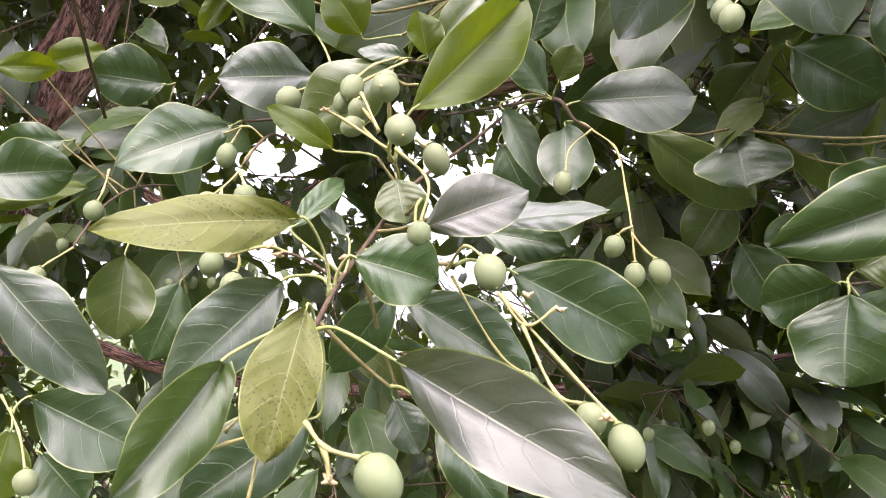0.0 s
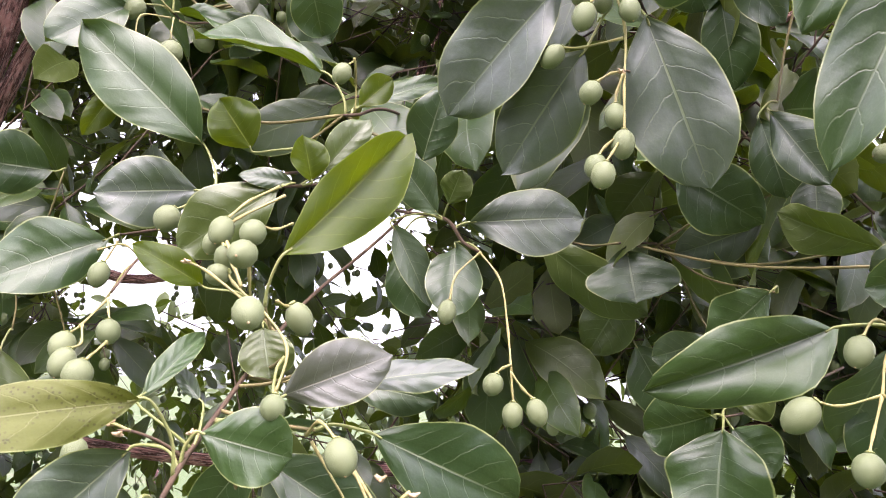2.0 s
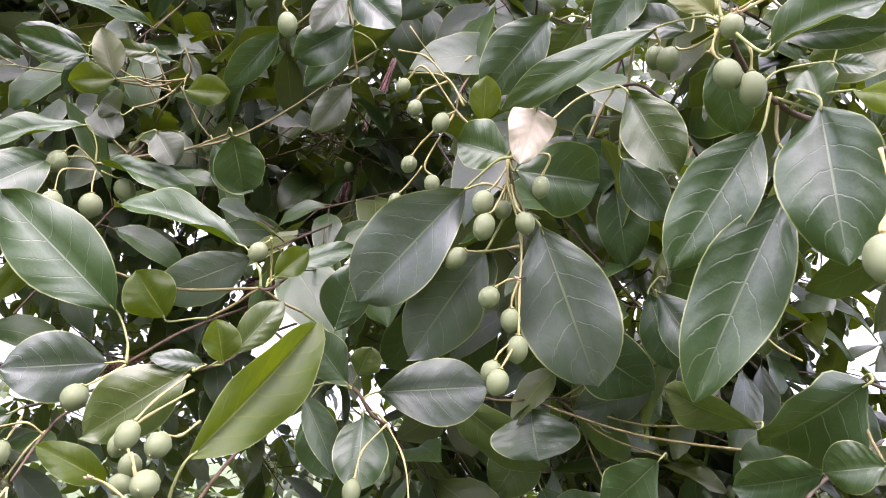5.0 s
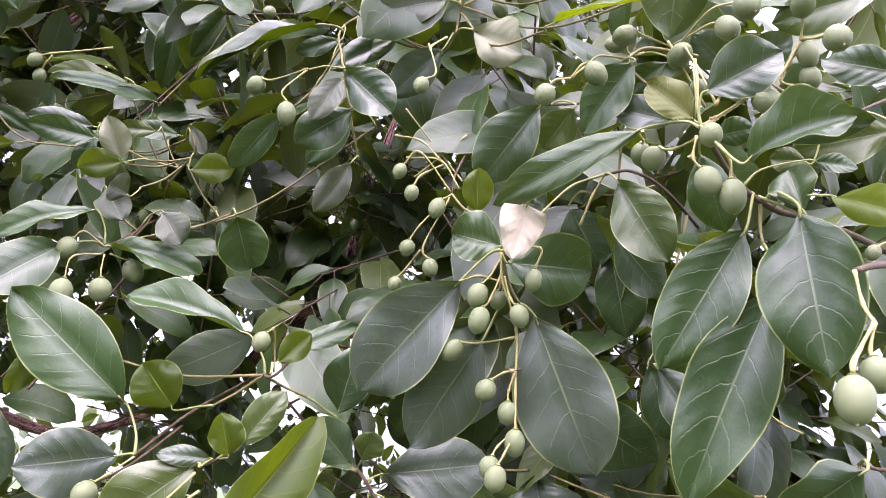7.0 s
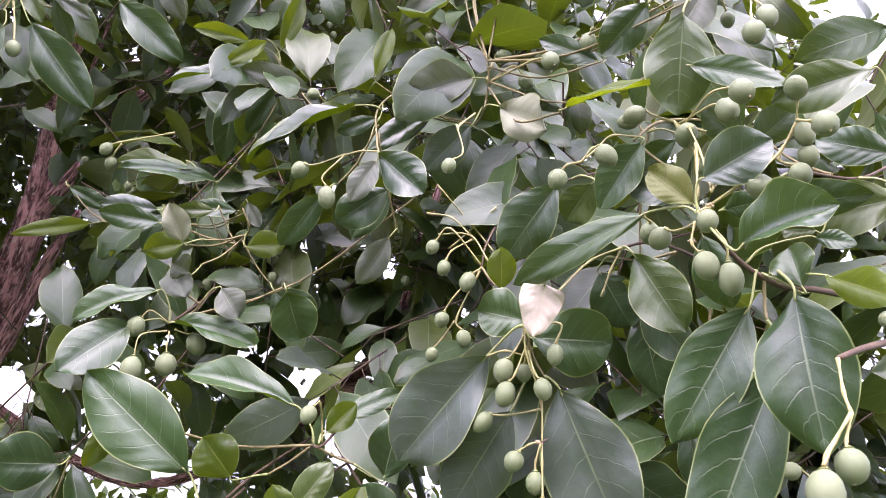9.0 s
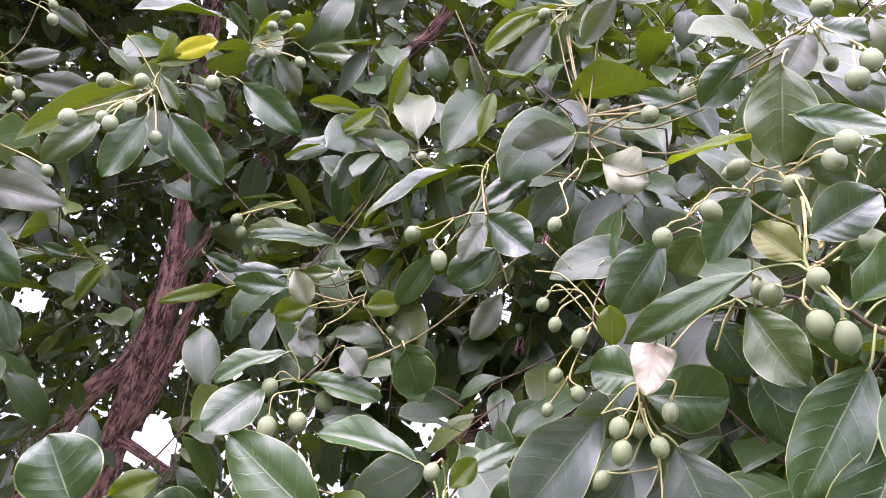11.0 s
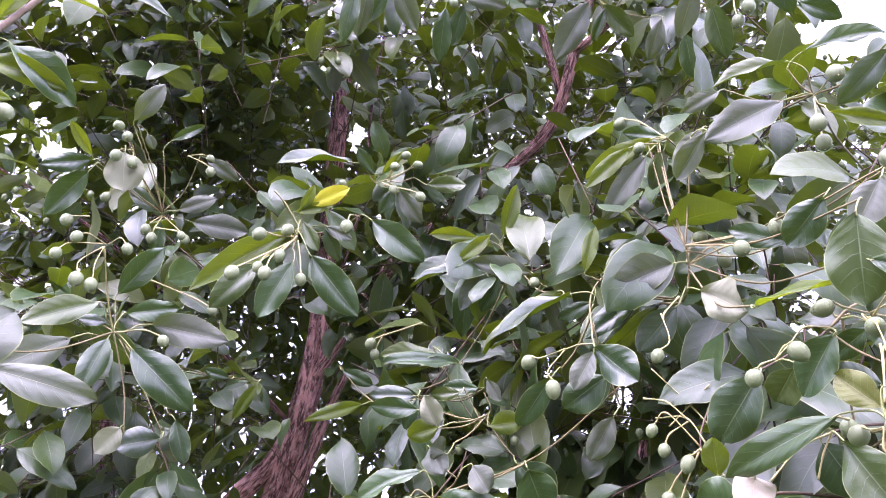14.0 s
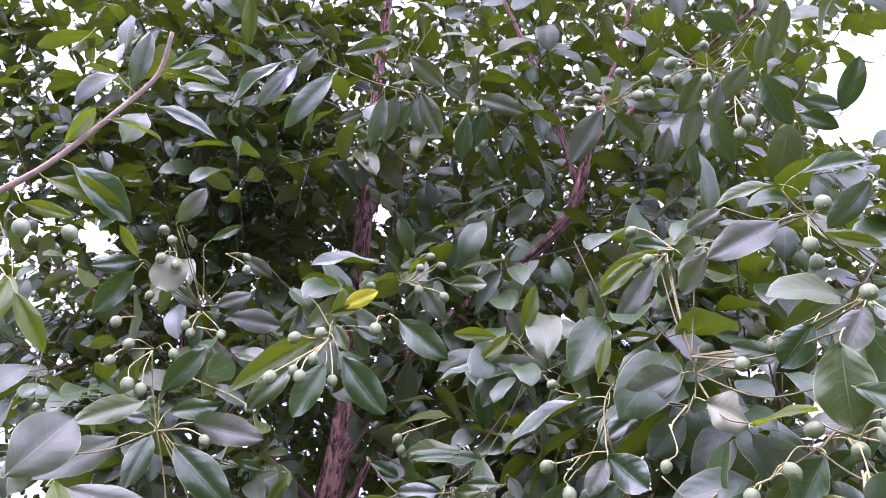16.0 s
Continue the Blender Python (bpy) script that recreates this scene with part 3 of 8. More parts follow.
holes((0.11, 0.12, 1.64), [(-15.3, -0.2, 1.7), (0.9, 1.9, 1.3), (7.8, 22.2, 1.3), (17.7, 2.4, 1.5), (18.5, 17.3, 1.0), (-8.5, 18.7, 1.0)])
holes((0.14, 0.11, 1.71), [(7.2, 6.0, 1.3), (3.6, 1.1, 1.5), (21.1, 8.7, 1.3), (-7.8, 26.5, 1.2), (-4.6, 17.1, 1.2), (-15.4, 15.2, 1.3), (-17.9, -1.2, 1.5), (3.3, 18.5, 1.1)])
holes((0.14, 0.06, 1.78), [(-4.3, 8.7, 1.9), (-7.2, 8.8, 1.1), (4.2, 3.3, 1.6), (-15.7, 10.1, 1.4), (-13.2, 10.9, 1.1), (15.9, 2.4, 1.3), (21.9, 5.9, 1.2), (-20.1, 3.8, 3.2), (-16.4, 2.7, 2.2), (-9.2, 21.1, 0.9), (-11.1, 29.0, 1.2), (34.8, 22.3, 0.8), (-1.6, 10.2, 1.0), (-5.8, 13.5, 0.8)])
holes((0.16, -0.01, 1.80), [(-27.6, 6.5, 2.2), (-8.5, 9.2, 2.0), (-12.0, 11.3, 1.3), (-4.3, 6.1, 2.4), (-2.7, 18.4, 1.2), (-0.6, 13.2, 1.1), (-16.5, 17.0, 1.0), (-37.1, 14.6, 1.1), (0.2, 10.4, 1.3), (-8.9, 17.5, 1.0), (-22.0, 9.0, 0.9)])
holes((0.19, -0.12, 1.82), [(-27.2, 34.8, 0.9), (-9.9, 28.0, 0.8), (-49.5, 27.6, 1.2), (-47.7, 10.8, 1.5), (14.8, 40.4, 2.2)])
HOLE_EYE, HOLE_WAY, HOLE_WIDE = np.array(HOLE_EYE), np.array(HOLE_WAY), np.array(HOLE_WIDE)


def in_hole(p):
    d = p - HOLE_EYE
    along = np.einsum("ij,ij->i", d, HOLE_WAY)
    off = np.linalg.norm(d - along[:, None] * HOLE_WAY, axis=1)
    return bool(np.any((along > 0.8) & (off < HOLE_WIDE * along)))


def shoot(cloud, stems, fruit, p, way, count_, size, r):
    """A leafy shoot that ends at p and points along way."""
    way = way / np.linalg.norm(way)
    if p[1] > 1.15:
        size *= 0.9
    start = p - way * (0.05 + 0.016 * count_)
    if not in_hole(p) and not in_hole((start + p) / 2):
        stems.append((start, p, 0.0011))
    for k in range(count_):
        f = 1 - 0.75 * (k / count_) ** 1.2
        at = start + (p - start) * f
        a = k * 2.4 + r.rand() * 0.8
        o = np.cross(way, [0.3, 0.2, 1.0])
        o /= np.linalg.norm(o)
        q = np.cross(way, o)
        out = math.cos(a) * o + math.sin(a) * q
        d = out + way * (0.5 + 0.5 * r.rand()) + np.array([0, 0, -0.15 - 0.6 * r.rand()])
        d /= np.linalg.norm(d)
        ln = size * (0.65 + 0.6 * r.rand())
        base = at + d * 0.014
        # a leaf that would block a cleared camera sight line is left out
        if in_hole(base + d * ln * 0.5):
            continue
        stems.append((at, base + d * 0.004, 0.0006))
        up = np.array([0.4 * r.randn(), -0.4 + 0.45 * r.randn(), 0.65 + 0.3 * r.randn()])
        cloud.add(base, d, up, ln, r.randint(100))
    if fruit is not None and r.rand() < 0.4:
        q = p - way * 0.02
        for k in range(r.randint(2, 6)):
            hang = np.array([0.035 * r.randn(), 0.035 * r.randn(), -0.02 - 0.03 * r.rand()]) + way * 0.02
            stems.append((q, q + hang, 0.0006))
            fruit.append((q + hang, 0.0095 + 0.002 * r.rand()))


def stems_mesh(name, stems, skin):
    """Thin straight stems, four-sided, as one mesh."""
    a, b, rad = np.array([s[0] for s in stems]), np.array([s[1] for s in stems]), np.array([s[2] for s in stems])
    d = b - a
    d /= np.linalg.norm(d, axis=1)[:, None] + 1e-9
    o = np.cross(d, [0.31, 0.52, 0.8])
    o /= np.linalg.norm(o, axis=1)[:, None] + 1e-9
    q = np.cross(d, o)
    ring = [o, q, -o, -q]
    v = np.stack([a + rad[:, None] * k for k in ring] + [b + 0.8 * rad[:, None] * k for k in ring], 1).reshape(-1, 3)
    f = []
    for i in range(len(stems)):
        k = 8 * i
        f += [(k + s, k + (s + 1) % 4, k + 4 + (s + 1) % 4, k + 4 + s) for s in range(4)]
    return mesh_of(name, v, f, [skin])


def fruit_mesh(name, fruit):
    base = DRUPES[1]
    bv = np.array([v.co[:] for v in base.vertices])
    bf = [tuple(p.vertices) for p in base.polygons if p.material_index == 0]
    v, f = [], []
    for k, (p, s) in enumerate(fruit):
        v.append(bv * s + p)
        f += [tuple(i + k * len(bv) for i in q) for q in bf]
    return mesh_of(name, np.concatenate(v), f, [drupe_skin])


cloud, stems, fruit = Cloud(), [], []

# openings cut along camera sight lines so that the sky shows: (from, to, breadth)
GAPS = [((-0.09, 0.58, 1.64), (-1.51, 3.77, 1.60), 0.7), ((0.28, 0.59, 1.67), (1.45, 3.88, 1.90), 1), ((0.33, 0.36, 2.29), (1.1, 2.73, 4.5), 1.5), ((-0.10, 0.82, 1.85), (-1.04, 3.86, 2.14), 0.95), ((-0.02, 0.53, 1.82), (-1.18, 3.82, 2.15), 0.8)]


# stretches of trunk and limb kept clear of leaves along the camera's sight lines
BARE = [(-0.66, 1.38, 1.85), (-0.63, 1.37, 1.95), (-0.60, 1.36, 2.06), (-0.575, 1.34, 2.22), (-0.57, 1.335, 2.34), (-0.565, 1.33, 2.44), (-0.575, 1.28, 2.90), (-0.585, 1.27, 3.03), (-0.02, 1.12, 2.75), (0.01, 1.08, 2.83)]


def in_gap(p):
    for a, b, wide in GAPS:
        a, b = np.array(a), np.array(b)
        k = (p - a) @ (b - a) / ((b - a) @ (b - a))
        if k > -0.05 and np.linalg.norm(p - a - k * (b - a)) < wide * (0.05 + 0.10 * max(k, 0.0)):
            return True
    return False


def grow(mid, radii, number, low, fruitful=True, aside=False):
    """Leafy shoots spread through an egg-shaped part of the crown, clear of the trunk, of the shoots in front and of
    the camera's sight lines.
    """
    made = 0
    for attempt in range(80 * number):
        if made == number:
            break
        q = rng.randn(3)
        q *= rng.rand() ** (1 / 3.4) / np.linalg.norm(q)
        p = np.array(mid) + np.array(radii) * q
        if in_gap(p) or p[2] < low or not aside and p[1] < 0.62 + 0.12 * rng.rand() - 0.1 * abs(p[0] - 0.1):
            continue
        if min(near_line(p, (-0.66, 1.4, 1.4), (-0.58, 1.3, 3.1)), near_line(p, (-1.0, 1.4, 1.2), (-1.0, 1.3, 2.3))) < 0.14:
            continue
        if any(near_line(p, (0.17, -0.04, 1.815), q) < 0.075 for q in BARE) or near_line(p, (0.12, 0.12, 1.65), (0.2, -0.15, 1.83)) < 0.6:
            continue
        # crown shoots keep their distance from the camera so that the front shoots show
        if not aside and np.linalg.norm(p - np.array([0.18, -0.08, 1.82])) < np.interp(p[2], [1.9, 2.35], [0.70, 1.12]) + 0.1 * rng.rand():
            continue
        out = (p - np.array([-0.6, 1.35, 2.2])) / np.linalg.norm(p - np.array([-0.6, 1.35, 2.2]))
        shoot(cloud, stems, fruit if fruitful else None, p, out + 0.5 * rng.randn(3) + np.array([0, 0, 0.1]), rng.randint(5, 10), 0.074, rng)
        made += 1


grow(CROWN_MID, CROWN_R, 2150, 1.0)
grow((0.75, 1.15, 1.42), (0.75, 0.6, 0.5), 330, 0.9)
grow((0.50, 1.02, 1.97), (0.26, 0.30, 0.26), 90, 0.9)
grow((-0.35, 1.35, 3.35), (1.25, 1.0, 0.75), 380, 0.9)
grow((0.62, 1.10, 1.70), (0.35, 0.3, 0.22), 30, 0.9)
grow((0.78, 0.88, 2.30), (0.16, 0.2, 0.2), 36, 0.9)
grow((0.36, 0.80, 2.12), (0.12, 0.14, 0.15), 16, 0.9)
grow((-0.8, 2.35, 2.7), (1.1, 0.55, 1.2), 620, 1.5, False)
grow((0.12, 0.95, 2.09), (0.1, 0.08, 0.1), 7, 0.9)
grow((0.03, 0.94, 1.91), (0.1, 0.08, 0.1), 6, 0.9)
grow((0.14, 0.94, 2.14), (0.1, 0.08, 0.1), 7, 0.9)
grow((0.36, 0.93, 1.65), (0.1, 0.08, 0.1), 8, 0.9)
grow((0.13, 0.91, 2.08), (0.1, 0.08, 0.1), 6, 0.9)
grow((0.1, 2.6, 3.3), (1.6, 0.6, 1.3), 600, 1.5, False)
grow((-1.6, 2.2, 3.2), (0.9, 0.7, 1.2), 350, 1.5, False)
grow((-0.32, 1.03, 2.31), (0.07, 0.07, 0.08), 7, 0.9)
grow((-0.24, 1.0, 2.42), (0.06, 0.07, 0.07), 6, 0.9)
grow((0.38, 0.85, 1.65), (0.12, 0.06, 0.06), 9, 0.9)
grow((0.70, 0.85, 1.78), (0.16, 0.14, 0.10), 20, 0.9)
grow((0.72, 0.92, 1.98), (0.14, 0.14, 0.12), 12, 0.9)
grow((-0.13, 0.95, 2.46), (0.06, 0.06, 0.07), 7, 0.9)
# unseen clump beside the view, added to shade the leaves at lower right
grow((0.92, 0.38, 2.45), (0.30, 0.30, 0.22), 110, 0.9, True, True)
grow((-0.35, 0.91, 1.88), (0.08, 0.06, 0.08), 8, 0.9)
grow((-0.34, 0.88, 1.78), (0.08, 0.06, 0.08), 6, 0.9)
grow((-1.05, 1.05, 2.2), (0.35, 0.35, 0.4), 130, 1.2)
grow((-0.4, 2.1, 3.5), (1.9, 0.9, 1.1), 520, 1.5, False)
grow((-0.6, 2.0, 3.25), (2.0, 0.6, 1.2), 900, 1.6, False)
grow((-0.85, 0.80, 3.0), (0.45, 0.45, 0.40), 170, 1.5)
grow((-1.3, 1.2, 1.6), (0.8, 0.6, 0.7), 300, 0.9)
tagged(part("foliage", cloud.mesh("foliage", [leaf_top_far, leaf_under_far]), tree), "many glossy dark green leaves of the crown", kind="stuff")
tagged(part("twigwork", stems_mesh("twigwork", stems, twig_bark), tree), "thin brown stems between the leaves", kind="stuff")
tagged(part("fruitage", fruit_mesh("fruitage", fruit), tree), "small unripe green drupes deep in the crown", kind="stuff")


# ---- other greenery of the garden behind the tree ----
def shrub(name, x, y, height, spread, number, size, seed, label):
    """A leafy shrub or small tree on the ground: a few stems and a crown of loose leaves."""
    r = np.random.RandomState(seed)
    ob = new(name)
    ob.location = (x, y, 0)
    tagged(ob, label, "tree" if height > 3 else "shrub")
    leaves, sticks = Cloud(), []
    for k in range(4):
        a = r.rand() * 6.28
        top = (spread * 0.5 * math.cos(a), spread * 0.5 * math.sin(a), height * (0.6 + 0.25 * r.rand()))
        v, f, u = tube([(0.04 * math.cos(a), 0.04 * math.sin(a), -0.03), (top[0] * 0.4, top[1] * 0.4, top[2] * 0.5), top], [0.012 * height, 0.009 * height, 0.003 * height], 8, 5, 0.2, seed + k)
        part("stem", mesh_of("stem", v, f, [bark], None, u), ob)
    for k in range(number):
        q = r.randn(3)
        q *= r.rand() ** (1 / 4.0) / np.linalg.norm(q)
        lump = 1 + 0.25 * noise.noise((2.0 * q[0] + seed, 2.0 * q[1], 2.0 * q[2]))
        p = np.array([0, 0, height * 0.56]) + q * np.array([spread, spread, height * 0.46]) * lump
        leaves.add(p, q + 0.6 * r.randn(3) + np.array([0, 0, -0.2]), np.array([0.4 * r.randn(), 0.4 * r.randn(), 1.0]), size * (0.6 + 0.8 * r.rand()), r.randint(100))
    part("foliage", leaves.mesh("foliage", [garden_leaf, garden_leaf]), ob)
    return ob


shrub("garden_shrub", 0.5, 3.4, 2.0, 0.95, 1700, 0.10, 13, "yellowish green shrub behind the tree")
shrub("garden_shrub", 1.7, 3.2, 1.9, 0.95, 1700, 0.10, 14, "yellowish green shrub behind the tree")
shrub("garden_shrub", 2.9, 3.9, 2.0, 1.0, 1700, 0.11, 15, "yellowish green shrub behind the tree")
shrub("garden_shrub", -1.0, 3.6, 2.0, 1.0, 1700, 0.10, 16, "green shrub behind the tree")
shrub("garden_shrub", -2.6, 3.2, 2.0, 1.0, 1700, 0.10, 17, "green shrub behind the tree")


# ---- the shoots in front, leaf by leaf and drupe by drupe ----

shoot_twig = twig([(0.201, 0.800, 1.940), (0.130, 0.612, 1.805), (0.094, 0.505, 1.740), (0.086, 0.440, 1.711), (0.077, 0.408, 1.685), (0.071, 0.379, 1.664), (0.066, 0.369, 1.647)], 0.0010, 0.0009)
leaf(shoot_twig, (0.069, 0.375, 1.658), (0.059, 0.359, 1.682), (0.005, 0.331, 1.669), 0.022, -19, 0.35, 0.31, "spotted", 0.50, label="long yellowing leaf freckled with dark specks")
leaf(shoot_twig, (0.070, 0.378, 1.662), (0.076, 0.374, 1.673), (0.106, 0.379, 1.667), 0.028, 24, 0.50, 0.37, "green", 0.95)
leaf(shoot_twig, (0.066, 0.369, 1.648), (0.066, 0.354, 1.653), (0.061, 0.342, 1.607), 0.026, -7, 0.30, 0.43, "spotted", 0.55, label="pale freckled green leaf hanging on its stalk")
leaf(shoot_twig, (0.066, 0.369, 1.647), (0.096, 0.353, 1.639), (0.163, 0.326, 1.608), 0.033, 27, 0.40, 0.48, "mauve_sheen", 0.50)
leaf(shoot_twig, (0.066, 0.369, 1.647), (0.042, 0.353, 1.634), (0.024, 0.326, 1.595), 0.036, -46, 0.30, 0.83, "green", 0.50)
leaf(shoot_twig, (0.070, 0.377, 1.661), (0.049, 0.390, 1.664), (0.012, 0.390, 1.622), 0.032, -16, 0.30, 0.37, "green", 0.40)
leaf(shoot_twig, (0.075, 0.396, 1.676), (0.088, 0.416, 1.667), (0.065, 0.425, 1.632), 0.022, -27, 0.30, 0.37, "green", 0.50)
leaf(shoot_twig, (0.075, 0.397, 1.677), (0.092, 0.407, 1.664), (0.143, 0.407, 1.636), 0.028, 14, 0.30, 0.48, "green", 0.60)
spur((0.075, 0.401, 1.680), (0.093, 0.401, 1.677), (0.111, 0.396, 1.676))
leaf(shoot_twig, (0.111, 0.396, 1.676), (0.132, 0.401, 1.676), (0.191, 0.429, 1.654), 0.039, 34, 0.40, 0.37, "green", 0.75)
spur((0.081, 0.423, 1.697), (0.089, 0.415, 1.697), (0.096, 0.401, 1.701))
leaf(shoot_twig, (0.096, 0.401, 1.701), (0.099, 0.384, 1.687), (0.136, 0.390, 1.705), 0.025, 30, 0.40, 0.37, "mauve_sheen", 0.75)
spur((0.078, 0.413, 1.689), (0.090, 0.410, 1.691), (0.101, 0.403, 1.695))
leaf(shoot_twig, (0.101, 0.403, 1.695), (0.123, 0.403, 1.694), (0.170, 0.407, 1.703), 0.017, -10, 0.30, 0.43, "green", 0.40)
spur((0.080, 0.418, 1.693), (0.090, 0.419, 1.692), (0.100, 0.415, 1.693))
leaf(shoot_twig, (0.100, 0.415, 1.693), (0.120, 0.424, 1.694), (0.156, 0.422, 1.690), 0.018, 10, 0.30, 0.37, "green", 0.50)
leaf(shoot_twig, (0.085, 0.436, 1.707), (0.084, 0.418, 1.713), (0.090, 0.413, 1.693), 0.023, 7, 0.40, 0.37, "green", 1.00)
spur((0.085, 0.437, 1.708), (0.084, 0.433, 1.715), (0.082, 0.427, 1.722))
leaf(shoot_twig, (0.082, 0.427, 1.722), (0.088, 0.421, 1.743), (0.133, 0.456, 1.813), 0.045, 45, 0.25, 0.75, "young", 0.50, label="backlit yellow-green leaf with clear veins")
spur((0.086, 0.441, 1.712), (0.080, 0.441, 1.718), (0.073, 0.437, 1.726))
leaf(shoot_twig, (0.073, 0.437, 1.726), (0.052, 0.441, 1.730), (0.024, 0.430, 1.743), 0.018, -16, 0.30, 0.48, "young", 0.50)
leaf(shoot_twig, (0.072, 0.383, 1.667), (0.054, 0.379, 1.683), (0.065, 0.407, 1.708), 0.012, 15, 0.30, 0.48, "green", 0.50)
leaf(shoot_twig, (0.072, 0.383, 1.667), (0.070, 0.392, 1.683), (0.058, 0.398, 1.694), 0.007, -2, 0.30, 0.48, "green", 0.50)
leaf(shoot_twig, (0.066, 0.369, 1.647), (0.066, 0.384, 1.618), (0.029, 0.370, 1.586), 0.030, -16, 0.30, 0.37, "green", 0.50)
spur((0.067, 0.371, 1.650), (0.079, 0.384, 1.639), (0.091, 0.391, 1.630))
leaf(shoot_twig, (0.091, 0.391, 1.630), (0.109, 0.398, 1.619), (0.134, 0.394, 1.590), 0.023, 7, 0.30, 0.37, "green", 0.50)
spur((0.075, 0.396, 1.677), (0.083, 0.419, 1.649), (0.091, 0.428, 1.628))
leaf(shoot_twig, (0.091, 0.428, 1.628), (0.089, 0.447, 1.623), (0.102, 0.446, 1.601), 0.020, 11, 0.30, 0.37, "green", 0.60)
stalk(shoot_twig, (0.085, 0.388, 1.712), (0.086, 0.364, 1.710), (0.090, 0.352, 1.714))
drupe(shoot_twig, (0.091, 0.347, 1.711), 0.0102, (0.24, -0.82, -0.52), 1)
stalk(shoot_twig, (0.083, 0.397, 1.714), (0.083, 0.381, 1.728), (0.083, 0.376, 1.735))
drupe(shoot_twig, (0.082, 0.370, 1.733), 0.0102, (-0.09, -0.96, -0.27), 2)
stalk(shoot_twig, (0.082, 0.406, 1.720), (0.072, 0.409, 1.728), (0.069, 0.410, 1.732))
drupe(shoot_twig, (0.065, 0.411, 1.731), 0.0090, (-0.92, 0.26, -0.30), 0)
stalk(shoot_twig, (0.082, 0.441, 1.773), (0.066, 0.431, 1.759), (0.060, 0.427, 1.751))
drupe(shoot_twig, (0.058, 0.426, 1.746), 0.0091, (-0.31, -0.20, -0.93), 1)
stalk(shoot_twig, (0.093, 0.386, 1.720), (0.096, 0.390, 1.719), (0.098, 0.391, 1.720))
drupe(shoot_twig, (0.101, 0.393, 1.715), 0.0098, (0.48, 0.29, -0.83), 2)
stalk(shoot_twig, (0.085, 0.396, 1.719), (0.099, 0.383, 1.704), (0.098, 0.376, 1.687))
drupe(shoot_twig, (0.098, 0.375, 1.683), 0.0086, (-0.03, -0.22, -0.98), 0)
stalk(shoot_twig, (0.108, 0.397, 1.674), (0.114, 0.375, 1.680), (0.121, 0.365, 1.675))
drupe(shoot_twig, (0.123, 0.362, 1.670), 0.0108, (0.33, -0.47, -0.82), 1)
stalk(shoot_twig, (0.127, 0.377, 1.665), (0.148, 0.358, 1.642), (0.163, 0.344, 1.626))
drupe(shoot_twig, (0.165, 0.342, 1.620), 0.0104, (0.35, -0.32, -0.88), 2)
stalk(shoot_twig, (0.135, 0.367, 1.654), (0.145, 0.355, 1.634), (0.153, 0.347, 1.631))
drupe(shoot_twig, (0.155, 0.345, 1.627), 0.0092, (0.44, -0.44, -0.78), 0)
stalk(shoot_twig, (0.077, 0.314, 1.622), (0.085, 0.300, 1.618), (0.095, 0.293, 1.617))
drupe(shoot_twig, (0.099, 0.291, 1.613), 0.0106, (0.60, -0.38, -0.71), 1)
stalk(shoot_twig, (0.030, 0.394, 1.676), (0.031, 0.395, 1.670), (0.030, 0.395, 1.667))
drupe(shoot_twig, (0.029, 0.395, 1.661), 0.0090, (-0.13, 0.00, -0.99), 2)
stalk(shoot_twig, (0.024, 0.413, 1.678), (0.020, 0.412, 1.678), (0.017, 0.411, 1.675))
drupe(shoot_twig, (0.015, 0.411, 1.671), 0.0094, (-0.36, -0.07, -0.93), 0)
stalk(shoot_twig, (0.110, 0.397, 1.672), (0.129, 0.404, 1.646), (0.140, 0.406, 1.638))
drupe(shoot_twig, (0.142, 0.407, 1.634), 0.0090, (0.47, 0.11, -0.87), 1)
stalk(shoot_twig, (0.127, 0.377, 1.665), (0.136, 0.367, 1.654), (0.146, 0.366, 1.661))
stalk(shoot_twig, (0.039, 0.345, 1.607), (0.048, 0.348, 1.611), (0.056, 0.350, 1.614))
stalk(shoot_twig, (0.056, 0.348, 1.595), (0.057, 0.350, 1.609), (0.057, 0.356, 1.616))
stalk(shoot_twig, (0.077, 0.314, 1.622), (0.084, 0.305, 1.616), (0.086, 0.304, 1.610))
stalk(shoot_twig, (0.032, 0.374, 1.670), (0.047, 0.370, 1.674), (0.055, 0.370, 1.672))
stalk(shoot_twig, (0.044, 0.357, 1.613), (0.051, 0.360, 1.622), (0.056, 0.362, 1.627))
stalk(shoot_twig, (0.056, 0.398, 1.733), (0.064, 0.401, 1.730), (0.083, 0.396, 1.718))

shoot_twig = twig([(0.033, 0.634, 1.815), (0.018, 0.557, 1.782), (-0.004, 0.523, 1.766), (-0.012, 0.512, 1.761)], 0.0010, 0.0007)
leaf(shoot_twig, (-0.012, 0.512, 1.761), (-0.017, 0.511, 1.758), (-0.067, 0.488, 1.726), 0.042, -31, 0.30, 0.37, "green", 0.50)
stalk(shoot_twig, (-0.009, 0.503, 1.756), (-0.011, 0.499, 1.747), (-0.012, 0.497, 1.743))
drupe(shoot_twig, (-0.013, 0.496, 1.737), 0.0104, (-0.11, -0.17, -0.98), 2)
stalk(shoot_twig, (-0.009, 0.500, 1.725), (-0.002, 0.499, 1.740), (0.002, 0.508, 1.750))

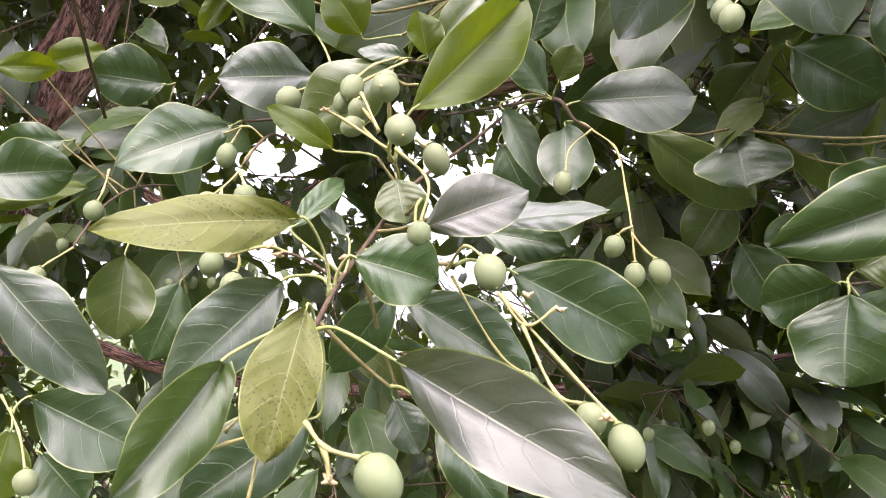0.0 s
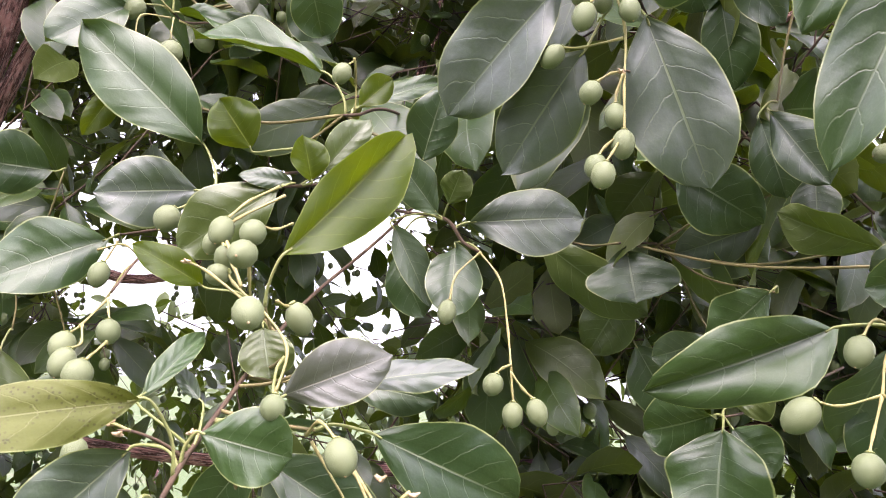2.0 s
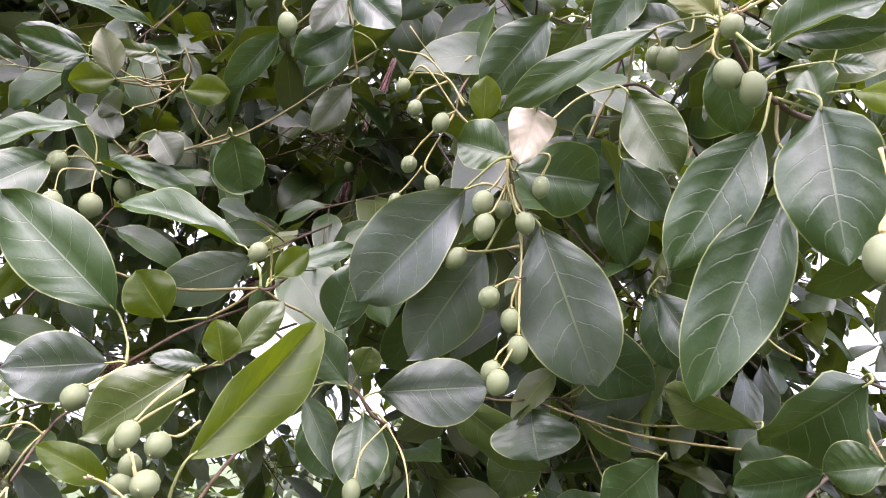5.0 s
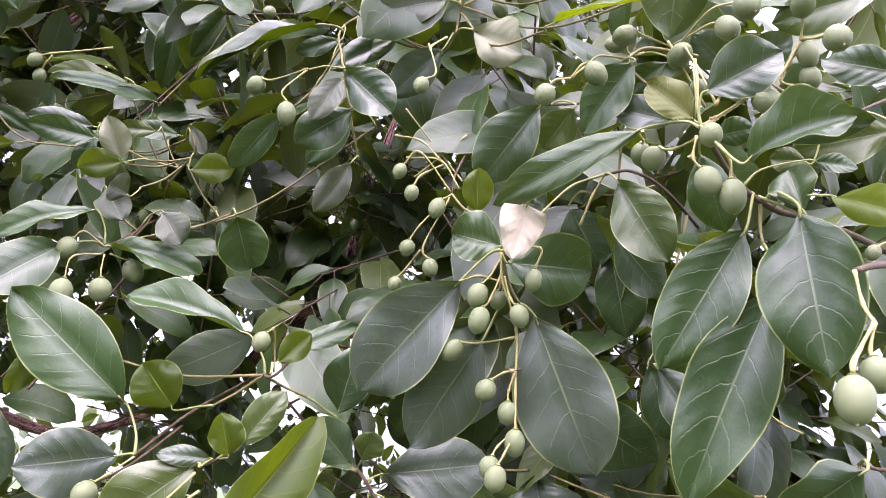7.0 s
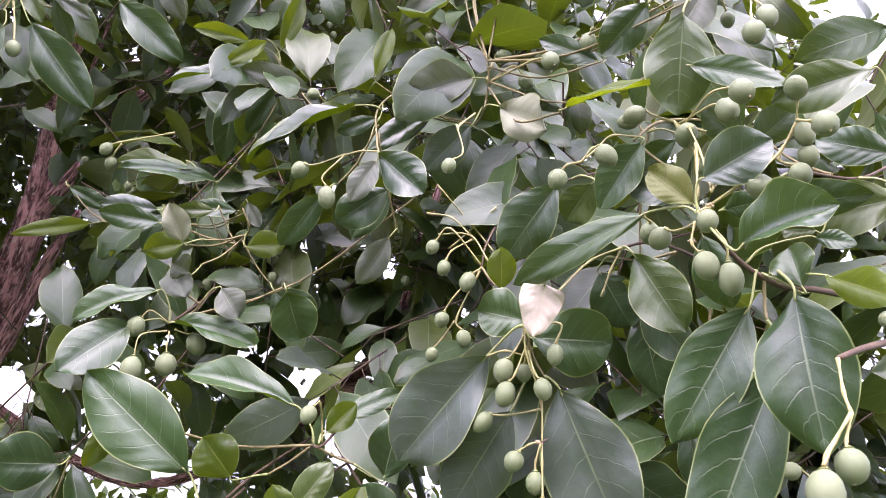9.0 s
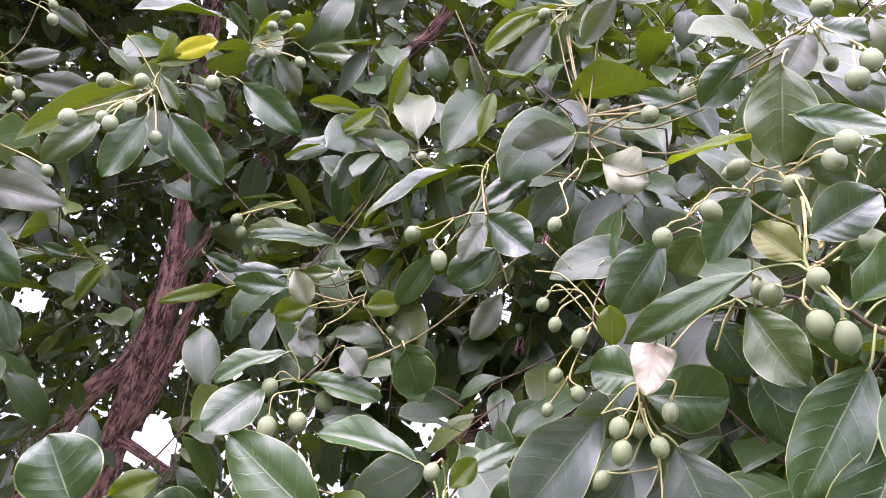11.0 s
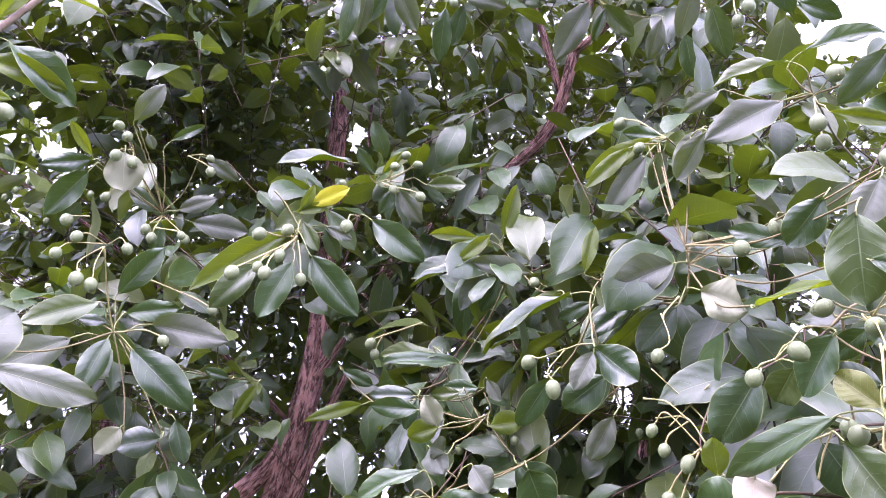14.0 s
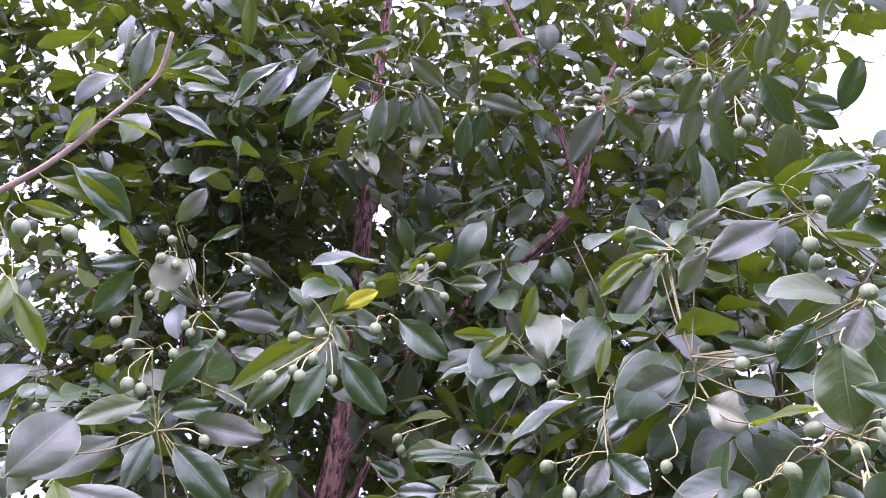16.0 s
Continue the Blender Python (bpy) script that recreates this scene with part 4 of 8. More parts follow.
shoot_twig = twig([(0.072, 0.686, 1.861), (0.048, 0.588, 1.823), (0.038, 0.529, 1.798), (0.034, 0.509, 1.789)], 0.0011, 0.0008)
leaf(shoot_twig, (0.034, 0.509, 1.789), (0.026, 0.507, 1.788), (-0.022, 0.493, 1.778), 0.040, -35, 0.30, 0.37, "green", 0.70)
leaf(shoot_twig, (0.034, 0.509, 1.789), (0.020, 0.519, 1.818), (-0.049, 0.507, 1.874), 0.049, -14, 0.30, 0.37, "green", 0.60)
stalk(shoot_twig, (0.034, 0.509, 1.788), (0.024, 0.497, 1.777), (0.020, 0.491, 1.773))
drupe(shoot_twig, (0.018, 0.488, 1.767), 0.0132, (-0.27, -0.40, -0.88), 0)

shoot_twig = twig([(0.177, 0.698, 1.892), (0.122, 0.580, 1.872), (0.104, 0.506, 1.839), (0.097, 0.506, 1.838)], 0.0011, 0.0008)
leaf(shoot_twig, (0.098, 0.506, 1.838), (0.084, 0.506, 1.861), (0.008, 0.515, 1.879), 0.040, 8, 0.40, 0.80, "edged", 0.60)
spur((0.097, 0.506, 1.838), (0.083, 0.515, 1.828), (0.070, 0.519, 1.820))
leaf(shoot_twig, (0.070, 0.519, 1.820), (0.048, 0.516, 1.817), (0.030, 0.504, 1.839), 0.033, -28, 0.30, 0.48, "young", 0.70)
leaf(shoot_twig, (0.101, 0.506, 1.839), (0.104, 0.514, 1.847), (0.121, 0.517, 1.867), 0.019, 27, 0.30, 0.48, "young", 0.60)
leaf(shoot_twig, (0.101, 0.506, 1.839), (0.109, 0.532, 1.857), (0.149, 0.544, 1.881), 0.018, 17, 0.30, 0.48, "green", 0.50)
spur((0.097, 0.506, 1.838), (0.044, 0.530, 1.837), (-0.009, 0.529, 1.847))
leaf(shoot_twig, (-0.009, 0.529, 1.847), (-0.031, 0.525, 1.848), (-0.048, 0.528, 1.818), 0.018, -34, 0.30, 0.48, "young", 0.50)
spur((0.098, 0.506, 1.838), (0.110, 0.512, 1.833), (0.123, 0.515, 1.829))
leaf(shoot_twig, (0.123, 0.515, 1.829), (0.142, 0.523, 1.822), (0.150, 0.509, 1.861), 0.032, 11, 0.30, 0.37, "green", 0.50)
stalk(shoot_twig, (0.102, 0.500, 1.854), (0.101, 0.490, 1.862), (0.097, 0.489, 1.859))
drupe(shoot_twig, (0.095, 0.488, 1.854), 0.0102, (-0.37, -0.12, -0.92), 1)
stalk(shoot_twig, (0.103, 0.505, 1.840), (0.102, 0.500, 1.854), (0.101, 0.485, 1.862))

shoot_twig = twig([(0.150, 0.686, 1.871), (0.099, 0.574, 1.823), (0.088, 0.497, 1.795), (0.076, 0.467, 1.784)], 0.0010, 0.0008)
leaf(shoot_twig, (0.076, 0.467, 1.784), (0.072, 0.476, 1.785), (0.029, 0.474, 1.748), 0.037, -28, 0.30, 0.37, "green", 0.60)
leaf(shoot_twig, (0.082, 0.481, 1.789), (0.088, 0.477, 1.791), (0.082, 0.470, 1.812), 0.023, 6, 0.30, 0.60, "young", 0.60)
leaf(shoot_twig, (0.082, 0.481, 1.789), (0.093, 0.476, 1.796), (0.113, 0.479, 1.827), 0.020, 23, 0.30, 0.37, "green", 0.70)
leaf(shoot_twig, (0.076, 0.467, 1.784), (0.079, 0.476, 1.789), (0.053, 0.472, 1.789), 0.012, -25, 0.30, 0.37, "green", 0.60)
stalk(shoot_twig, (0.076, 0.457, 1.781), (0.068, 0.434, 1.767), (0.063, 0.422, 1.756))
drupe(shoot_twig, (0.062, 0.419, 1.750), 0.0101, (-0.16, -0.41, -0.90), 2)
stalk(shoot_twig, (0.088, 0.433, 1.759), (0.084, 0.415, 1.752), (0.080, 0.405, 1.751))
drupe(shoot_twig, (0.078, 0.402, 1.747), 0.0103, (-0.29, -0.62, -0.73), 0)
stalk(shoot_twig, (0.078, 0.395, 1.725), (0.069, 0.403, 1.742), (0.068, 0.409, 1.742))
drupe(shoot_twig, (0.067, 0.412, 1.738), 0.0094, (-0.14, 0.64, -0.76), 1)
stalk(shoot_twig, (0.078, 0.395, 1.725), (0.072, 0.403, 1.734), (0.062, 0.420, 1.747))

shoot_twig = twig([(0.084, 0.789, 1.866), (0.132, 0.599, 1.811), (0.157, 0.521, 1.790), (0.168, 0.513, 1.776), (0.178, 0.513, 1.771)], 0.0012, 0.0008)
leaf(shoot_twig, (0.163, 0.517, 1.783), (0.172, 0.520, 1.789), (0.238, 0.526, 1.800), 0.043, 30, 0.30, 0.31, "green", 0.75)
leaf(shoot_twig, (0.178, 0.513, 1.771), (0.165, 0.523, 1.776), (0.165, 0.509, 1.734), 0.033, 13, 0.30, 0.37, "green", 0.80)
leaf(shoot_twig, (0.157, 0.521, 1.789), (0.130, 0.523, 1.783), (0.154, 0.529, 1.741), 0.021, 8, 0.30, 0.48, "green", 0.50)
leaf(shoot_twig, (0.149, 0.547, 1.797), (0.132, 0.565, 1.775), (0.153, 0.569, 1.739), 0.032, 22, 0.30, 0.37, "green", 0.60)
leaf(shoot_twig, (0.157, 0.521, 1.789), (0.153, 0.520, 1.792), (0.128, 0.504, 1.816), 0.027, -26, 0.30, 0.37, "green", 0.70)
leaf(shoot_twig, (0.157, 0.522, 1.790), (0.158, 0.509, 1.795), (0.163, 0.494, 1.810), 0.019, 29, 0.30, 0.37, "green", 0.90)
stalk(shoot_twig, (0.178, 0.513, 1.771), (0.165, 0.498, 1.755), (0.162, 0.490, 1.740))
drupe(shoot_twig, (0.161, 0.489, 1.734), 0.0097, (-0.11, -0.24, -0.97), 2)
stalk(shoot_twig, (0.178, 0.513, 1.771), (0.186, 0.484, 1.752), (0.190, 0.476, 1.729), (0.192, 0.467, 1.707))
stalk(shoot_twig, (0.192, 0.467, 1.710), (0.188, 0.467, 1.708), (0.185, 0.468, 1.705))
drupe(shoot_twig, (0.184, 0.468, 1.700), 0.0099, (-0.27, 0.07, -0.96), 0)
stalk(shoot_twig, (0.192, 0.467, 1.707), (0.193, 0.467, 1.698), (0.194, 0.467, 1.693))
drupe(shoot_twig, (0.194, 0.467, 1.687), 0.0099, (0.05, 0.00, -1.00), 1)
stalk(shoot_twig, (0.192, 0.467, 1.706), (0.198, 0.466, 1.699), (0.203, 0.465, 1.695))
drupe(shoot_twig, (0.205, 0.465, 1.689), 0.0099, (0.36, -0.05, -0.93), 2)

shoot_twig = twig([(0.000, 0.690, 1.786), (0.002, 0.548, 1.764), (0.005, 0.498, 1.748), (0.005, 0.468, 1.726)], 0.0009, 0.0006)
stalk(shoot_twig, (0.004, 0.468, 1.723), (0.009, 0.458, 1.716), (0.012, 0.453, 1.712))
drupe(shoot_twig, (0.013, 0.451, 1.707), 0.0104, (0.21, -0.37, -0.90), 0)
stalk(shoot_twig, (0.004, 0.468, 1.723), (0.002, 0.449, 1.709), (0.001, 0.439, 1.704))
drupe(shoot_twig, (0.001, 0.436, 1.699), 0.0106, (-0.04, -0.53, -0.85), 1)
stalk(shoot_twig, (0.003, 0.447, 1.709), (0.008, 0.437, 1.701), (0.007, 0.430, 1.698))
drupe(shoot_twig, (0.006, 0.427, 1.692), 0.0103, (-0.10, -0.48, -0.87), 2)
stalk(shoot_twig, (0.020, 0.432, 1.702), (0.019, 0.419, 1.695), (0.019, 0.414, 1.693))
drupe(shoot_twig, (0.019, 0.411, 1.688), 0.0115, (0.00, -0.49, -0.87), 0)
stalk(shoot_twig, (-0.017, 0.500, 1.750), (-0.003, 0.494, 1.753), (0.005, 0.498, 1.748))

shoot_twig = twig([(0.588, 0.633, 1.805), (0.451, 0.518, 1.764), (0.383, 0.446, 1.743), (0.358, 0.428, 1.736)], 0.0014, 0.0009)
leaf(shoot_twig, (0.358, 0.428, 1.736), (0.334, 0.443, 1.738), (0.250, 0.452, 1.702), 0.058, -40, 0.30, 0.85, "green", 0.55, label="large dark leaf with a pale midrib")
leaf(shoot_twig, (0.365, 0.433, 1.738), (0.360, 0.439, 1.732), (0.351, 0.471, 1.686), 0.038, -3, 0.30, 0.37, "green", 0.60)
leaf(shoot_twig, (0.366, 0.434, 1.738), (0.368, 0.447, 1.723), (0.361, 0.464, 1.673), 0.032, 28, 0.30, 0.37, "green", 0.60)
stalk(shoot_twig, (0.357, 0.429, 1.736), (0.338, 0.419, 1.740), (0.329, 0.415, 1.731))
drupe(shoot_twig, (0.327, 0.414, 1.725), 0.0119, (-0.36, -0.16, -0.92), 1)
stalk(shoot_twig, (0.323, 0.394, 1.707), (0.311, 0.401, 1.702), (0.304, 0.406, 1.703))
drupe(shoot_twig, (0.299, 0.409, 1.697), 0.0131, (-0.57, 0.38, -0.72), 2)
stalk(shoot_twig, (0.323, 0.394, 1.707), (0.317, 0.391, 1.692), (0.314, 0.389, 1.685))
drupe(shoot_twig, (0.313, 0.388, 1.679), 0.0118, (-0.18, -0.13, -0.98), 0)
stalk(shoot_twig, (0.323, 0.394, 1.707), (0.325, 0.378, 1.703), (0.320, 0.373, 1.694))
drupe(shoot_twig, (0.319, 0.372, 1.687), 0.0128, (-0.20, -0.20, -0.96), 1)
stalk(shoot_twig, (0.322, 0.371, 1.699), (0.319, 0.365, 1.696), (0.319, 0.363, 1.697))
drupe(shoot_twig, (0.318, 0.361, 1.689), 0.0128, (-0.08, -0.31, -0.95), 2)
stalk(shoot_twig, (0.358, 0.428, 1.736), (0.341, 0.417, 1.725), (0.323, 0.394, 1.706))

shoot_twig = twig([(0.480, 0.829, 1.772), (0.373, 0.676, 1.788), (0.318, 0.607, 1.806), (0.274, 0.580, 1.800)], 0.0011, 0.0008)
spur((0.274, 0.580, 1.800), (0.260, 0.595, 1.800), (0.246, 0.602, 1.803))
leaf(shoot_twig, (0.246, 0.602, 1.803), (0.227, 0.592, 1.798), (0.302, 0.600, 1.757), 0.044, 69, 0.30, 0.37, "green", 0.60)
leaf(shoot_twig, (0.275, 0.581, 1.800), (0.280, 0.580, 1.794), (0.285, 0.573, 1.761), 0.065, 24, 0.30, 0.43, "green", 1.00)
spur((0.324, 0.614, 1.804), (0.349, 0.601, 1.811), (0.374, 0.579, 1.822))
leaf(shoot_twig, (0.374, 0.579, 1.822), (0.360, 0.564, 1.818), (0.314, 0.589, 1.798), 0.037, -61, 0.30, 0.37, "green", 0.60)
spur((0.307, 0.600, 1.805), (0.331, 0.576, 1.782), (0.354, 0.532, 1.769))
leaf(shoot_twig, (0.354, 0.532, 1.769), (0.342, 0.516, 1.766), (0.309, 0.524, 1.734), 0.043, -50, 0.30, 0.37, "green", 0.70)
spur((0.324, 0.615, 1.804), (0.333, 0.605, 1.772), (0.341, 0.586, 1.744))
leaf(shoot_twig, (0.341, 0.586, 1.744), (0.330, 0.569, 1.742), (0.299, 0.582, 1.729), 0.031, -53, 0.30, 0.37, "green", 0.60)
spur((0.313, 0.604, 1.805), (0.351, 0.560, 1.790), (0.389, 0.483, 1.791))
leaf(shoot_twig, (0.389, 0.483, 1.791), (0.382, 0.476, 1.786), (0.336, 0.498, 1.806), 0.034, -90, 0.30, 0.48, "green", 0.60)
spur((0.281, 0.584, 1.801), (0.330, 0.521, 1.780), (0.379, 0.432, 1.770))
leaf(shoot_twig, (0.379, 0.432, 1.770), (0.373, 0.424, 1.767), (0.350, 0.441, 1.766), 0.030, -35, 0.30, 0.37, "green", 0.70)
spur((0.304, 0.598, 1.804), (0.325, 0.565, 1.823), (0.347, 0.505, 1.855))
leaf(shoot_twig, (0.347, 0.505, 1.855), (0.330, 0.493, 1.862), (0.357, 0.482, 1.820), 0.033, 51, 0.30, 0.48, "green", 0.80)
spur((0.309, 0.602, 1.805), (0.336, 0.563, 1.817), (0.362, 0.509, 1.837))
leaf(shoot_twig, (0.362, 0.509, 1.837), (0.360, 0.501, 1.830), (0.360, 0.499, 1.799), 0.029, 31, 0.30, 0.48, "green", 0.70)
stalk(shoot_twig, (0.408, 0.471, 1.827), (0.395, 0.471, 1.832), (0.386, 0.472, 1.839))
drupe(shoot_twig, (0.381, 0.473, 1.837), 0.0108, (-0.93, 0.13, -0.33), 0)

shoot_twig = twig([(0.560, 0.513, 1.827), (0.458, 0.446, 1.811), (0.409, 0.409, 1.805), (0.389, 0.399, 1.806)], 0.0011, 0.0008)
leaf(shoot_twig, (0.389, 0.399, 1.806), (0.378, 0.382, 1.801), (0.344, 0.414, 1.772), 0.056, -65, 0.30, 0.48, "green", 0.60)
spur((0.389, 0.399, 1.806), (0.366, 0.412, 1.766), (0.343, 0.407, 1.736))
leaf(shoot_twig, (0.343, 0.407, 1.736), (0.358, 0.409, 1.733), (0.372, 0.374, 1.707), 0.055, 94, 0.30, 0.37, "green", 0.60)
spur((0.389, 0.399, 1.806), (0.383, 0.399, 1.784), (0.376, 0.393, 1.765))
leaf(shoot_twig, (0.376, 0.393, 1.765), (0.361, 0.392, 1.761), (0.330, 0.414, 1.752), 0.031, -59, 0.30, 0.48, "green", 0.60)
spur((0.389, 0.399, 1.806), (0.384, 0.393, 1.784), (0.379, 0.377, 1.767))
leaf(shoot_twig, (0.379, 0.377, 1.767), (0.373, 0.368, 1.765), (0.355, 0.384, 1.761), 0.024, -30, 0.30, 0.37, "green", 0.70)

shoot_twig = twig([(0.495, 0.697, 1.745), (0.374, 0.563, 1.712), (0.326, 0.511, 1.699), (0.308, 0.499, 1.695)], 0.0010, 0.0007)
leaf(shoot_twig, (0.308, 0.499, 1.695), (0.304, 0.490, 1.689), (0.299, 0.485, 1.644), 0.056, 48, 0.30, 0.43, "green", 0.80)
leaf(shoot_twig, (0.308, 0.499, 1.695), (0.305, 0.500, 1.696), (0.276, 0.525, 1.684), 0.040, -57, 0.30, 0.37, "green", 0.70)
leaf(shoot_twig, (0.308, 0.499, 1.695), (0.315, 0.505, 1.703), (0.331, 0.494, 1.714), 0.034, 16, 0.30, 0.37, "green", 0.70)
leaf(shoot_twig, (0.308, 0.499, 1.695), (0.312, 0.497, 1.690), (0.325, 0.481, 1.668), 0.032, 44, 0.30, 0.37, "green", 0.70)
leaf(shoot_twig, (-0.070, 0.392, 1.661), (-0.053, 0.379, 1.661), (-0.010, 0.391, 1.620), 0.030, 24, 0.30, 0.43, "green", 0.50)
leaf(shoot_twig, (-0.103, 0.424, 1.704), (-0.087, 0.412, 1.699), (-0.050, 0.421, 1.707), 0.029, 35, 0.30, 0.48, "green", 0.60)
leaf(shoot_twig, (-0.099, 0.429, 1.691), (-0.090, 0.423, 1.690), (-0.050, 0.433, 1.702), 0.017, 6, 0.30, 0.48, "young", 0.50)

shoot_twig = twig([(0.466, 0.818, 1.982), (0.316, 0.609, 1.946), (0.242, 0.474, 1.922), (0.214, 0.413, 1.898)], 0.0014, 0.0009)
stalk(shoot_twig, (0.214, 0.413, 1.897), (0.216, 0.415, 1.882), (0.224, 0.417, 1.860), (0.225, 0.417, 1.832), (0.225, 0.414, 1.809))
leaf(shoot_twig, (0.214, 0.413, 1.898), (0.196, 0.426, 1.883), (0.152, 0.467, 1.829), 0.050, -26, 0.35, 0.37, "green", 0.80)
spur((0.218, 0.421, 1.901), (0.219, 0.427, 1.887), (0.220, 0.430, 1.875))
leaf(shoot_twig, (0.220, 0.430, 1.875), (0.211, 0.436, 1.856), (0.181, 0.468, 1.802), 0.042, -12, 0.30, 0.37, "green", 0.60)
spur((0.214, 0.413, 1.898), (0.220, 0.419, 1.883), (0.226, 0.418, 1.872))
leaf(shoot_twig, (0.226, 0.418, 1.872), (0.234, 0.418, 1.866), (0.269, 0.428, 1.793), 0.053, 34, 0.35, 0.37, "green", 0.70)
leaf(shoot_twig, (0.214, 0.413, 1.898), (0.218, 0.414, 1.892), (0.262, 0.413, 1.892), 0.039, 40, 0.30, 0.37, "green", 0.90)
leaf(shoot_twig, (0.214, 0.413, 1.898), (0.216, 0.422, 1.903), (0.190, 0.424, 1.908), 0.030, -39, 0.30, 0.37, "green", 1.00)
leaf(shoot_twig, (0.214, 0.413, 1.898), (0.221, 0.389, 1.914), (0.216, 0.396, 1.888), 0.024, 1, -0.25, 0.26, "sere", 0.80, label="dry cream-coloured leaf caught on a stalk")
stalk(shoot_twig, (0.214, 0.414, 1.893), (0.210, 0.415, 1.885), (0.206, 0.416, 1.880))
drupe(shoot_twig, (0.204, 0.417, 1.874), 0.0108, (-0.29, 0.10, -0.95), 1)
stalk(shoot_twig, (0.216, 0.416, 1.888), (0.210, 0.415, 1.872), (0.207, 0.415, 1.868))
drupe(shoot_twig, (0.205, 0.415, 1.861), 0.0107, (-0.25, 0.00, -0.97), 2)
stalk(shoot_twig, (0.216, 0.416, 1.888), (0.216, 0.420, 1.883), (0.216, 0.423, 1.879))
drupe(shoot_twig, (0.216, 0.425, 1.875), 0.0090, (0.00, 0.33, -0.94), 0)
stalk(shoot_twig, (0.217, 0.416, 1.885), (0.220, 0.413, 1.873), (0.223, 0.411, 1.869))
drupe(shoot_twig, (0.224, 0.410, 1.864), 0.0097, (0.24, -0.18, -0.95), 1)
stalk(shoot_twig, (0.224, 0.418, 1.855), (0.208, 0.425, 1.852), (0.199, 0.428, 1.852))
drupe(shoot_twig, (0.195, 0.430, 1.848), 0.0099, (-0.67, 0.26, -0.70), 2)
stalk(shoot_twig, (0.224, 0.416, 1.838), (0.219, 0.417, 1.837), (0.213, 0.419, 1.833))
drupe(shoot_twig, (0.211, 0.420, 1.828), 0.0102, (-0.42, 0.16, -0.90), 0)
stalk(shoot_twig, (0.224, 0.416, 1.837), (0.222, 0.418, 1.829), (0.222, 0.419, 1.824))
drupe(shoot_twig, (0.222, 0.419, 1.818), 0.0097, (0.00, 0.05, -1.00), 1)
stalk(shoot_twig, (0.225, 0.414, 1.810), (0.225, 0.414, 1.808), (0.225, 0.414, 1.810))
drupe(shoot_twig, (0.225, 0.415, 1.804), 0.0100, (0.00, 0.15, -0.99), 2)
stalk(shoot_twig, (0.225, 0.414, 1.810), (0.217, 0.414, 1.802), (0.214, 0.413, 1.797))
drupe(shoot_twig, (0.213, 0.413, 1.792), 0.0099, (-0.23, -0.06, -0.97), 0)
stalk(shoot_twig, (0.225, 0.414, 1.809), (0.219, 0.410, 1.798), (0.216, 0.409, 1.793))
drupe(shoot_twig, (0.215, 0.408, 1.787), 0.0103, (-0.21, -0.10, -0.97), 1)
stalk(shoot_twig, (0.213, 0.409, 1.896), (0.231, 0.401, 1.897), (0.229, 0.403, 1.886))
drupe(shoot_twig, (0.229, 0.404, 1.881), 0.0087, (-0.07, 0.11, -0.99), 2)
stalk(shoot_twig, (0.217, 0.417, 1.882), (0.205, 0.419, 1.885), (0.196, 0.426, 1.883))

shoot_twig = twig([(0.267, 0.661, 2.112), (0.223, 0.551, 2.033), (0.199, 0.484, 1.972), (0.195, 0.472, 1.950)], 0.0009, 0.0006)
stalk(shoot_twig, (0.196, 0.477, 1.952), (0.174, 0.472, 1.975), (0.165, 0.478, 1.968))
drupe(shoot_twig, (0.163, 0.479, 1.964), 0.0085, (-0.42, 0.27, -0.86), 1)
stalk(shoot_twig, (0.189, 0.475, 1.970), (0.176, 0.474, 1.961), (0.172, 0.475, 1.954))
drupe(shoot_twig, (0.171, 0.475, 1.949), 0.0087, (-0.23, 0.05, -0.97), 1)
stalk(shoot_twig, (0.195, 0.472, 1.950), (0.190, 0.468, 1.945), (0.188, 0.467, 1.944))
drupe(shoot_twig, (0.186, 0.467, 1.938), 0.0100, (-0.31, -0.08, -0.95), 2)
stalk(shoot_twig, (0.192, 0.473, 1.948), (0.178, 0.481, 1.931), (0.173, 0.485, 1.923))
drupe(shoot_twig, (0.172, 0.486, 1.918), 0.0096, (-0.25, 0.20, -0.95), 0)
stalk(shoot_twig, (0.194, 0.473, 1.948), (0.181, 0.479, 1.918), (0.185, 0.479, 1.910))
drupe(shoot_twig, (0.186, 0.479, 1.905), 0.0094, (0.22, 0.00, -0.98), 1)
stalk(shoot_twig, (0.180, 0.486, 1.918), (0.173, 0.490, 1.907), (0.168, 0.492, 1.901))
drupe(shoot_twig, (0.167, 0.493, 1.897), 0.0081, (-0.31, 0.16, -0.94), 1)
stalk(shoot_twig, (0.166, 0.476, 1.972), (0.187, 0.474, 1.972), (0.199, 0.470, 1.953))
stalk(shoot_twig, (0.158, 0.480, 1.988), (0.174, 0.475, 1.984), (0.187, 0.474, 1.972))
spur((0.195, 0.472, 1.950), (0.201, 0.458, 1.936), (0.207, 0.437, 1.925))
leaf(shoot_twig, (0.207, 0.437, 1.925), (0.203, 0.427, 1.922), (0.201, 0.418, 1.944), 0.019, -15, 0.20, 0.48, "young", 0.60)

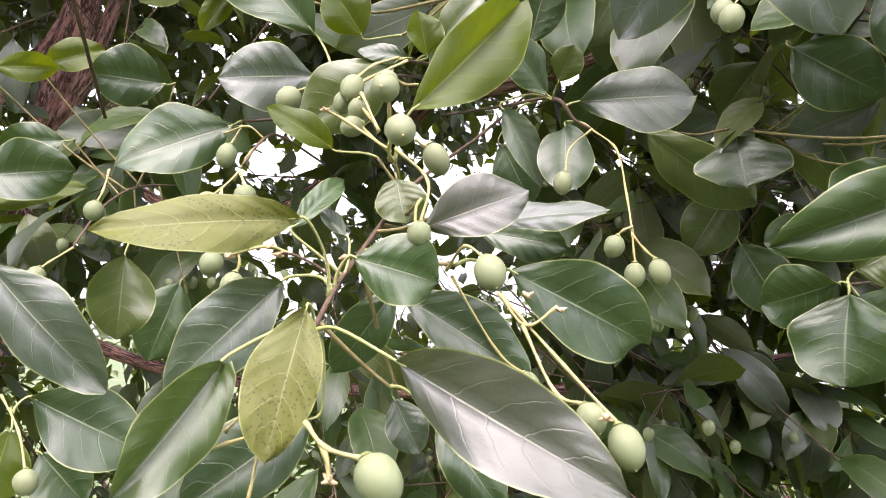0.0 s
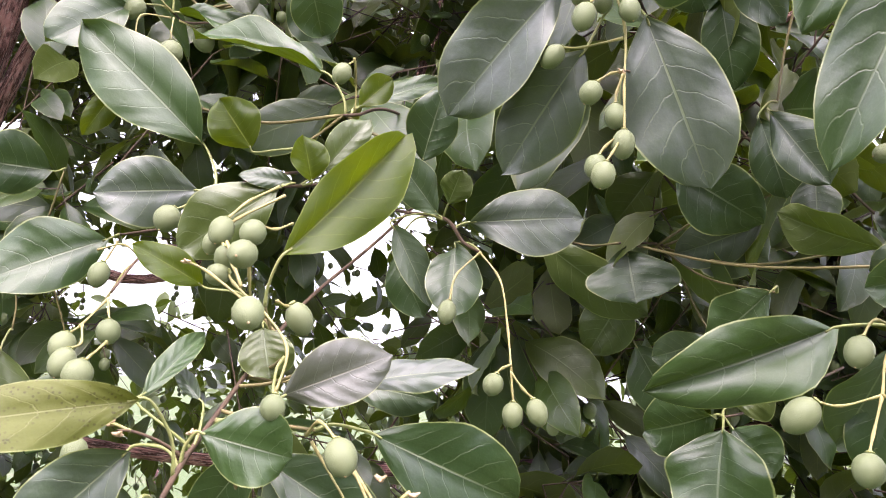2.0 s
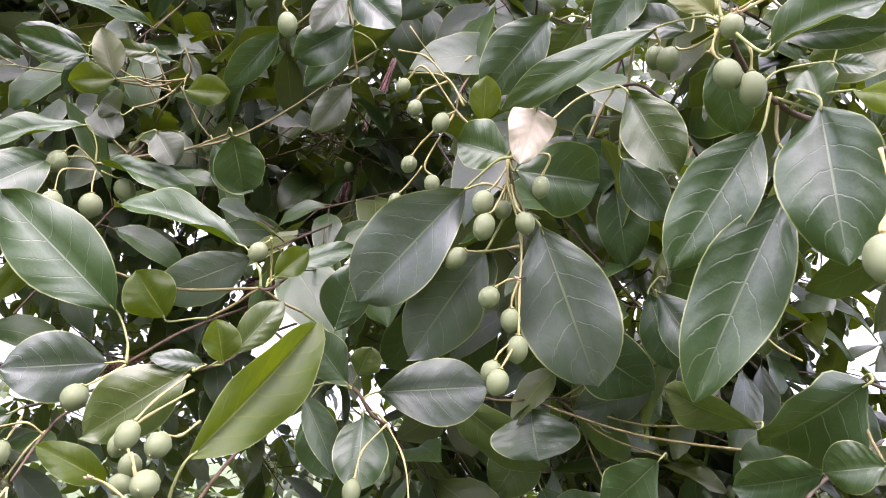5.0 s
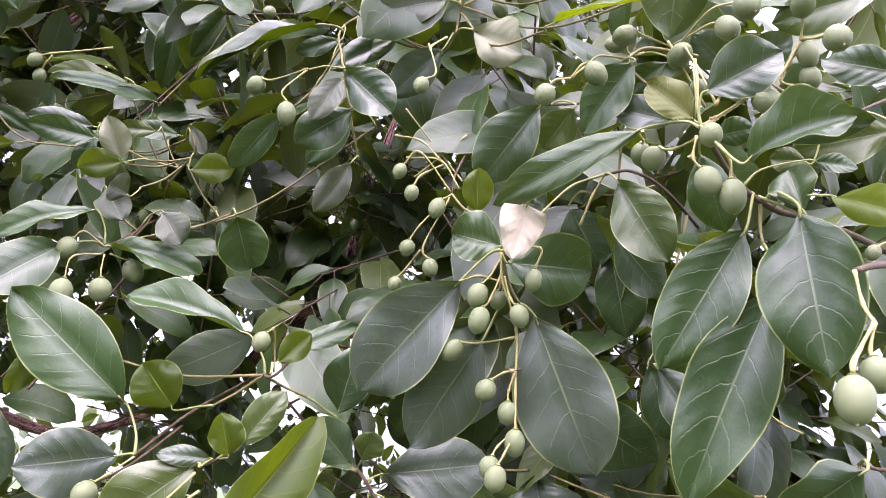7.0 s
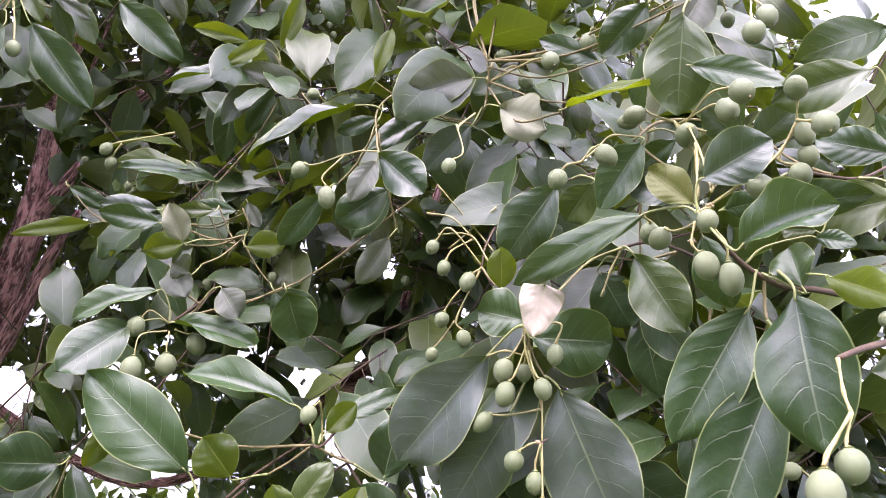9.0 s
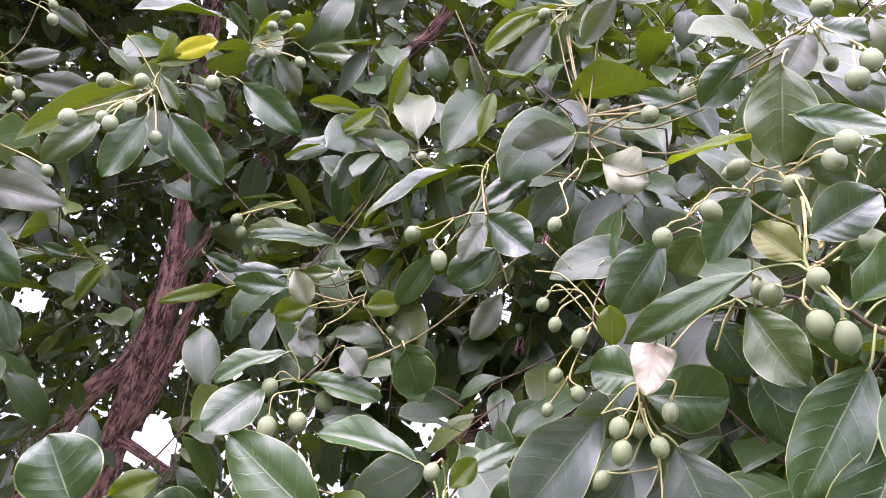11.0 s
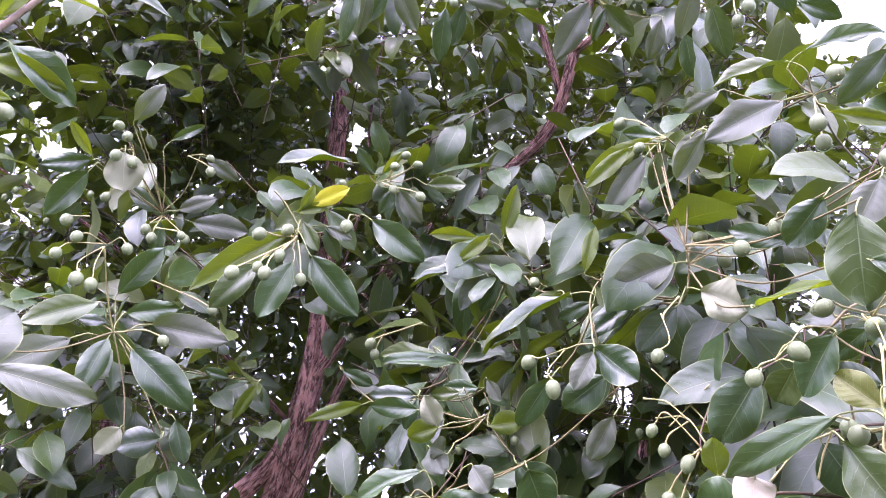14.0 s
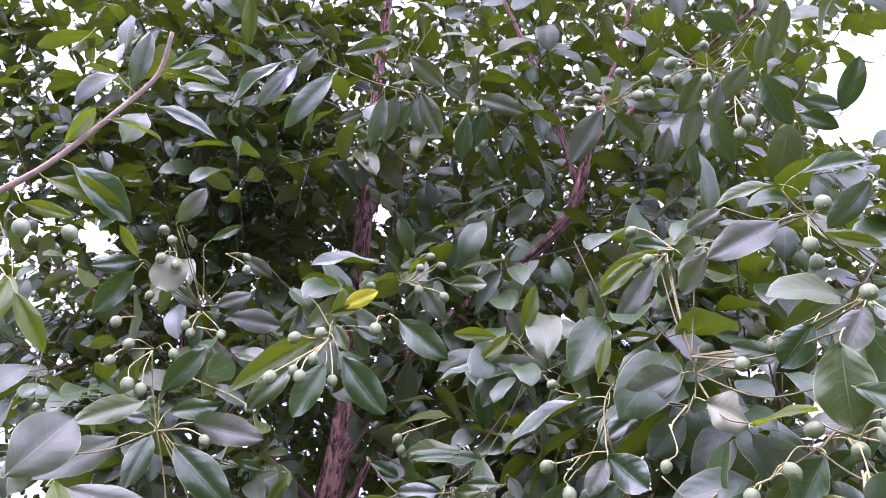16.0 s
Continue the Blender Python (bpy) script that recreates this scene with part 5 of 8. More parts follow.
shoot_twig = twig([(0.537, 0.484, 1.928), (0.416, 0.401, 1.918), (0.345, 0.353, 1.908), (0.318, 0.340, 1.905), (0.298, 0.335, 1.914), (0.276, 0.320, 1.929)], 0.0018, 0.0011)
leaf(shoot_twig, (0.276, 0.320, 1.929), (0.277, 0.328, 1.936), (0.260, 0.336, 1.956), 0.020, -44, 0.30, 0.48, "spotted", 0.70)
leaf(shoot_twig, (0.276, 0.320, 1.929), (0.277, 0.317, 1.943), (0.302, 0.300, 1.956), 0.028, 39, 0.40, 0.48, "green", 0.70)
leaf(shoot_twig, (0.276, 0.320, 1.929), (0.285, 0.302, 1.907), (0.313, 0.277, 1.916), 0.036, 8, 0.40, 0.85, "edged", 0.50)
leaf(shoot_twig, (0.277, 0.321, 1.928), (0.259, 0.343, 1.936), (0.206, 0.397, 1.915), 0.022, -33, 0.30, 0.48, "green", 0.40)
leaf(shoot_twig, (0.278, 0.321, 1.928), (0.284, 0.337, 1.925), (0.300, 0.349, 1.895), 0.022, 54, 0.30, 0.37, "green", 0.70)
leaf(shoot_twig, (0.307, 0.337, 1.910), (0.302, 0.337, 1.892), (0.274, 0.362, 1.835), 0.036, 5, 0.30, 0.37, "green", 0.50)
spur((0.311, 0.338, 1.908), (0.311, 0.340, 1.896), (0.310, 0.337, 1.887))
leaf(shoot_twig, (0.310, 0.337, 1.887), (0.311, 0.335, 1.865), (0.282, 0.359, 1.781), 0.039, 23, 0.30, 0.43, "green", 0.45)
leaf(shoot_twig, (0.313, 0.339, 1.907), (0.308, 0.308, 1.890), (0.311, 0.303, 1.826), 0.041, 37, 0.40, 0.43, "green", 0.45, label="broad pale-sheened leaf hanging down")
leaf(shoot_twig, (0.310, 0.338, 1.909), (0.320, 0.323, 1.898), (0.318, 0.327, 1.918), 0.026, -42, 0.30, 0.71, "green", 1.00)
leaf(shoot_twig, (0.317, 0.340, 1.905), (0.323, 0.307, 1.898), (0.334, 0.279, 1.880), 0.018, 54, 0.30, 0.48, "young", 0.50)
leaf(shoot_twig, (0.302, 0.336, 1.912), (0.331, 0.328, 1.924), (0.345, 0.320, 1.919), 0.010, 44, 0.30, 0.37, "green", 0.50)
stalk(shoot_twig, (0.276, 0.320, 1.929), (0.279, 0.315, 1.929), (0.278, 0.316, 1.928))
drupe(shoot_twig, (0.278, 0.316, 1.923), 0.0094, (-0.10, 0.10, -0.99), 0)
stalk(shoot_twig, (0.275, 0.322, 1.925), (0.273, 0.322, 1.915), (0.276, 0.321, 1.910))
drupe(shoot_twig, (0.278, 0.320, 1.904), 0.0110, (0.25, -0.10, -0.96), 1)
stalk(shoot_twig, (0.277, 0.316, 1.924), (0.284, 0.314, 1.913), (0.286, 0.317, 1.905))
drupe(shoot_twig, (0.287, 0.318, 1.898), 0.0110, (0.12, 0.15, -0.98), 2)
stalk(shoot_twig, (0.278, 0.326, 1.927), (0.275, 0.342, 1.929), (0.272, 0.350, 1.932))
drupe(shoot_twig, (0.270, 0.354, 1.929), 0.0108, (-0.32, 0.77, -0.55), 0)
stalk(shoot_twig, (0.260, 0.347, 1.937), (0.266, 0.355, 1.938), (0.267, 0.359, 1.939))
drupe(shoot_twig, (0.268, 0.363, 1.935), 0.0095, (0.17, 0.66, -0.73), 1)
stalk(shoot_twig, (0.277, 0.319, 1.929), (0.289, 0.311, 1.937), (0.294, 0.310, 1.941))
drupe(shoot_twig, (0.299, 0.308, 1.937), 0.0106, (0.80, -0.24, -0.55), 2)
stalk(shoot_twig, (0.282, 0.334, 1.943), (0.286, 0.343, 1.972), (0.294, 0.356, 1.975))
drupe(shoot_twig, (0.296, 0.359, 1.972), 0.0081, (0.44, 0.71, -0.55), 1)
stalk(shoot_twig, (0.305, 0.370, 1.969), (0.286, 0.367, 2.000), (0.289, 0.370, 2.001))
drupe(shoot_twig, (0.292, 0.372, 1.996), 0.0102, (0.48, 0.40, -0.78), 1)
stalk(shoot_twig, (0.292, 0.377, 2.007), (0.298, 0.352, 2.003), (0.301, 0.344, 2.000))
drupe(shoot_twig, (0.302, 0.340, 1.994), 0.0113, (0.17, -0.52, -0.84), 2)
stalk(shoot_twig, (0.327, 0.323, 1.978), (0.320, 0.330, 1.964), (0.325, 0.327, 1.959))
drupe(shoot_twig, (0.327, 0.326, 1.954), 0.0102, (0.35, -0.20, -0.92), 0)
stalk(shoot_twig, (0.326, 0.323, 1.979), (0.329, 0.325, 1.972), (0.331, 0.327, 1.970))
drupe(shoot_twig, (0.333, 0.328, 1.965), 0.0094, (0.29, 0.22, -0.93), 1)
stalk(shoot_twig, (0.326, 0.323, 1.979), (0.328, 0.323, 1.977), (0.328, 0.323, 1.980))
drupe(shoot_twig, (0.330, 0.324, 1.974), 0.0094, (0.34, 0.17, -0.93), 2)
stalk(shoot_twig, (0.326, 0.322, 1.980), (0.323, 0.306, 1.970), (0.323, 0.298, 1.967))
drupe(shoot_twig, (0.323, 0.295, 1.962), 0.0111, (0.00, -0.54, -0.84), 0)
stalk(shoot_twig, (0.326, 0.322, 1.980), (0.325, 0.318, 1.986), (0.326, 0.319, 1.991))
drupe(shoot_twig, (0.323, 0.314, 1.992), 0.0105, (-0.44, -0.87, 0.22), 1)
stalk(shoot_twig, (0.276, 0.320, 1.928), (0.295, 0.326, 1.944), (0.317, 0.327, 1.963), (0.326, 0.323, 1.979))
stalk(shoot_twig, (0.278, 0.326, 1.938), (0.283, 0.335, 1.961), (0.284, 0.338, 1.973))

shoot_twig = twig([(0.448, 0.589, 2.116), (0.354, 0.474, 2.068), (0.295, 0.412, 2.029), (0.270, 0.390, 2.002)], 0.0010, 0.0007)
leaf(shoot_twig, (0.270, 0.390, 2.002), (0.272, 0.380, 1.996), (0.254, 0.406, 1.966), 0.029, -13, 0.30, 0.48, "green", 0.60)
leaf(shoot_twig, (0.281, 0.399, 2.013), (0.291, 0.382, 2.000), (0.275, 0.408, 1.991), 0.017, -59, 0.30, 0.37, "green", 0.60)
spur((0.270, 0.390, 2.002), (0.283, 0.388, 1.989), (0.296, 0.382, 1.978))
leaf(shoot_twig, (0.296, 0.382, 1.978), (0.292, 0.379, 1.964), (0.267, 0.395, 1.977), 0.020, -56, 0.30, 0.37, "green", 0.70)
spur((0.282, 0.400, 2.015), (0.285, 0.431, 1.977), (0.288, 0.445, 1.948))
leaf(shoot_twig, (0.288, 0.445, 1.948), (0.291, 0.456, 1.929), (0.323, 0.464, 1.899), 0.028, 54, 0.30, 0.37, "green", 0.70)
stalk(shoot_twig, (0.286, 0.399, 2.016), (0.279, 0.402, 2.016), (0.277, 0.402, 2.022))
drupe(shoot_twig, (0.271, 0.402, 2.021), 0.0097, (-0.99, 0.00, -0.16), 2)
stalk(shoot_twig, (0.238, 0.378, 1.980), (0.230, 0.375, 1.976), (0.227, 0.376, 1.973))
drupe(shoot_twig, (0.225, 0.377, 1.968), 0.0105, (-0.32, 0.13, -0.94), 0)
stalk(shoot_twig, (0.238, 0.378, 1.980), (0.243, 0.376, 1.987), (0.247, 0.376, 1.989))
drupe(shoot_twig, (0.251, 0.377, 1.984), 0.0114, (0.67, 0.08, -0.73), 1)
stalk(shoot_twig, (0.238, 0.378, 1.980), (0.247, 0.381, 1.990), (0.258, 0.392, 2.005), (0.272, 0.388, 2.003))

shoot_twig = twig([(0.402, 0.562, 1.978), (0.326, 0.462, 1.964), (0.285, 0.414, 1.951), (0.268, 0.411, 1.946)], 0.0011, 0.0008)
leaf(shoot_twig, (0.268, 0.411, 1.946), (0.272, 0.402, 1.938), (0.296, 0.398, 1.896), 0.035, 46, 0.30, 0.48, "green", 0.60)
stalk(shoot_twig, (0.268, 0.411, 1.946), (0.249, 0.410, 1.936), (0.231, 0.408, 1.916))
stalk(shoot_twig, (0.268, 0.411, 1.946), (0.263, 0.418, 1.935), (0.259, 0.425, 1.921))
spur((0.311, 0.445, 1.959), (0.304, 0.469, 1.954), (0.297, 0.488, 1.952))
leaf(shoot_twig, (0.297, 0.488, 1.952), (0.305, 0.504, 1.939), (0.320, 0.515, 1.883), 0.035, 33, 0.30, 0.37, "green", 0.70)
spur((0.311, 0.445, 1.959), (0.297, 0.469, 1.961), (0.282, 0.482, 1.967))
leaf(shoot_twig, (0.282, 0.482, 1.967), (0.278, 0.503, 1.963), (0.300, 0.509, 1.928), 0.039, 44, 0.30, 0.37, "green", 0.80)
spur((0.360, 0.506, 1.970), (0.354, 0.519, 1.923), (0.348, 0.520, 1.881))
leaf(shoot_twig, (0.348, 0.520, 1.881), (0.334, 0.513, 1.866), (0.350, 0.513, 1.820), 0.032, 36, 0.30, 0.48, "green", 0.80)

shoot_twig = twig([(0.343, 0.579, 2.111), (0.289, 0.504, 2.045), (0.254, 0.453, 2.009), (0.234, 0.422, 1.989)], 0.0010, 0.0007)
leaf(shoot_twig, (0.234, 0.422, 1.989), (0.232, 0.414, 1.983), (0.206, 0.439, 1.946), 0.036, -26, 0.30, 0.43, "green", 0.80)
leaf(shoot_twig, (0.245, 0.440, 2.000), (0.255, 0.426, 1.992), (0.244, 0.450, 1.976), 0.025, -56, 0.30, 0.37, "green", 0.70)

shoot_twig = twig([(0.474, 0.407, 1.914), (0.382, 0.333, 1.885), (0.327, 0.292, 1.866), (0.303, 0.274, 1.856)], 0.0020, 0.0010)
stalk(shoot_twig, (0.303, 0.274, 1.856), (0.300, 0.268, 1.843), (0.297, 0.260, 1.835))
stalk(shoot_twig, (0.297, 0.260, 1.835), (0.288, 0.256, 1.825), (0.280, 0.249, 1.817))
stalk(shoot_twig, (0.337, 0.300, 1.890), (0.331, 0.282, 1.880), (0.324, 0.266, 1.867))
stalk(shoot_twig, (0.297, 0.260, 1.835), (0.284, 0.254, 1.821), (0.281, 0.250, 1.816))
drupe(shoot_twig, (0.279, 0.248, 1.809), 0.0110, (-0.22, -0.26, -0.94), 2)
stalk(shoot_twig, (0.297, 0.260, 1.835), (0.293, 0.258, 1.826), (0.292, 0.256, 1.823))
drupe(shoot_twig, (0.292, 0.255, 1.818), 0.0100, (-0.07, -0.21, -0.97), 0)
stalk(shoot_twig, (0.400, 0.365, 1.905), (0.386, 0.360, 1.904), (0.380, 0.359, 1.901))
drupe(shoot_twig, (0.378, 0.359, 1.898), 0.0069, (-0.53, -0.07, -0.84), 1)
spur((0.474, 0.407, 1.914), (0.420, 0.360, 1.938), (0.356, 0.302, 1.955))
leaf(shoot_twig, (0.356, 0.302, 1.955), (0.351, 0.295, 1.950), (0.330, 0.315, 1.966), 0.019, -60, 0.30, 0.37, "green", 0.60)
spur((0.474, 0.407, 1.914), (0.425, 0.365, 1.960), (0.364, 0.311, 1.994))
leaf(shoot_twig, (0.364, 0.311, 1.994), (0.358, 0.309, 2.002), (0.323, 0.338, 1.999), 0.027, -49, 0.30, 0.48, "green", 0.60)

shoot_twig = twig([(0.214, 0.754, 2.345), (0.153, 0.639, 2.204), (0.114, 0.572, 2.124), (0.119, 0.501, 2.051), (0.122, 0.488, 2.035)], 0.0010, 0.0007)
leaf(shoot_twig, (0.115, 0.559, 2.110), (0.094, 0.556, 2.110), (0.011, 0.571, 2.063), 0.036, 8, 0.35, 0.80, "edged", 0.40)
leaf(shoot_twig, (0.116, 0.543, 2.094), (0.112, 0.539, 2.065), (0.153, 0.517, 2.082), 0.020, 40, 0.30, 0.50, "green", 0.50)
leaf(shoot_twig, (0.122, 0.488, 2.035), (0.124, 0.480, 2.028), (0.155, 0.474, 1.999), 0.033, 46, 0.30, 0.48, "green", 0.80)
leaf(shoot_twig, (0.122, 0.488, 2.035), (0.121, 0.491, 2.029), (0.105, 0.495, 1.999), 0.022, -23, 0.30, 0.48, "sky_sheen", 0.60)
leaf(shoot_twig, (0.114, 0.571, 2.123), (0.112, 0.562, 2.104), (0.081, 0.567, 2.091), 0.017, -51, 0.30, 0.50, "green", 0.70)
spur((0.118, 0.515, 2.065), (0.123, 0.522, 2.042), (0.129, 0.520, 2.024))
leaf(shoot_twig, (0.129, 0.520, 2.024), (0.130, 0.501, 2.013), (0.095, 0.510, 1.989), 0.031, -42, 0.30, 0.37, "green", 0.70)
spur((0.119, 0.507, 2.057), (0.128, 0.534, 2.027), (0.137, 0.552, 2.002))
leaf(shoot_twig, (0.137, 0.552, 2.002), (0.132, 0.534, 1.990), (0.111, 0.547, 1.957), 0.024, -27, 0.30, 0.48, "sky_sheen", 0.60)
spur((0.117, 0.527, 2.078), (0.101, 0.551, 2.056), (0.086, 0.561, 2.041))
leaf(shoot_twig, (0.086, 0.561, 2.041), (0.079, 0.546, 2.027), (0.048, 0.569, 1.991), 0.026, -41, 0.30, 0.50, "green", 0.60)
stalk(shoot_twig, (0.122, 0.488, 2.035), (0.110, 0.487, 2.034), (0.099, 0.489, 2.031))
stalk(shoot_twig, (0.099, 0.489, 2.031), (0.086, 0.487, 2.013), (0.089, 0.488, 2.006))
drupe(shoot_twig, (0.090, 0.489, 1.998), 0.0120, (0.15, 0.08, -0.98), 2)
stalk(shoot_twig, (0.099, 0.488, 2.031), (0.077, 0.507, 2.031), (0.068, 0.515, 2.035))
drupe(shoot_twig, (0.064, 0.518, 2.031), 0.0124, (-0.64, 0.54, -0.55), 0)
stalk(shoot_twig, (0.174, 0.475, 2.053), (0.179, 0.466, 2.028), (0.172, 0.460, 2.018))
drupe(shoot_twig, (0.170, 0.459, 2.013), 0.0096, (-0.30, -0.23, -0.92), 1)
stalk(shoot_twig, (0.188, 0.504, 2.080), (0.177, 0.483, 2.058), (0.175, 0.477, 2.050))

shoot_twig = twig([(0.122, 0.798, 2.219), (0.177, 0.621, 2.127), (0.193, 0.537, 2.093), (0.198, 0.515, 2.110), (0.196, 0.505, 2.127)], 0.0012, 0.0008)
spur((0.197, 0.521, 2.105), (0.196, 0.515, 2.095), (0.195, 0.506, 2.086))
leaf(shoot_twig, (0.195, 0.506, 2.086), (0.205, 0.488, 2.077), (0.233, 0.465, 2.049), 0.041, 55, -0.40, 0.60, "pale", 0.90, label="curled cream-grey withered leaf")
spur((0.198, 0.515, 2.110), (0.215, 0.478, 2.061), (0.233, 0.409, 2.028))
leaf(shoot_twig, (0.233, 0.409, 2.028), (0.232, 0.389, 2.019), (0.270, 0.357, 2.017), 0.020, -10, 0.35, 0.80, "young", 0.50)
leaf(shoot_twig, (0.198, 0.513, 2.114), (0.185, 0.504, 2.110), (0.137, 0.496, 2.084), 0.037, -37, 0.40, 0.60, "sky_sheen", 0.70)
spur((0.190, 0.554, 2.100), (0.157, 0.549, 2.105), (0.125, 0.535, 2.115))
leaf(shoot_twig, (0.125, 0.535, 2.115), (0.128, 0.515, 2.111), (0.161, 0.502, 2.133), 0.017, 42, 0.30, 0.68, "young", 0.60)
spur((0.190, 0.554, 2.100), (0.153, 0.553, 2.104), (0.116, 0.534, 2.116))
leaf(shoot_twig, (0.116, 0.534, 2.116), (0.112, 0.513, 2.111), (0.121, 0.511, 2.154), 0.018, 19, 0.30, 0.68, "young", 0.60)
spur((0.196, 0.505, 2.127), (0.187, 0.538, 2.191), (0.178, 0.551, 2.264))
leaf(shoot_twig, (0.178, 0.551, 2.264), (0.167, 0.542, 2.247), (0.124, 0.558, 2.191), 0.028, -36, 0.40, 0.60, "sky_sheen", 0.40)
spur((0.196, 0.505, 2.127), (0.183, 0.541, 2.187), (0.170, 0.545, 2.261))
leaf(shoot_twig, (0.170, 0.545, 2.261), (0.152, 0.536, 2.253), (0.110, 0.540, 2.214), 0.023, -40, 0.30, 0.68, "young", 0.50)
spur((0.196, 0.505, 2.127), (0.188, 0.538, 2.192), (0.180, 0.552, 2.266))
leaf(shoot_twig, (0.180, 0.552, 2.266), (0.180, 0.540, 2.249), (0.172, 0.559, 2.226), 0.016, -34, 0.30, 0.50, "green", 0.60)
spur((0.196, 0.505, 2.127), (0.201, 0.504, 2.169), (0.207, 0.481, 2.221))
leaf(shoot_twig, (0.207, 0.481, 2.221), (0.217, 0.464, 2.211), (0.192, 0.490, 2.183), 0.023, -56, 0.30, 0.48, "sky_sheen", 0.70)
spur((0.190, 0.552, 2.099), (0.174, 0.550, 2.099), (0.157, 0.544, 2.102))
leaf(shoot_twig, (0.157, 0.544, 2.102), (0.156, 0.528, 2.090), (0.111, 0.522, 2.053), 0.024, -28, 0.30, 0.50, "green", 0.50)
leaf(shoot_twig, (0.195, 0.528, 2.100), (0.186, 0.512, 2.075), (0.154, 0.529, 2.043), 0.030, -45, 0.30, 0.37, "green", 0.70)
spur((0.196, 0.507, 2.123), (0.236, 0.498, 2.111), (0.276, 0.468, 2.109))
leaf(shoot_twig, (0.276, 0.468, 2.109), (0.267, 0.453, 2.097), (0.226, 0.452, 2.111), 0.020, -49, 0.30, 0.37, "green", 0.50)
spur((0.196, 0.505, 2.127), (0.242, 0.463, 2.113), (0.289, 0.402, 2.108))
leaf(shoot_twig, (0.289, 0.402, 2.108), (0.281, 0.389, 2.095), (0.258, 0.411, 2.072), 0.029, -49, 0.30, 0.48, "green", 0.60)
spur((0.196, 0.505, 2.127), (0.258, 0.466, 2.110), (0.319, 0.388, 2.112))
leaf(shoot_twig, (0.319, 0.388, 2.112), (0.312, 0.375, 2.098), (0.294, 0.379, 2.066), 0.027, -19, 0.30, 0.48, "sky_sheen", 0.70)
spur((0.196, 0.505, 2.127), (0.245, 0.445, 2.095), (0.295, 0.360, 2.075))
leaf(shoot_twig, (0.295, 0.360, 2.075), (0.290, 0.357, 2.064), (0.291, 0.378, 2.012), 0.043, 18, 0.30, 0.48, "green", 0.60)
spur((0.198, 0.513, 2.114), (0.247, 0.466, 2.071), (0.296, 0.379, 2.047))
leaf(shoot_twig, (0.296, 0.379, 2.047), (0.294, 0.363, 2.035), (0.330, 0.329, 2.003), 0.018, 53, 0.30, 0.48, "green", 0.50)
spur((0.196, 0.505, 2.127), (0.259, 0.457, 2.115), (0.321, 0.385, 2.114))
leaf(shoot_twig, (0.321, 0.385, 2.114), (0.318, 0.372, 2.099), (0.336, 0.354, 2.077), 0.021, 51, 0.30, 0.48, "green", 0.50)
stalk(shoot_twig, (0.200, 0.512, 2.114), (0.215, 0.505, 2.124), (0.223, 0.509, 2.120))
drupe(shoot_twig, (0.226, 0.510, 2.114), 0.0116, (0.46, 0.21, -0.86), 1)
stalk(shoot_twig, (0.200, 0.512, 2.114), (0.223, 0.472, 2.106), (0.232, 0.454, 2.098))
drupe(shoot_twig, (0.234, 0.451, 2.093), 0.0126, (0.28, -0.54, -0.79), 0)
stalk(shoot_twig, (0.196, 0.513, 2.114), (0.200, 0.516, 2.131), (0.203, 0.517, 2.140))
drupe(shoot_twig, (0.209, 0.518, 2.141), 0.0111, (0.97, 0.22, 0.10), 1)
stalk(shoot_twig, (0.179, 0.535, 2.255), (0.170, 0.535, 2.256), (0.165, 0.536, 2.257))
drupe(shoot_twig, (0.161, 0.537, 2.253), 0.0106, (-0.68, 0.15, -0.72), 1)
stalk(shoot_twig, (0.143, 0.649, 2.272), (0.132, 0.655, 2.263), (0.131, 0.658, 2.261))
drupe(shoot_twig, (0.130, 0.660, 2.256), 0.0099, (-0.14, 0.36, -0.92), 1)
stalk(shoot_twig, (0.146, 0.649, 2.272), (0.149, 0.654, 2.265), (0.148, 0.658, 2.262))
drupe(shoot_twig, (0.148, 0.660, 2.256), 0.0105, (-0.06, 0.35, -0.94), 1)
stalk(shoot_twig, (0.060, 0.623, 2.151), (0.057, 0.610, 2.148), (0.054, 0.605, 2.150))
drupe(shoot_twig, (0.051, 0.601, 2.146), 0.0106, (-0.42, -0.63, -0.65), 1)
stalk(shoot_twig, (0.273, 0.451, 2.117), (0.262, 0.445, 2.118), (0.260, 0.447, 2.114))
drupe(shoot_twig, (0.259, 0.448, 2.108), 0.0114, (-0.17, 0.17, -0.97), 1)
stalk(shoot_twig, (0.306, 0.377, 2.003), (0.284, 0.380, 2.011), (0.275, 0.383, 2.017))
drupe(shoot_twig, (0.269, 0.384, 2.014), 0.0111, (-0.87, 0.23, -0.44), 1)
stalk(shoot_twig, (0.280, 0.314, 1.936), (0.288, 0.343, 1.972), (0.289, 0.357, 1.993))
drupe(shoot_twig, (0.290, 0.364, 1.993), 0.0112, (0.09, 0.99, 0.05), 2)
stalk(shoot_twig, (0.292, 0.371, 2.003), (0.294, 0.341, 2.003), (0.300, 0.327, 1.999))
drupe(shoot_twig, (0.302, 0.323, 1.994), 0.0121, (0.26, -0.59, -0.77), 0)
stalk(shoot_twig, (0.310, 0.373, 2.102), (0.311, 0.360, 2.097), (0.311, 0.355, 2.100))
drupe(shoot_twig, (0.312, 0.350, 2.096), 0.0119, (0.08, -0.79, -0.61), 1)
stalk(shoot_twig, (0.318, 0.371, 2.100), (0.330, 0.354, 2.073), (0.330, 0.347, 2.063))
drupe(shoot_twig, (0.330, 0.345, 2.056), 0.0114, (0.00, -0.29, -0.96), 2)
stalk(shoot_twig, (0.329, 0.358, 2.076), (0.321, 0.344, 2.056), (0.319, 0.338, 2.045))
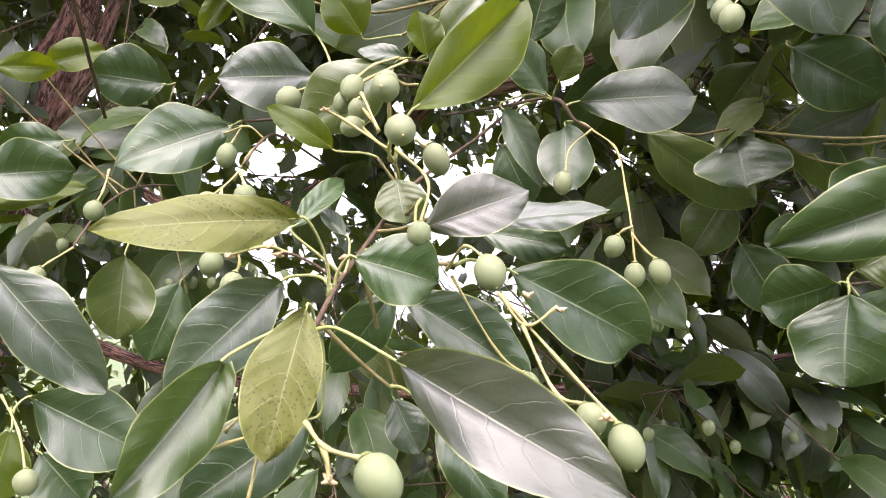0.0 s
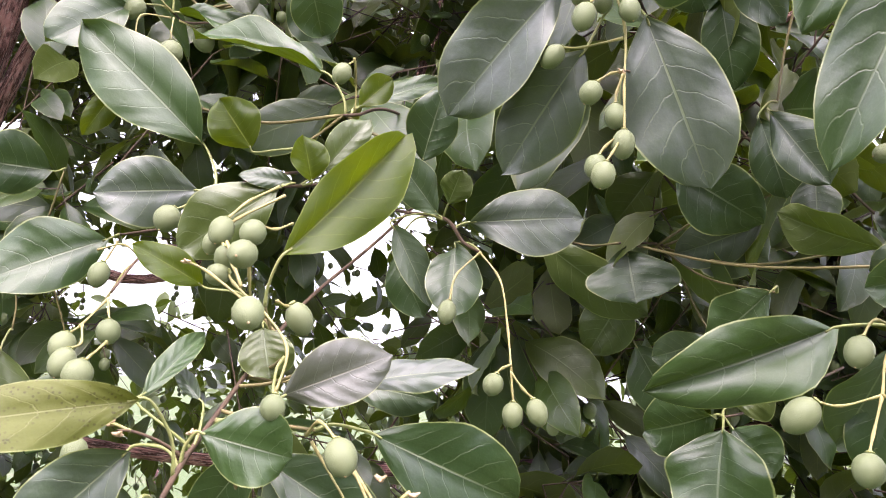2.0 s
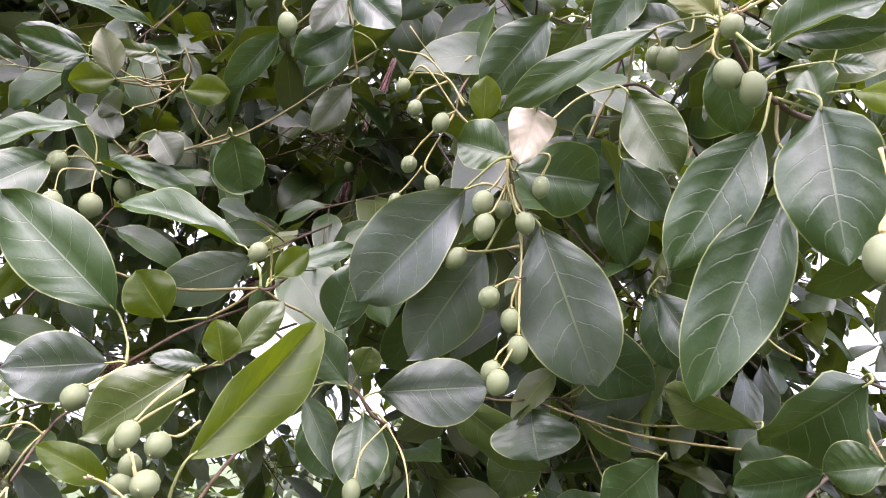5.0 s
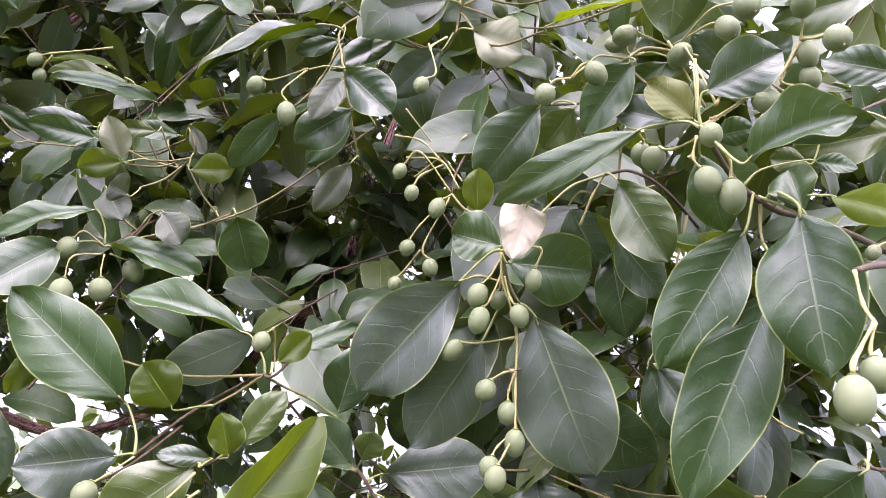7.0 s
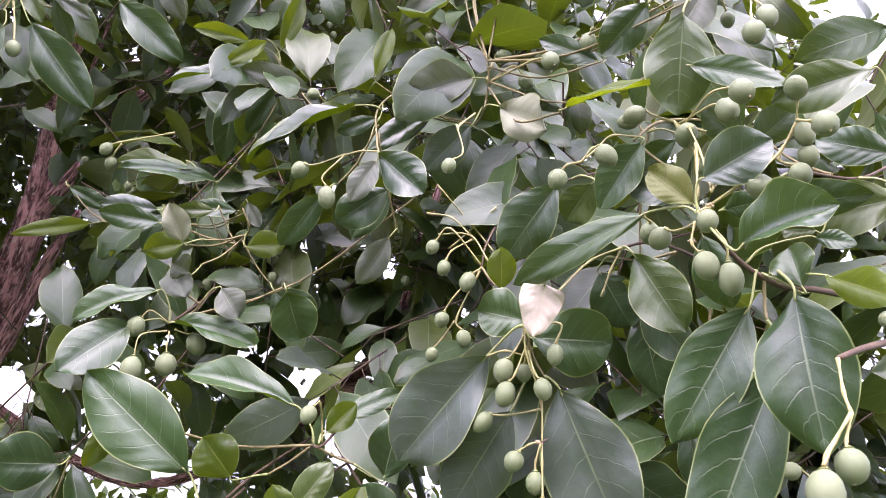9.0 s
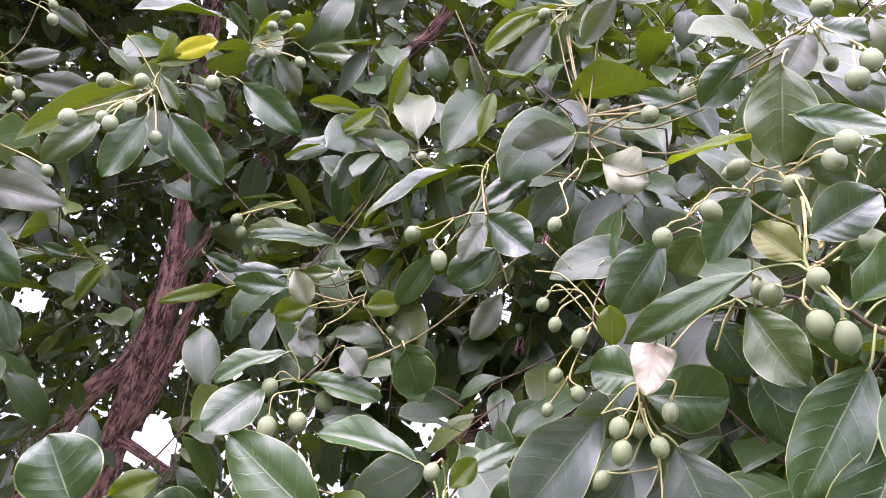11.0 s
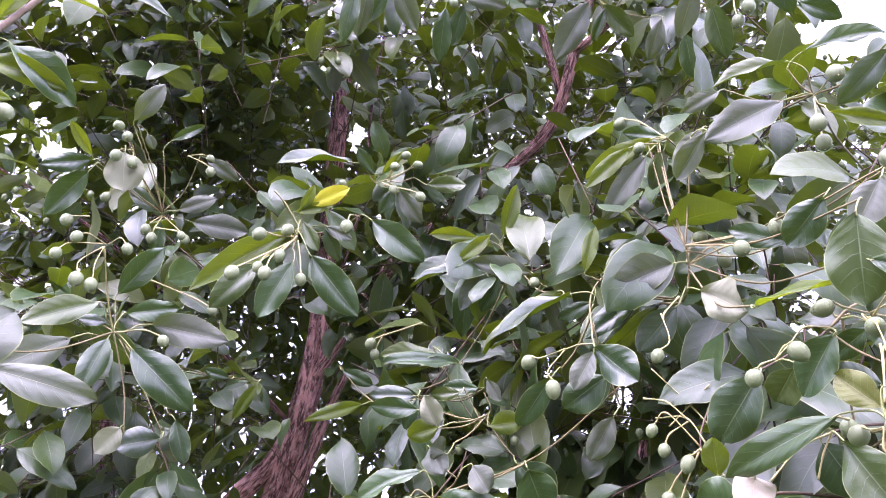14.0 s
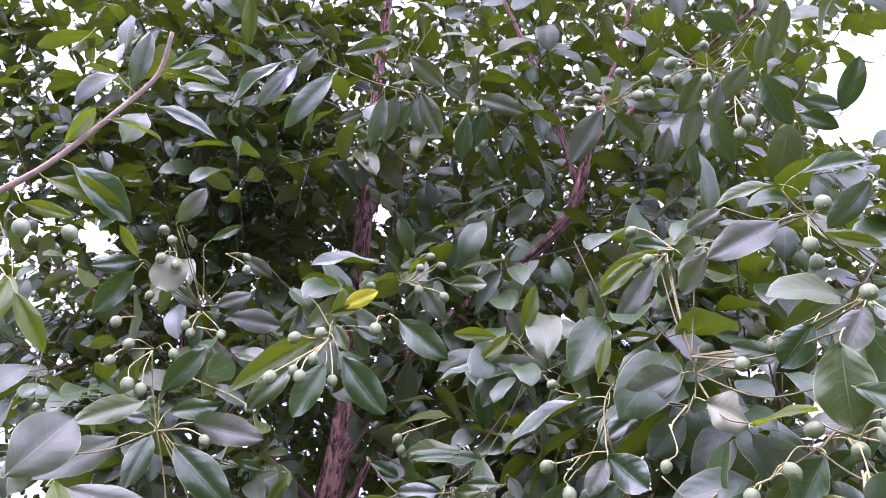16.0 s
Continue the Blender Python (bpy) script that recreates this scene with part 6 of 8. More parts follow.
drupe(shoot_twig, (0.318, 0.337, 2.039), 0.0121, (-0.10, -0.23, -0.97), 0)
stalk(shoot_twig, (0.315, 0.372, 2.100), (0.322, 0.377, 2.089), (0.325, 0.380, 2.086))
drupe(shoot_twig, (0.326, 0.382, 2.082), 0.0083, (0.27, 0.34, -0.90), 1)
stalk(shoot_twig, (0.280, 0.314, 1.936), (0.287, 0.316, 1.951), (0.302, 0.317, 1.959))

shoot_twig = twig([(-0.301, 0.840, 2.344), (-0.260, 0.706, 2.281), (-0.221, 0.604, 2.226), (-0.205, 0.562, 2.202)], 0.0010, 0.0006)
leaf(shoot_twig, (-0.205, 0.562, 2.202), (-0.210, 0.551, 2.194), (-0.284, 0.507, 2.108), 0.038, -45, 0.40, 0.68, "young", 0.40)
spur((-0.205, 0.562, 2.202), (-0.211, 0.557, 2.180), (-0.218, 0.542, 2.163))
leaf(shoot_twig, (-0.218, 0.542, 2.163), (-0.226, 0.530, 2.146), (-0.257, 0.512, 2.091), 0.031, -46, 0.30, 0.50, "green", 0.50)
spur((-0.205, 0.562, 2.202), (-0.204, 0.559, 2.188), (-0.202, 0.553, 2.175))
leaf(shoot_twig, (-0.202, 0.553, 2.175), (-0.194, 0.546, 2.156), (-0.218, 0.541, 2.091), 0.035, -44, 0.30, 0.50, "green", 0.70)
leaf(shoot_twig, (-0.205, 0.563, 2.203), (-0.186, 0.566, 2.174), (-0.137, 0.602, 2.116), 0.042, 26, 0.30, 0.50, "green", 0.60)
leaf(shoot_twig, (-0.205, 0.562, 2.202), (-0.208, 0.573, 2.222), (-0.192, 0.591, 2.192), 0.019, 13, 0.30, 0.50, "green", 0.60)
leaf(shoot_twig, (-0.211, 0.578, 2.211), (-0.199, 0.567, 2.239), (-0.157, 0.574, 2.262), 0.023, 50, 0.30, 0.48, "yellow", 0.50, label="bright yellow leaf turning before its fall")
leaf(shoot_twig, (-0.211, 0.578, 2.211), (-0.210, 0.569, 2.227), (-0.192, 0.556, 2.258), 0.016, 63, 0.30, 0.68, "young", 0.60)
leaf(shoot_twig, (-0.211, 0.577, 2.211), (-0.214, 0.564, 2.229), (-0.175, 0.578, 2.243), 0.017, 55, 0.30, 0.68, "young", 0.50)
leaf(shoot_twig, (-0.222, 0.605, 2.227), (-0.194, 0.603, 2.231), (-0.168, 0.624, 2.223), 0.017, 51, 0.30, 0.48, "sky_sheen", 0.50)
leaf(shoot_twig, (-0.222, 0.607, 2.227), (-0.196, 0.604, 2.229), (-0.188, 0.638, 2.204), 0.021, 31, 0.30, 0.50, "green", 0.70)
spur((-0.232, 0.634, 2.242), (-0.202, 0.644, 2.250), (-0.172, 0.640, 2.266))
leaf(shoot_twig, (-0.172, 0.640, 2.266), (-0.153, 0.635, 2.255), (-0.092, 0.666, 2.211), 0.041, 36, 0.30, 0.50, "green", 0.50)
stalk(shoot_twig, (-0.205, 0.555, 2.192), (-0.212, 0.533, 2.182), (-0.219, 0.520, 2.180))
drupe(shoot_twig, (-0.221, 0.515, 2.174), 0.0138, (-0.30, -0.60, -0.74), 1)
stalk(shoot_twig, (-0.202, 0.556, 2.195), (-0.202, 0.546, 2.197), (-0.203, 0.544, 2.198))
drupe(shoot_twig, (-0.205, 0.541, 2.192), 0.0131, (-0.26, -0.43, -0.87), 1)
stalk(shoot_twig, (-0.202, 0.557, 2.193), (-0.197, 0.535, 2.170), (-0.196, 0.524, 2.157))
drupe(shoot_twig, (-0.196, 0.521, 2.150), 0.0129, (0.03, -0.36, -0.93), 1)
stalk(shoot_twig, (-0.201, 0.550, 2.184), (-0.204, 0.502, 2.141), (-0.209, 0.472, 2.113))
drupe(shoot_twig, (-0.210, 0.469, 2.106), 0.0138, (-0.08, -0.44, -0.90), 1)
stalk(shoot_twig, (-0.200, 0.550, 2.185), (-0.200, 0.516, 2.149), (-0.196, 0.502, 2.127))
drupe(shoot_twig, (-0.195, 0.500, 2.120), 0.0133, (0.09, -0.30, -0.95), 1)
stalk(shoot_twig, (-0.200, 0.550, 2.185), (-0.210, 0.522, 2.154), (-0.210, 0.511, 2.138))
drupe(shoot_twig, (-0.210, 0.509, 2.132), 0.0108, (0.00, -0.32, -0.95), 1)
stalk(shoot_twig, (-0.201, 0.560, 2.189), (-0.190, 0.553, 2.162), (-0.185, 0.551, 2.144))
drupe(shoot_twig, (-0.184, 0.551, 2.137), 0.0121, (0.14, -0.05, -0.99), 1)
stalk(shoot_twig, (-0.169, 0.626, 2.257), (-0.157, 0.585, 2.233), (-0.150, 0.569, 2.214))
drupe(shoot_twig, (-0.149, 0.566, 2.206), 0.0146, (0.15, -0.35, -0.92), 1)
stalk(shoot_twig, (-0.181, 0.616, 2.279), (-0.183, 0.611, 2.285), (-0.183, 0.612, 2.290))
drupe(shoot_twig, (-0.184, 0.606, 2.290), 0.0105, (-0.20, -0.98, 0.05), 1)
stalk(shoot_twig, (-0.231, 0.541, 2.244), (-0.222, 0.555, 2.234), (-0.208, 0.567, 2.212))

shoot_twig = twig([(-0.180, 0.894, 2.528), (-0.164, 0.739, 2.394), (-0.162, 0.675, 2.339), (-0.167, 0.658, 2.323)], 0.0009, 0.0006)
spur((-0.167, 0.658, 2.323), (-0.172, 0.651, 2.330), (-0.176, 0.641, 2.339))
leaf(shoot_twig, (-0.176, 0.641, 2.339), (-0.191, 0.631, 2.340), (-0.272, 0.595, 2.322), 0.036, 15, 0.35, 0.80, "edged", 0.50)
leaf(shoot_twig, (-0.167, 0.659, 2.324), (-0.166, 0.651, 2.333), (-0.181, 0.624, 2.355), 0.019, -44, 0.30, 0.50, "green", 0.70)
spur((-0.162, 0.675, 2.339), (-0.141, 0.677, 2.335), (-0.120, 0.670, 2.335))
leaf(shoot_twig, (-0.120, 0.670, 2.335), (-0.105, 0.680, 2.330), (-0.057, 0.694, 2.334), 0.025, 56, 0.30, 0.50, "green", 0.70)
leaf(shoot_twig, (-0.164, 0.667, 2.331), (-0.139, 0.674, 2.320), (-0.116, 0.706, 2.288), 0.025, 39, 0.30, 0.48, "sky_sheen", 0.60)
leaf(shoot_twig, (-0.164, 0.667, 2.331), (-0.144, 0.670, 2.322), (-0.165, 0.682, 2.293), 0.019, -61, 0.30, 0.50, "green", 0.90)
leaf(shoot_twig, (-0.166, 0.662, 2.327), (-0.157, 0.654, 2.334), (-0.129, 0.646, 2.359), 0.016, 68, 0.30, 0.68, "young", 0.70)
stalk(shoot_twig, (-0.149, 0.660, 2.331), (-0.136, 0.652, 2.348), (-0.132, 0.651, 2.356))
drupe(shoot_twig, (-0.126, 0.650, 2.356), 0.0111, (0.98, -0.20, -0.06), 1)
stalk(shoot_twig, (-0.152, 0.660, 2.330), (-0.141, 0.647, 2.332), (-0.138, 0.643, 2.336))
drupe(shoot_twig, (-0.134, 0.639, 2.332), 0.0121, (0.55, -0.63, -0.55), 1)
stalk(shoot_twig, (-0.149, 0.662, 2.329), (-0.128, 0.662, 2.341), (-0.119, 0.662, 2.350))
drupe(shoot_twig, (-0.113, 0.662, 2.348), 0.0111, (0.97, 0.00, -0.26), 1)
stalk(shoot_twig, (-0.158, 0.661, 2.325), (-0.146, 0.657, 2.317), (-0.142, 0.656, 2.315))
drupe(shoot_twig, (-0.139, 0.656, 2.309), 0.0121, (0.42, -0.06, -0.91), 1)
stalk(shoot_twig, (-0.156, 0.664, 2.323), (-0.122, 0.657, 2.309), (-0.106, 0.655, 2.301))
drupe(shoot_twig, (-0.102, 0.655, 2.295), 0.0124, (0.55, -0.05, -0.83), 1)

shoot_twig = twig([(-0.015, 1.053, 2.352), (0.007, 0.819, 2.261), (0.013, 0.714, 2.222), (0.003, 0.666, 2.219)], 0.0010, 0.0006)
leaf(shoot_twig, (0.003, 0.666, 2.219), (-0.026, 0.651, 2.231), (-0.077, 0.634, 2.230), 0.022, -49, 0.30, 0.68, "young", 0.60)
leaf(shoot_twig, (0.003, 0.666, 2.219), (-0.010, 0.653, 2.234), (-0.044, 0.642, 2.197), 0.021, -45, 0.30, 0.68, "young", 0.70)
spur((0.010, 0.699, 2.221), (-0.002, 0.703, 2.235), (-0.013, 0.702, 2.251))
leaf(shoot_twig, (-0.013, 0.702, 2.251), (-0.007, 0.699, 2.257), (0.011, 0.684, 2.320), 0.027, 31, 0.30, 0.68, "young", 0.50)
spur((0.005, 0.676, 2.220), (0.011, 0.677, 2.209), (0.017, 0.673, 2.201))
leaf(shoot_twig, (0.017, 0.673, 2.201), (0.035, 0.666, 2.190), (-0.030, 0.646, 2.197), 0.027, -50, 0.30, 0.48, "sky_sheen", 0.50)
spur((0.005, 0.674, 2.219), (-0.005, 0.668, 2.209), (-0.015, 0.659, 2.200))
leaf(shoot_twig, (-0.015, 0.659, 2.200), (-0.033, 0.647, 2.194), (-0.090, 0.623, 2.160), 0.023, 5, 0.30, 0.80, "edged", 0.40)
spur((0.011, 0.749, 2.235), (0.002, 0.746, 2.235), (-0.007, 0.738, 2.237))
leaf(shoot_twig, (-0.007, 0.738, 2.237), (-0.008, 0.720, 2.224), (-0.039, 0.738, 2.176), 0.030, -47, 0.30, 0.50, "green", 0.60)
spur((0.009, 0.779, 2.246), (-0.023, 0.779, 2.249), (-0.056, 0.770, 2.257))
leaf(shoot_twig, (-0.056, 0.770, 2.257), (-0.062, 0.753, 2.244), (-0.076, 0.790, 2.164), 0.037, -28, 0.30, 0.50, "green", 0.40)
spur((0.008, 0.690, 2.221), (0.042, 0.658, 2.167), (0.075, 0.592, 2.130))
leaf(shoot_twig, (0.075, 0.592, 2.130), (0.083, 0.575, 2.119), (0.011, 0.568, 2.060), 0.034, 8, 0.35, 0.80, "edged", 0.40)
spur((0.009, 0.693, 2.221), (-0.018, 0.699, 2.152), (-0.045, 0.687, 2.092))
leaf(shoot_twig, (-0.045, 0.687, 2.092), (-0.041, 0.666, 2.085), (-0.108, 0.614, 2.069), 0.031, -5, 0.30, 0.70, "edged", 0.50)

shoot_twig = twig([(0.448, 0.884, 2.423), (0.364, 0.662, 2.330), (0.322, 0.527, 2.270), (0.309, 0.489, 2.258)], 0.0014, 0.0008)
spur((0.309, 0.489, 2.258), (0.307, 0.485, 2.264), (0.305, 0.477, 2.273))
leaf(shoot_twig, (0.305, 0.477, 2.273), (0.287, 0.466, 2.278), (0.226, 0.463, 2.257), 0.026, -8, 0.40, 0.80, "edged", 0.50)
leaf(shoot_twig, (0.309, 0.489, 2.258), (0.282, 0.478, 2.246), (0.216, 0.465, 2.203), 0.040, -36, 0.40, 0.54, "sky_sheen", 0.50)
spur((0.309, 0.489, 2.258), (0.266, 0.504, 2.250), (0.222, 0.507, 2.248))
leaf(shoot_twig, (0.222, 0.507, 2.248), (0.217, 0.500, 2.241), (0.192, 0.505, 2.196), 0.026, -32, 0.30, 0.48, "sky_sheen", 0.60)
spur((0.309, 0.489, 2.258), (0.274, 0.501, 2.265), (0.240, 0.496, 2.279))
leaf(shoot_twig, (0.240, 0.496, 2.279), (0.234, 0.489, 2.273), (0.202, 0.491, 2.255), 0.018, -48, 0.30, 0.48, "sky_sheen", 0.60)
spur((0.309, 0.489, 2.258), (0.299, 0.486, 2.268), (0.290, 0.479, 2.281))
leaf(shoot_twig, (0.290, 0.479, 2.281), (0.302, 0.468, 2.288), (0.361, 0.446, 2.281), 0.025, 15, 0.30, 0.80, "edged", 0.50)
spur((0.309, 0.489, 2.258), (0.330, 0.469, 2.252), (0.350, 0.434, 2.253))
leaf(shoot_twig, (0.350, 0.434, 2.253), (0.349, 0.418, 2.238), (0.315, 0.446, 2.212), 0.026, -55, 0.30, 0.50, "green", 0.50)
spur((0.309, 0.489, 2.258), (0.310, 0.482, 2.243), (0.312, 0.471, 2.231))
leaf(shoot_twig, (0.312, 0.471, 2.231), (0.314, 0.465, 2.220), (0.358, 0.465, 2.203), 0.019, 54, 0.30, 0.68, "young", 0.50)
stalk(shoot_twig, (0.308, 0.482, 2.251), (0.306, 0.440, 2.227), (0.308, 0.414, 2.219))
drupe(shoot_twig, (0.308, 0.409, 2.213), 0.0138, (0.04, -0.64, -0.76), 1)
stalk(shoot_twig, (0.308, 0.482, 2.251), (0.303, 0.464, 2.225), (0.301, 0.457, 2.210))
drupe(shoot_twig, (0.301, 0.455, 2.203), 0.0135, (-0.05, -0.23, -0.97), 1)
stalk(shoot_twig, (0.309, 0.491, 2.255), (0.307, 0.478, 2.222), (0.306, 0.472, 2.202))
drupe(shoot_twig, (0.306, 0.471, 2.195), 0.0127, (-0.02, -0.15, -0.99), 1)

shoot_twig = twig([(0.279, 0.932, 2.390), (0.235, 0.736, 2.335), (0.204, 0.594, 2.281), (0.188, 0.544, 2.267)], 0.0010, 0.0006)
leaf(shoot_twig, (0.188, 0.544, 2.267), (0.174, 0.543, 2.267), (0.107, 0.559, 2.236), 0.030, -45, 0.30, 0.68, "young", 0.50)
leaf(shoot_twig, (0.188, 0.545, 2.267), (0.162, 0.555, 2.249), (0.126, 0.580, 2.201), 0.030, -37, 0.30, 0.54, "sky_sheen", 0.40)
leaf(shoot_twig, (0.189, 0.546, 2.268), (0.184, 0.550, 2.257), (0.171, 0.569, 2.225), 0.020, -32, 0.30, 0.48, "sky_sheen", 0.60)
leaf(shoot_twig, (0.193, 0.559, 2.271), (0.183, 0.559, 2.280), (0.146, 0.554, 2.286), 0.019, -49, 0.30, 0.50, "green", 0.50)
stalk(shoot_twig, (0.185, 0.551, 2.274), (0.163, 0.575, 2.313), (0.147, 0.591, 2.331))
drupe(shoot_twig, (0.141, 0.596, 2.329), 0.0139, (-0.71, 0.67, -0.22), 1)
stalk(shoot_twig, (0.187, 0.544, 2.267), (0.158, 0.543, 2.267), (0.158, 0.549, 2.261))
drupe(shoot_twig, (0.158, 0.551, 2.254), 0.0121, (0.00, 0.33, -0.95), 1)

shoot_twig = twig([(-0.542, 0.300, 2.216), (-0.495, 0.320, 2.275), (-0.459, 0.330, 2.315), (-0.405, 0.343, 2.402), (-0.381, 0.348, 2.453), (-0.363, 0.328, 2.497)], 0.0046, 0.0026, skin=branchlet_bark)
leaf(shoot_twig, (-0.405, 0.343, 2.402), (-0.397, 0.335, 2.416), (-0.376, 0.311, 2.483), 0.030, 66, 0.30, 0.68, "edged", 0.50)
leaf(shoot_twig, (-0.381, 0.348, 2.453), (-0.370, 0.350, 2.461), (-0.320, 0.355, 2.484), 0.022, 74, 0.30, 0.68, "edged", 0.50)
leaf(shoot_twig, (-0.381, 0.348, 2.453), (-0.359, 0.355, 2.452), (-0.306, 0.385, 2.457), 0.030, 10, 0.35, 0.80, "green", 0.50)
leaf(shoot_twig, (-0.405, 0.343, 2.402), (-0.382, 0.352, 2.402), (-0.303, 0.394, 2.374), 0.037, 10, 0.40, 0.80, "edged", 0.50)
leaf(shoot_twig, (-0.428, 0.337, 2.364), (-0.409, 0.336, 2.371), (-0.358, 0.369, 2.361), 0.025, 5, 0.40, 0.80, "young", 0.50)
leaf(shoot_twig, (-0.458, 0.330, 2.316), (-0.449, 0.325, 2.334), (-0.430, 0.329, 2.387), 0.023, 72, 0.30, 0.68, "young", 0.60)
leaf(shoot_twig, (-0.459, 0.330, 2.316), (-0.439, 0.340, 2.313), (-0.380, 0.389, 2.261), 0.046, 5, 0.40, 0.75, "green", 0.50)
leaf(shoot_twig, (-0.474, 0.326, 2.298), (-0.461, 0.332, 2.292), (-0.382, 0.376, 2.273), 0.033, 42, 0.35, 0.68, "young", 0.50)
spur((-0.492, 0.321, 2.278), (-0.487, 0.324, 2.272), (-0.481, 0.323, 2.268))
leaf(shoot_twig, (-0.481, 0.323, 2.268), (-0.465, 0.324, 2.253), (-0.420, 0.352, 2.248), 0.021, 51, 0.30, 0.68, "young", 0.50)
spur((-0.506, 0.315, 2.261), (-0.480, 0.328, 2.220), (-0.453, 0.328, 2.185))
leaf(shoot_twig, (-0.453, 0.328, 2.185), (-0.444, 0.332, 2.166), (-0.427, 0.314, 2.093), 0.031, -52, 0.30, 0.68, "young", 0.50)
spur((-0.525, 0.307, 2.237), (-0.480, 0.329, 2.191), (-0.436, 0.323, 2.157))
leaf(shoot_twig, (-0.436, 0.323, 2.157), (-0.421, 0.326, 2.141), (-0.392, 0.360, 2.091), 0.027, -3, 0.30, 0.68, "young", 0.50)
stalk(shoot_twig, (-0.431, 0.306, 2.220), (-0.398, 0.314, 2.209), (-0.382, 0.318, 2.207))
drupe(shoot_twig, (-0.376, 0.320, 2.201), 0.0156, (0.66, 0.18, -0.73), 1)
stalk(shoot_twig, (-0.440, 0.294, 2.219), (-0.414, 0.287, 2.202), (-0.401, 0.286, 2.194))
drupe(shoot_twig, (-0.397, 0.285, 2.186), 0.0165, (0.47, -0.06, -0.88), 1)
stalk(shoot_twig, (-0.421, 0.278, 2.464), (-0.433, 0.280, 2.451), (-0.463, 0.275, 2.407))

shoot_twig = twig([(-0.676, 0.770, 2.210), (-0.522, 0.656, 2.143), (-0.414, 0.562, 2.093), (-0.373, 0.523, 2.073)], 0.0010, 0.0006)
spur((-0.373, 0.523, 2.073), (-0.365, 0.527, 2.075), (-0.357, 0.529, 2.078))
leaf(shoot_twig, (-0.357, 0.529, 2.078), (-0.337, 0.535, 2.085), (-0.263, 0.566, 2.076), 0.040, 34, 0.35, 0.48, "sky_sheen", 0.50)
leaf(shoot_twig, (-0.373, 0.523, 2.073), (-0.352, 0.532, 2.058), (-0.289, 0.571, 2.003), 0.046, 18, 0.30, 0.50, "green", 0.50)
spur((-0.373, 0.523, 2.073), (-0.374, 0.514, 2.065), (-0.375, 0.499, 2.061))
leaf(shoot_twig, (-0.375, 0.499, 2.061), (-0.383, 0.481, 2.050), (-0.394, 0.404, 1.983), 0.037, -53, 0.30, 0.48, "sky_sheen", 0.50)
leaf(shoot_twig, (-0.373, 0.523, 2.073), (-0.370, 0.530, 2.097), (-0.327, 0.557, 2.113), 0.027, 45, 0.30, 0.50, "green", 0.50)
spur((-0.373, 0.523, 2.073), (-0.368, 0.441, 2.021), (-0.362, 0.329, 1.984))
leaf(shoot_twig, (-0.362, 0.329, 1.984), (-0.350, 0.335, 1.966), (-0.338, 0.372, 2.031), 0.055, 61, 0.30, 0.37, "sky_sheen", 0.60)
leaf(shoot_twig, (-0.173, 0.211, 1.923), (-0.165, 0.218, 1.924), (-0.125, 0.257, 1.918), 0.024, 32, 0.35, 0.48, "sky_sheen", 0.50)
leaf(shoot_twig, (-0.173, 0.211, 1.923), (-0.170, 0.212, 1.927), (-0.147, 0.217, 1.889), 0.019, -17, 0.30, 0.48, "young", 0.50)
stalk(shoot_twig, (-0.370, 0.525, 2.073), (-0.328, 0.513, 2.070), (-0.302, 0.510, 2.061))
drupe(shoot_twig, (-0.298, 0.510, 2.056), 0.0114, (0.64, -0.06, -0.77), 1)
stalk(shoot_twig, (-0.354, 0.454, 2.135), (-0.350, 0.429, 2.107), (-0.341, 0.422, 2.090))
drupe(shoot_twig, (-0.339, 0.421, 2.083), 0.0132, (0.25, -0.18, -0.95), 1)
stalk(shoot_twig, (-0.353, 0.455, 2.136), (-0.340, 0.438, 2.108), (-0.331, 0.432, 2.088))
drupe(shoot_twig, (-0.330, 0.431, 2.081), 0.0127, (0.21, -0.14, -0.97), 1)
stalk(shoot_twig, (-0.354, 0.453, 2.138), (-0.355, 0.417, 2.120), (-0.352, 0.403, 2.106))
drupe(shoot_twig, (-0.351, 0.401, 2.100), 0.0110, (0.10, -0.39, -0.91), 1)
stalk(shoot_twig, (-0.358, 0.462, 2.142), (-0.353, 0.433, 2.138), (-0.351, 0.420, 2.131))
drupe(shoot_twig, (-0.351, 0.417, 2.126), 0.0113, (0.07, -0.53, -0.84), 1)
stalk(shoot_twig, (-0.356, 0.463, 2.143), (-0.336, 0.454, 2.144), (-0.327, 0.455, 2.137))
drupe(shoot_twig, (-0.324, 0.455, 2.131), 0.0109, (0.44, 0.04, -0.90), 1)
stalk(shoot_twig, (-0.405, 0.574, 2.229), (-0.371, 0.566, 2.218), (-0.356, 0.560, 2.211))
drupe(shoot_twig, (-0.353, 0.559, 2.206), 0.0098, (0.54, -0.21, -0.81), 1)
stalk(shoot_twig, (-0.382, 0.563, 2.153), (-0.328, 0.574, 2.134), (-0.303, 0.576, 2.122))
drupe(shoot_twig, (-0.299, 0.576, 2.117), 0.0111, (0.59, 0.04, -0.81), 1)
stalk(shoot_twig, (-0.373, 0.523, 2.073), (-0.371, 0.498, 2.103), (-0.359, 0.461, 2.140))

shoot_twig = twig([(-0.043, 0.975, 2.136), (-0.045, 0.777, 2.022), (-0.043, 0.658, 1.956), (-0.033, 0.592, 1.930)], 0.0012, 0.0008)
leaf(shoot_twig, (-0.033, 0.592, 1.930), (-0.029, 0.593, 1.931), (0.031, 0.611, 1.921), 0.042, 0, 0.35, 0.80, "edged", 0.70)
leaf(shoot_twig, (-0.033, 0.592, 1.930), (-0.042, 0.582, 1.952), (-0.095, 0.569, 1.923), 0.034, 8, 0.35, 0.80, "edged", 0.50)
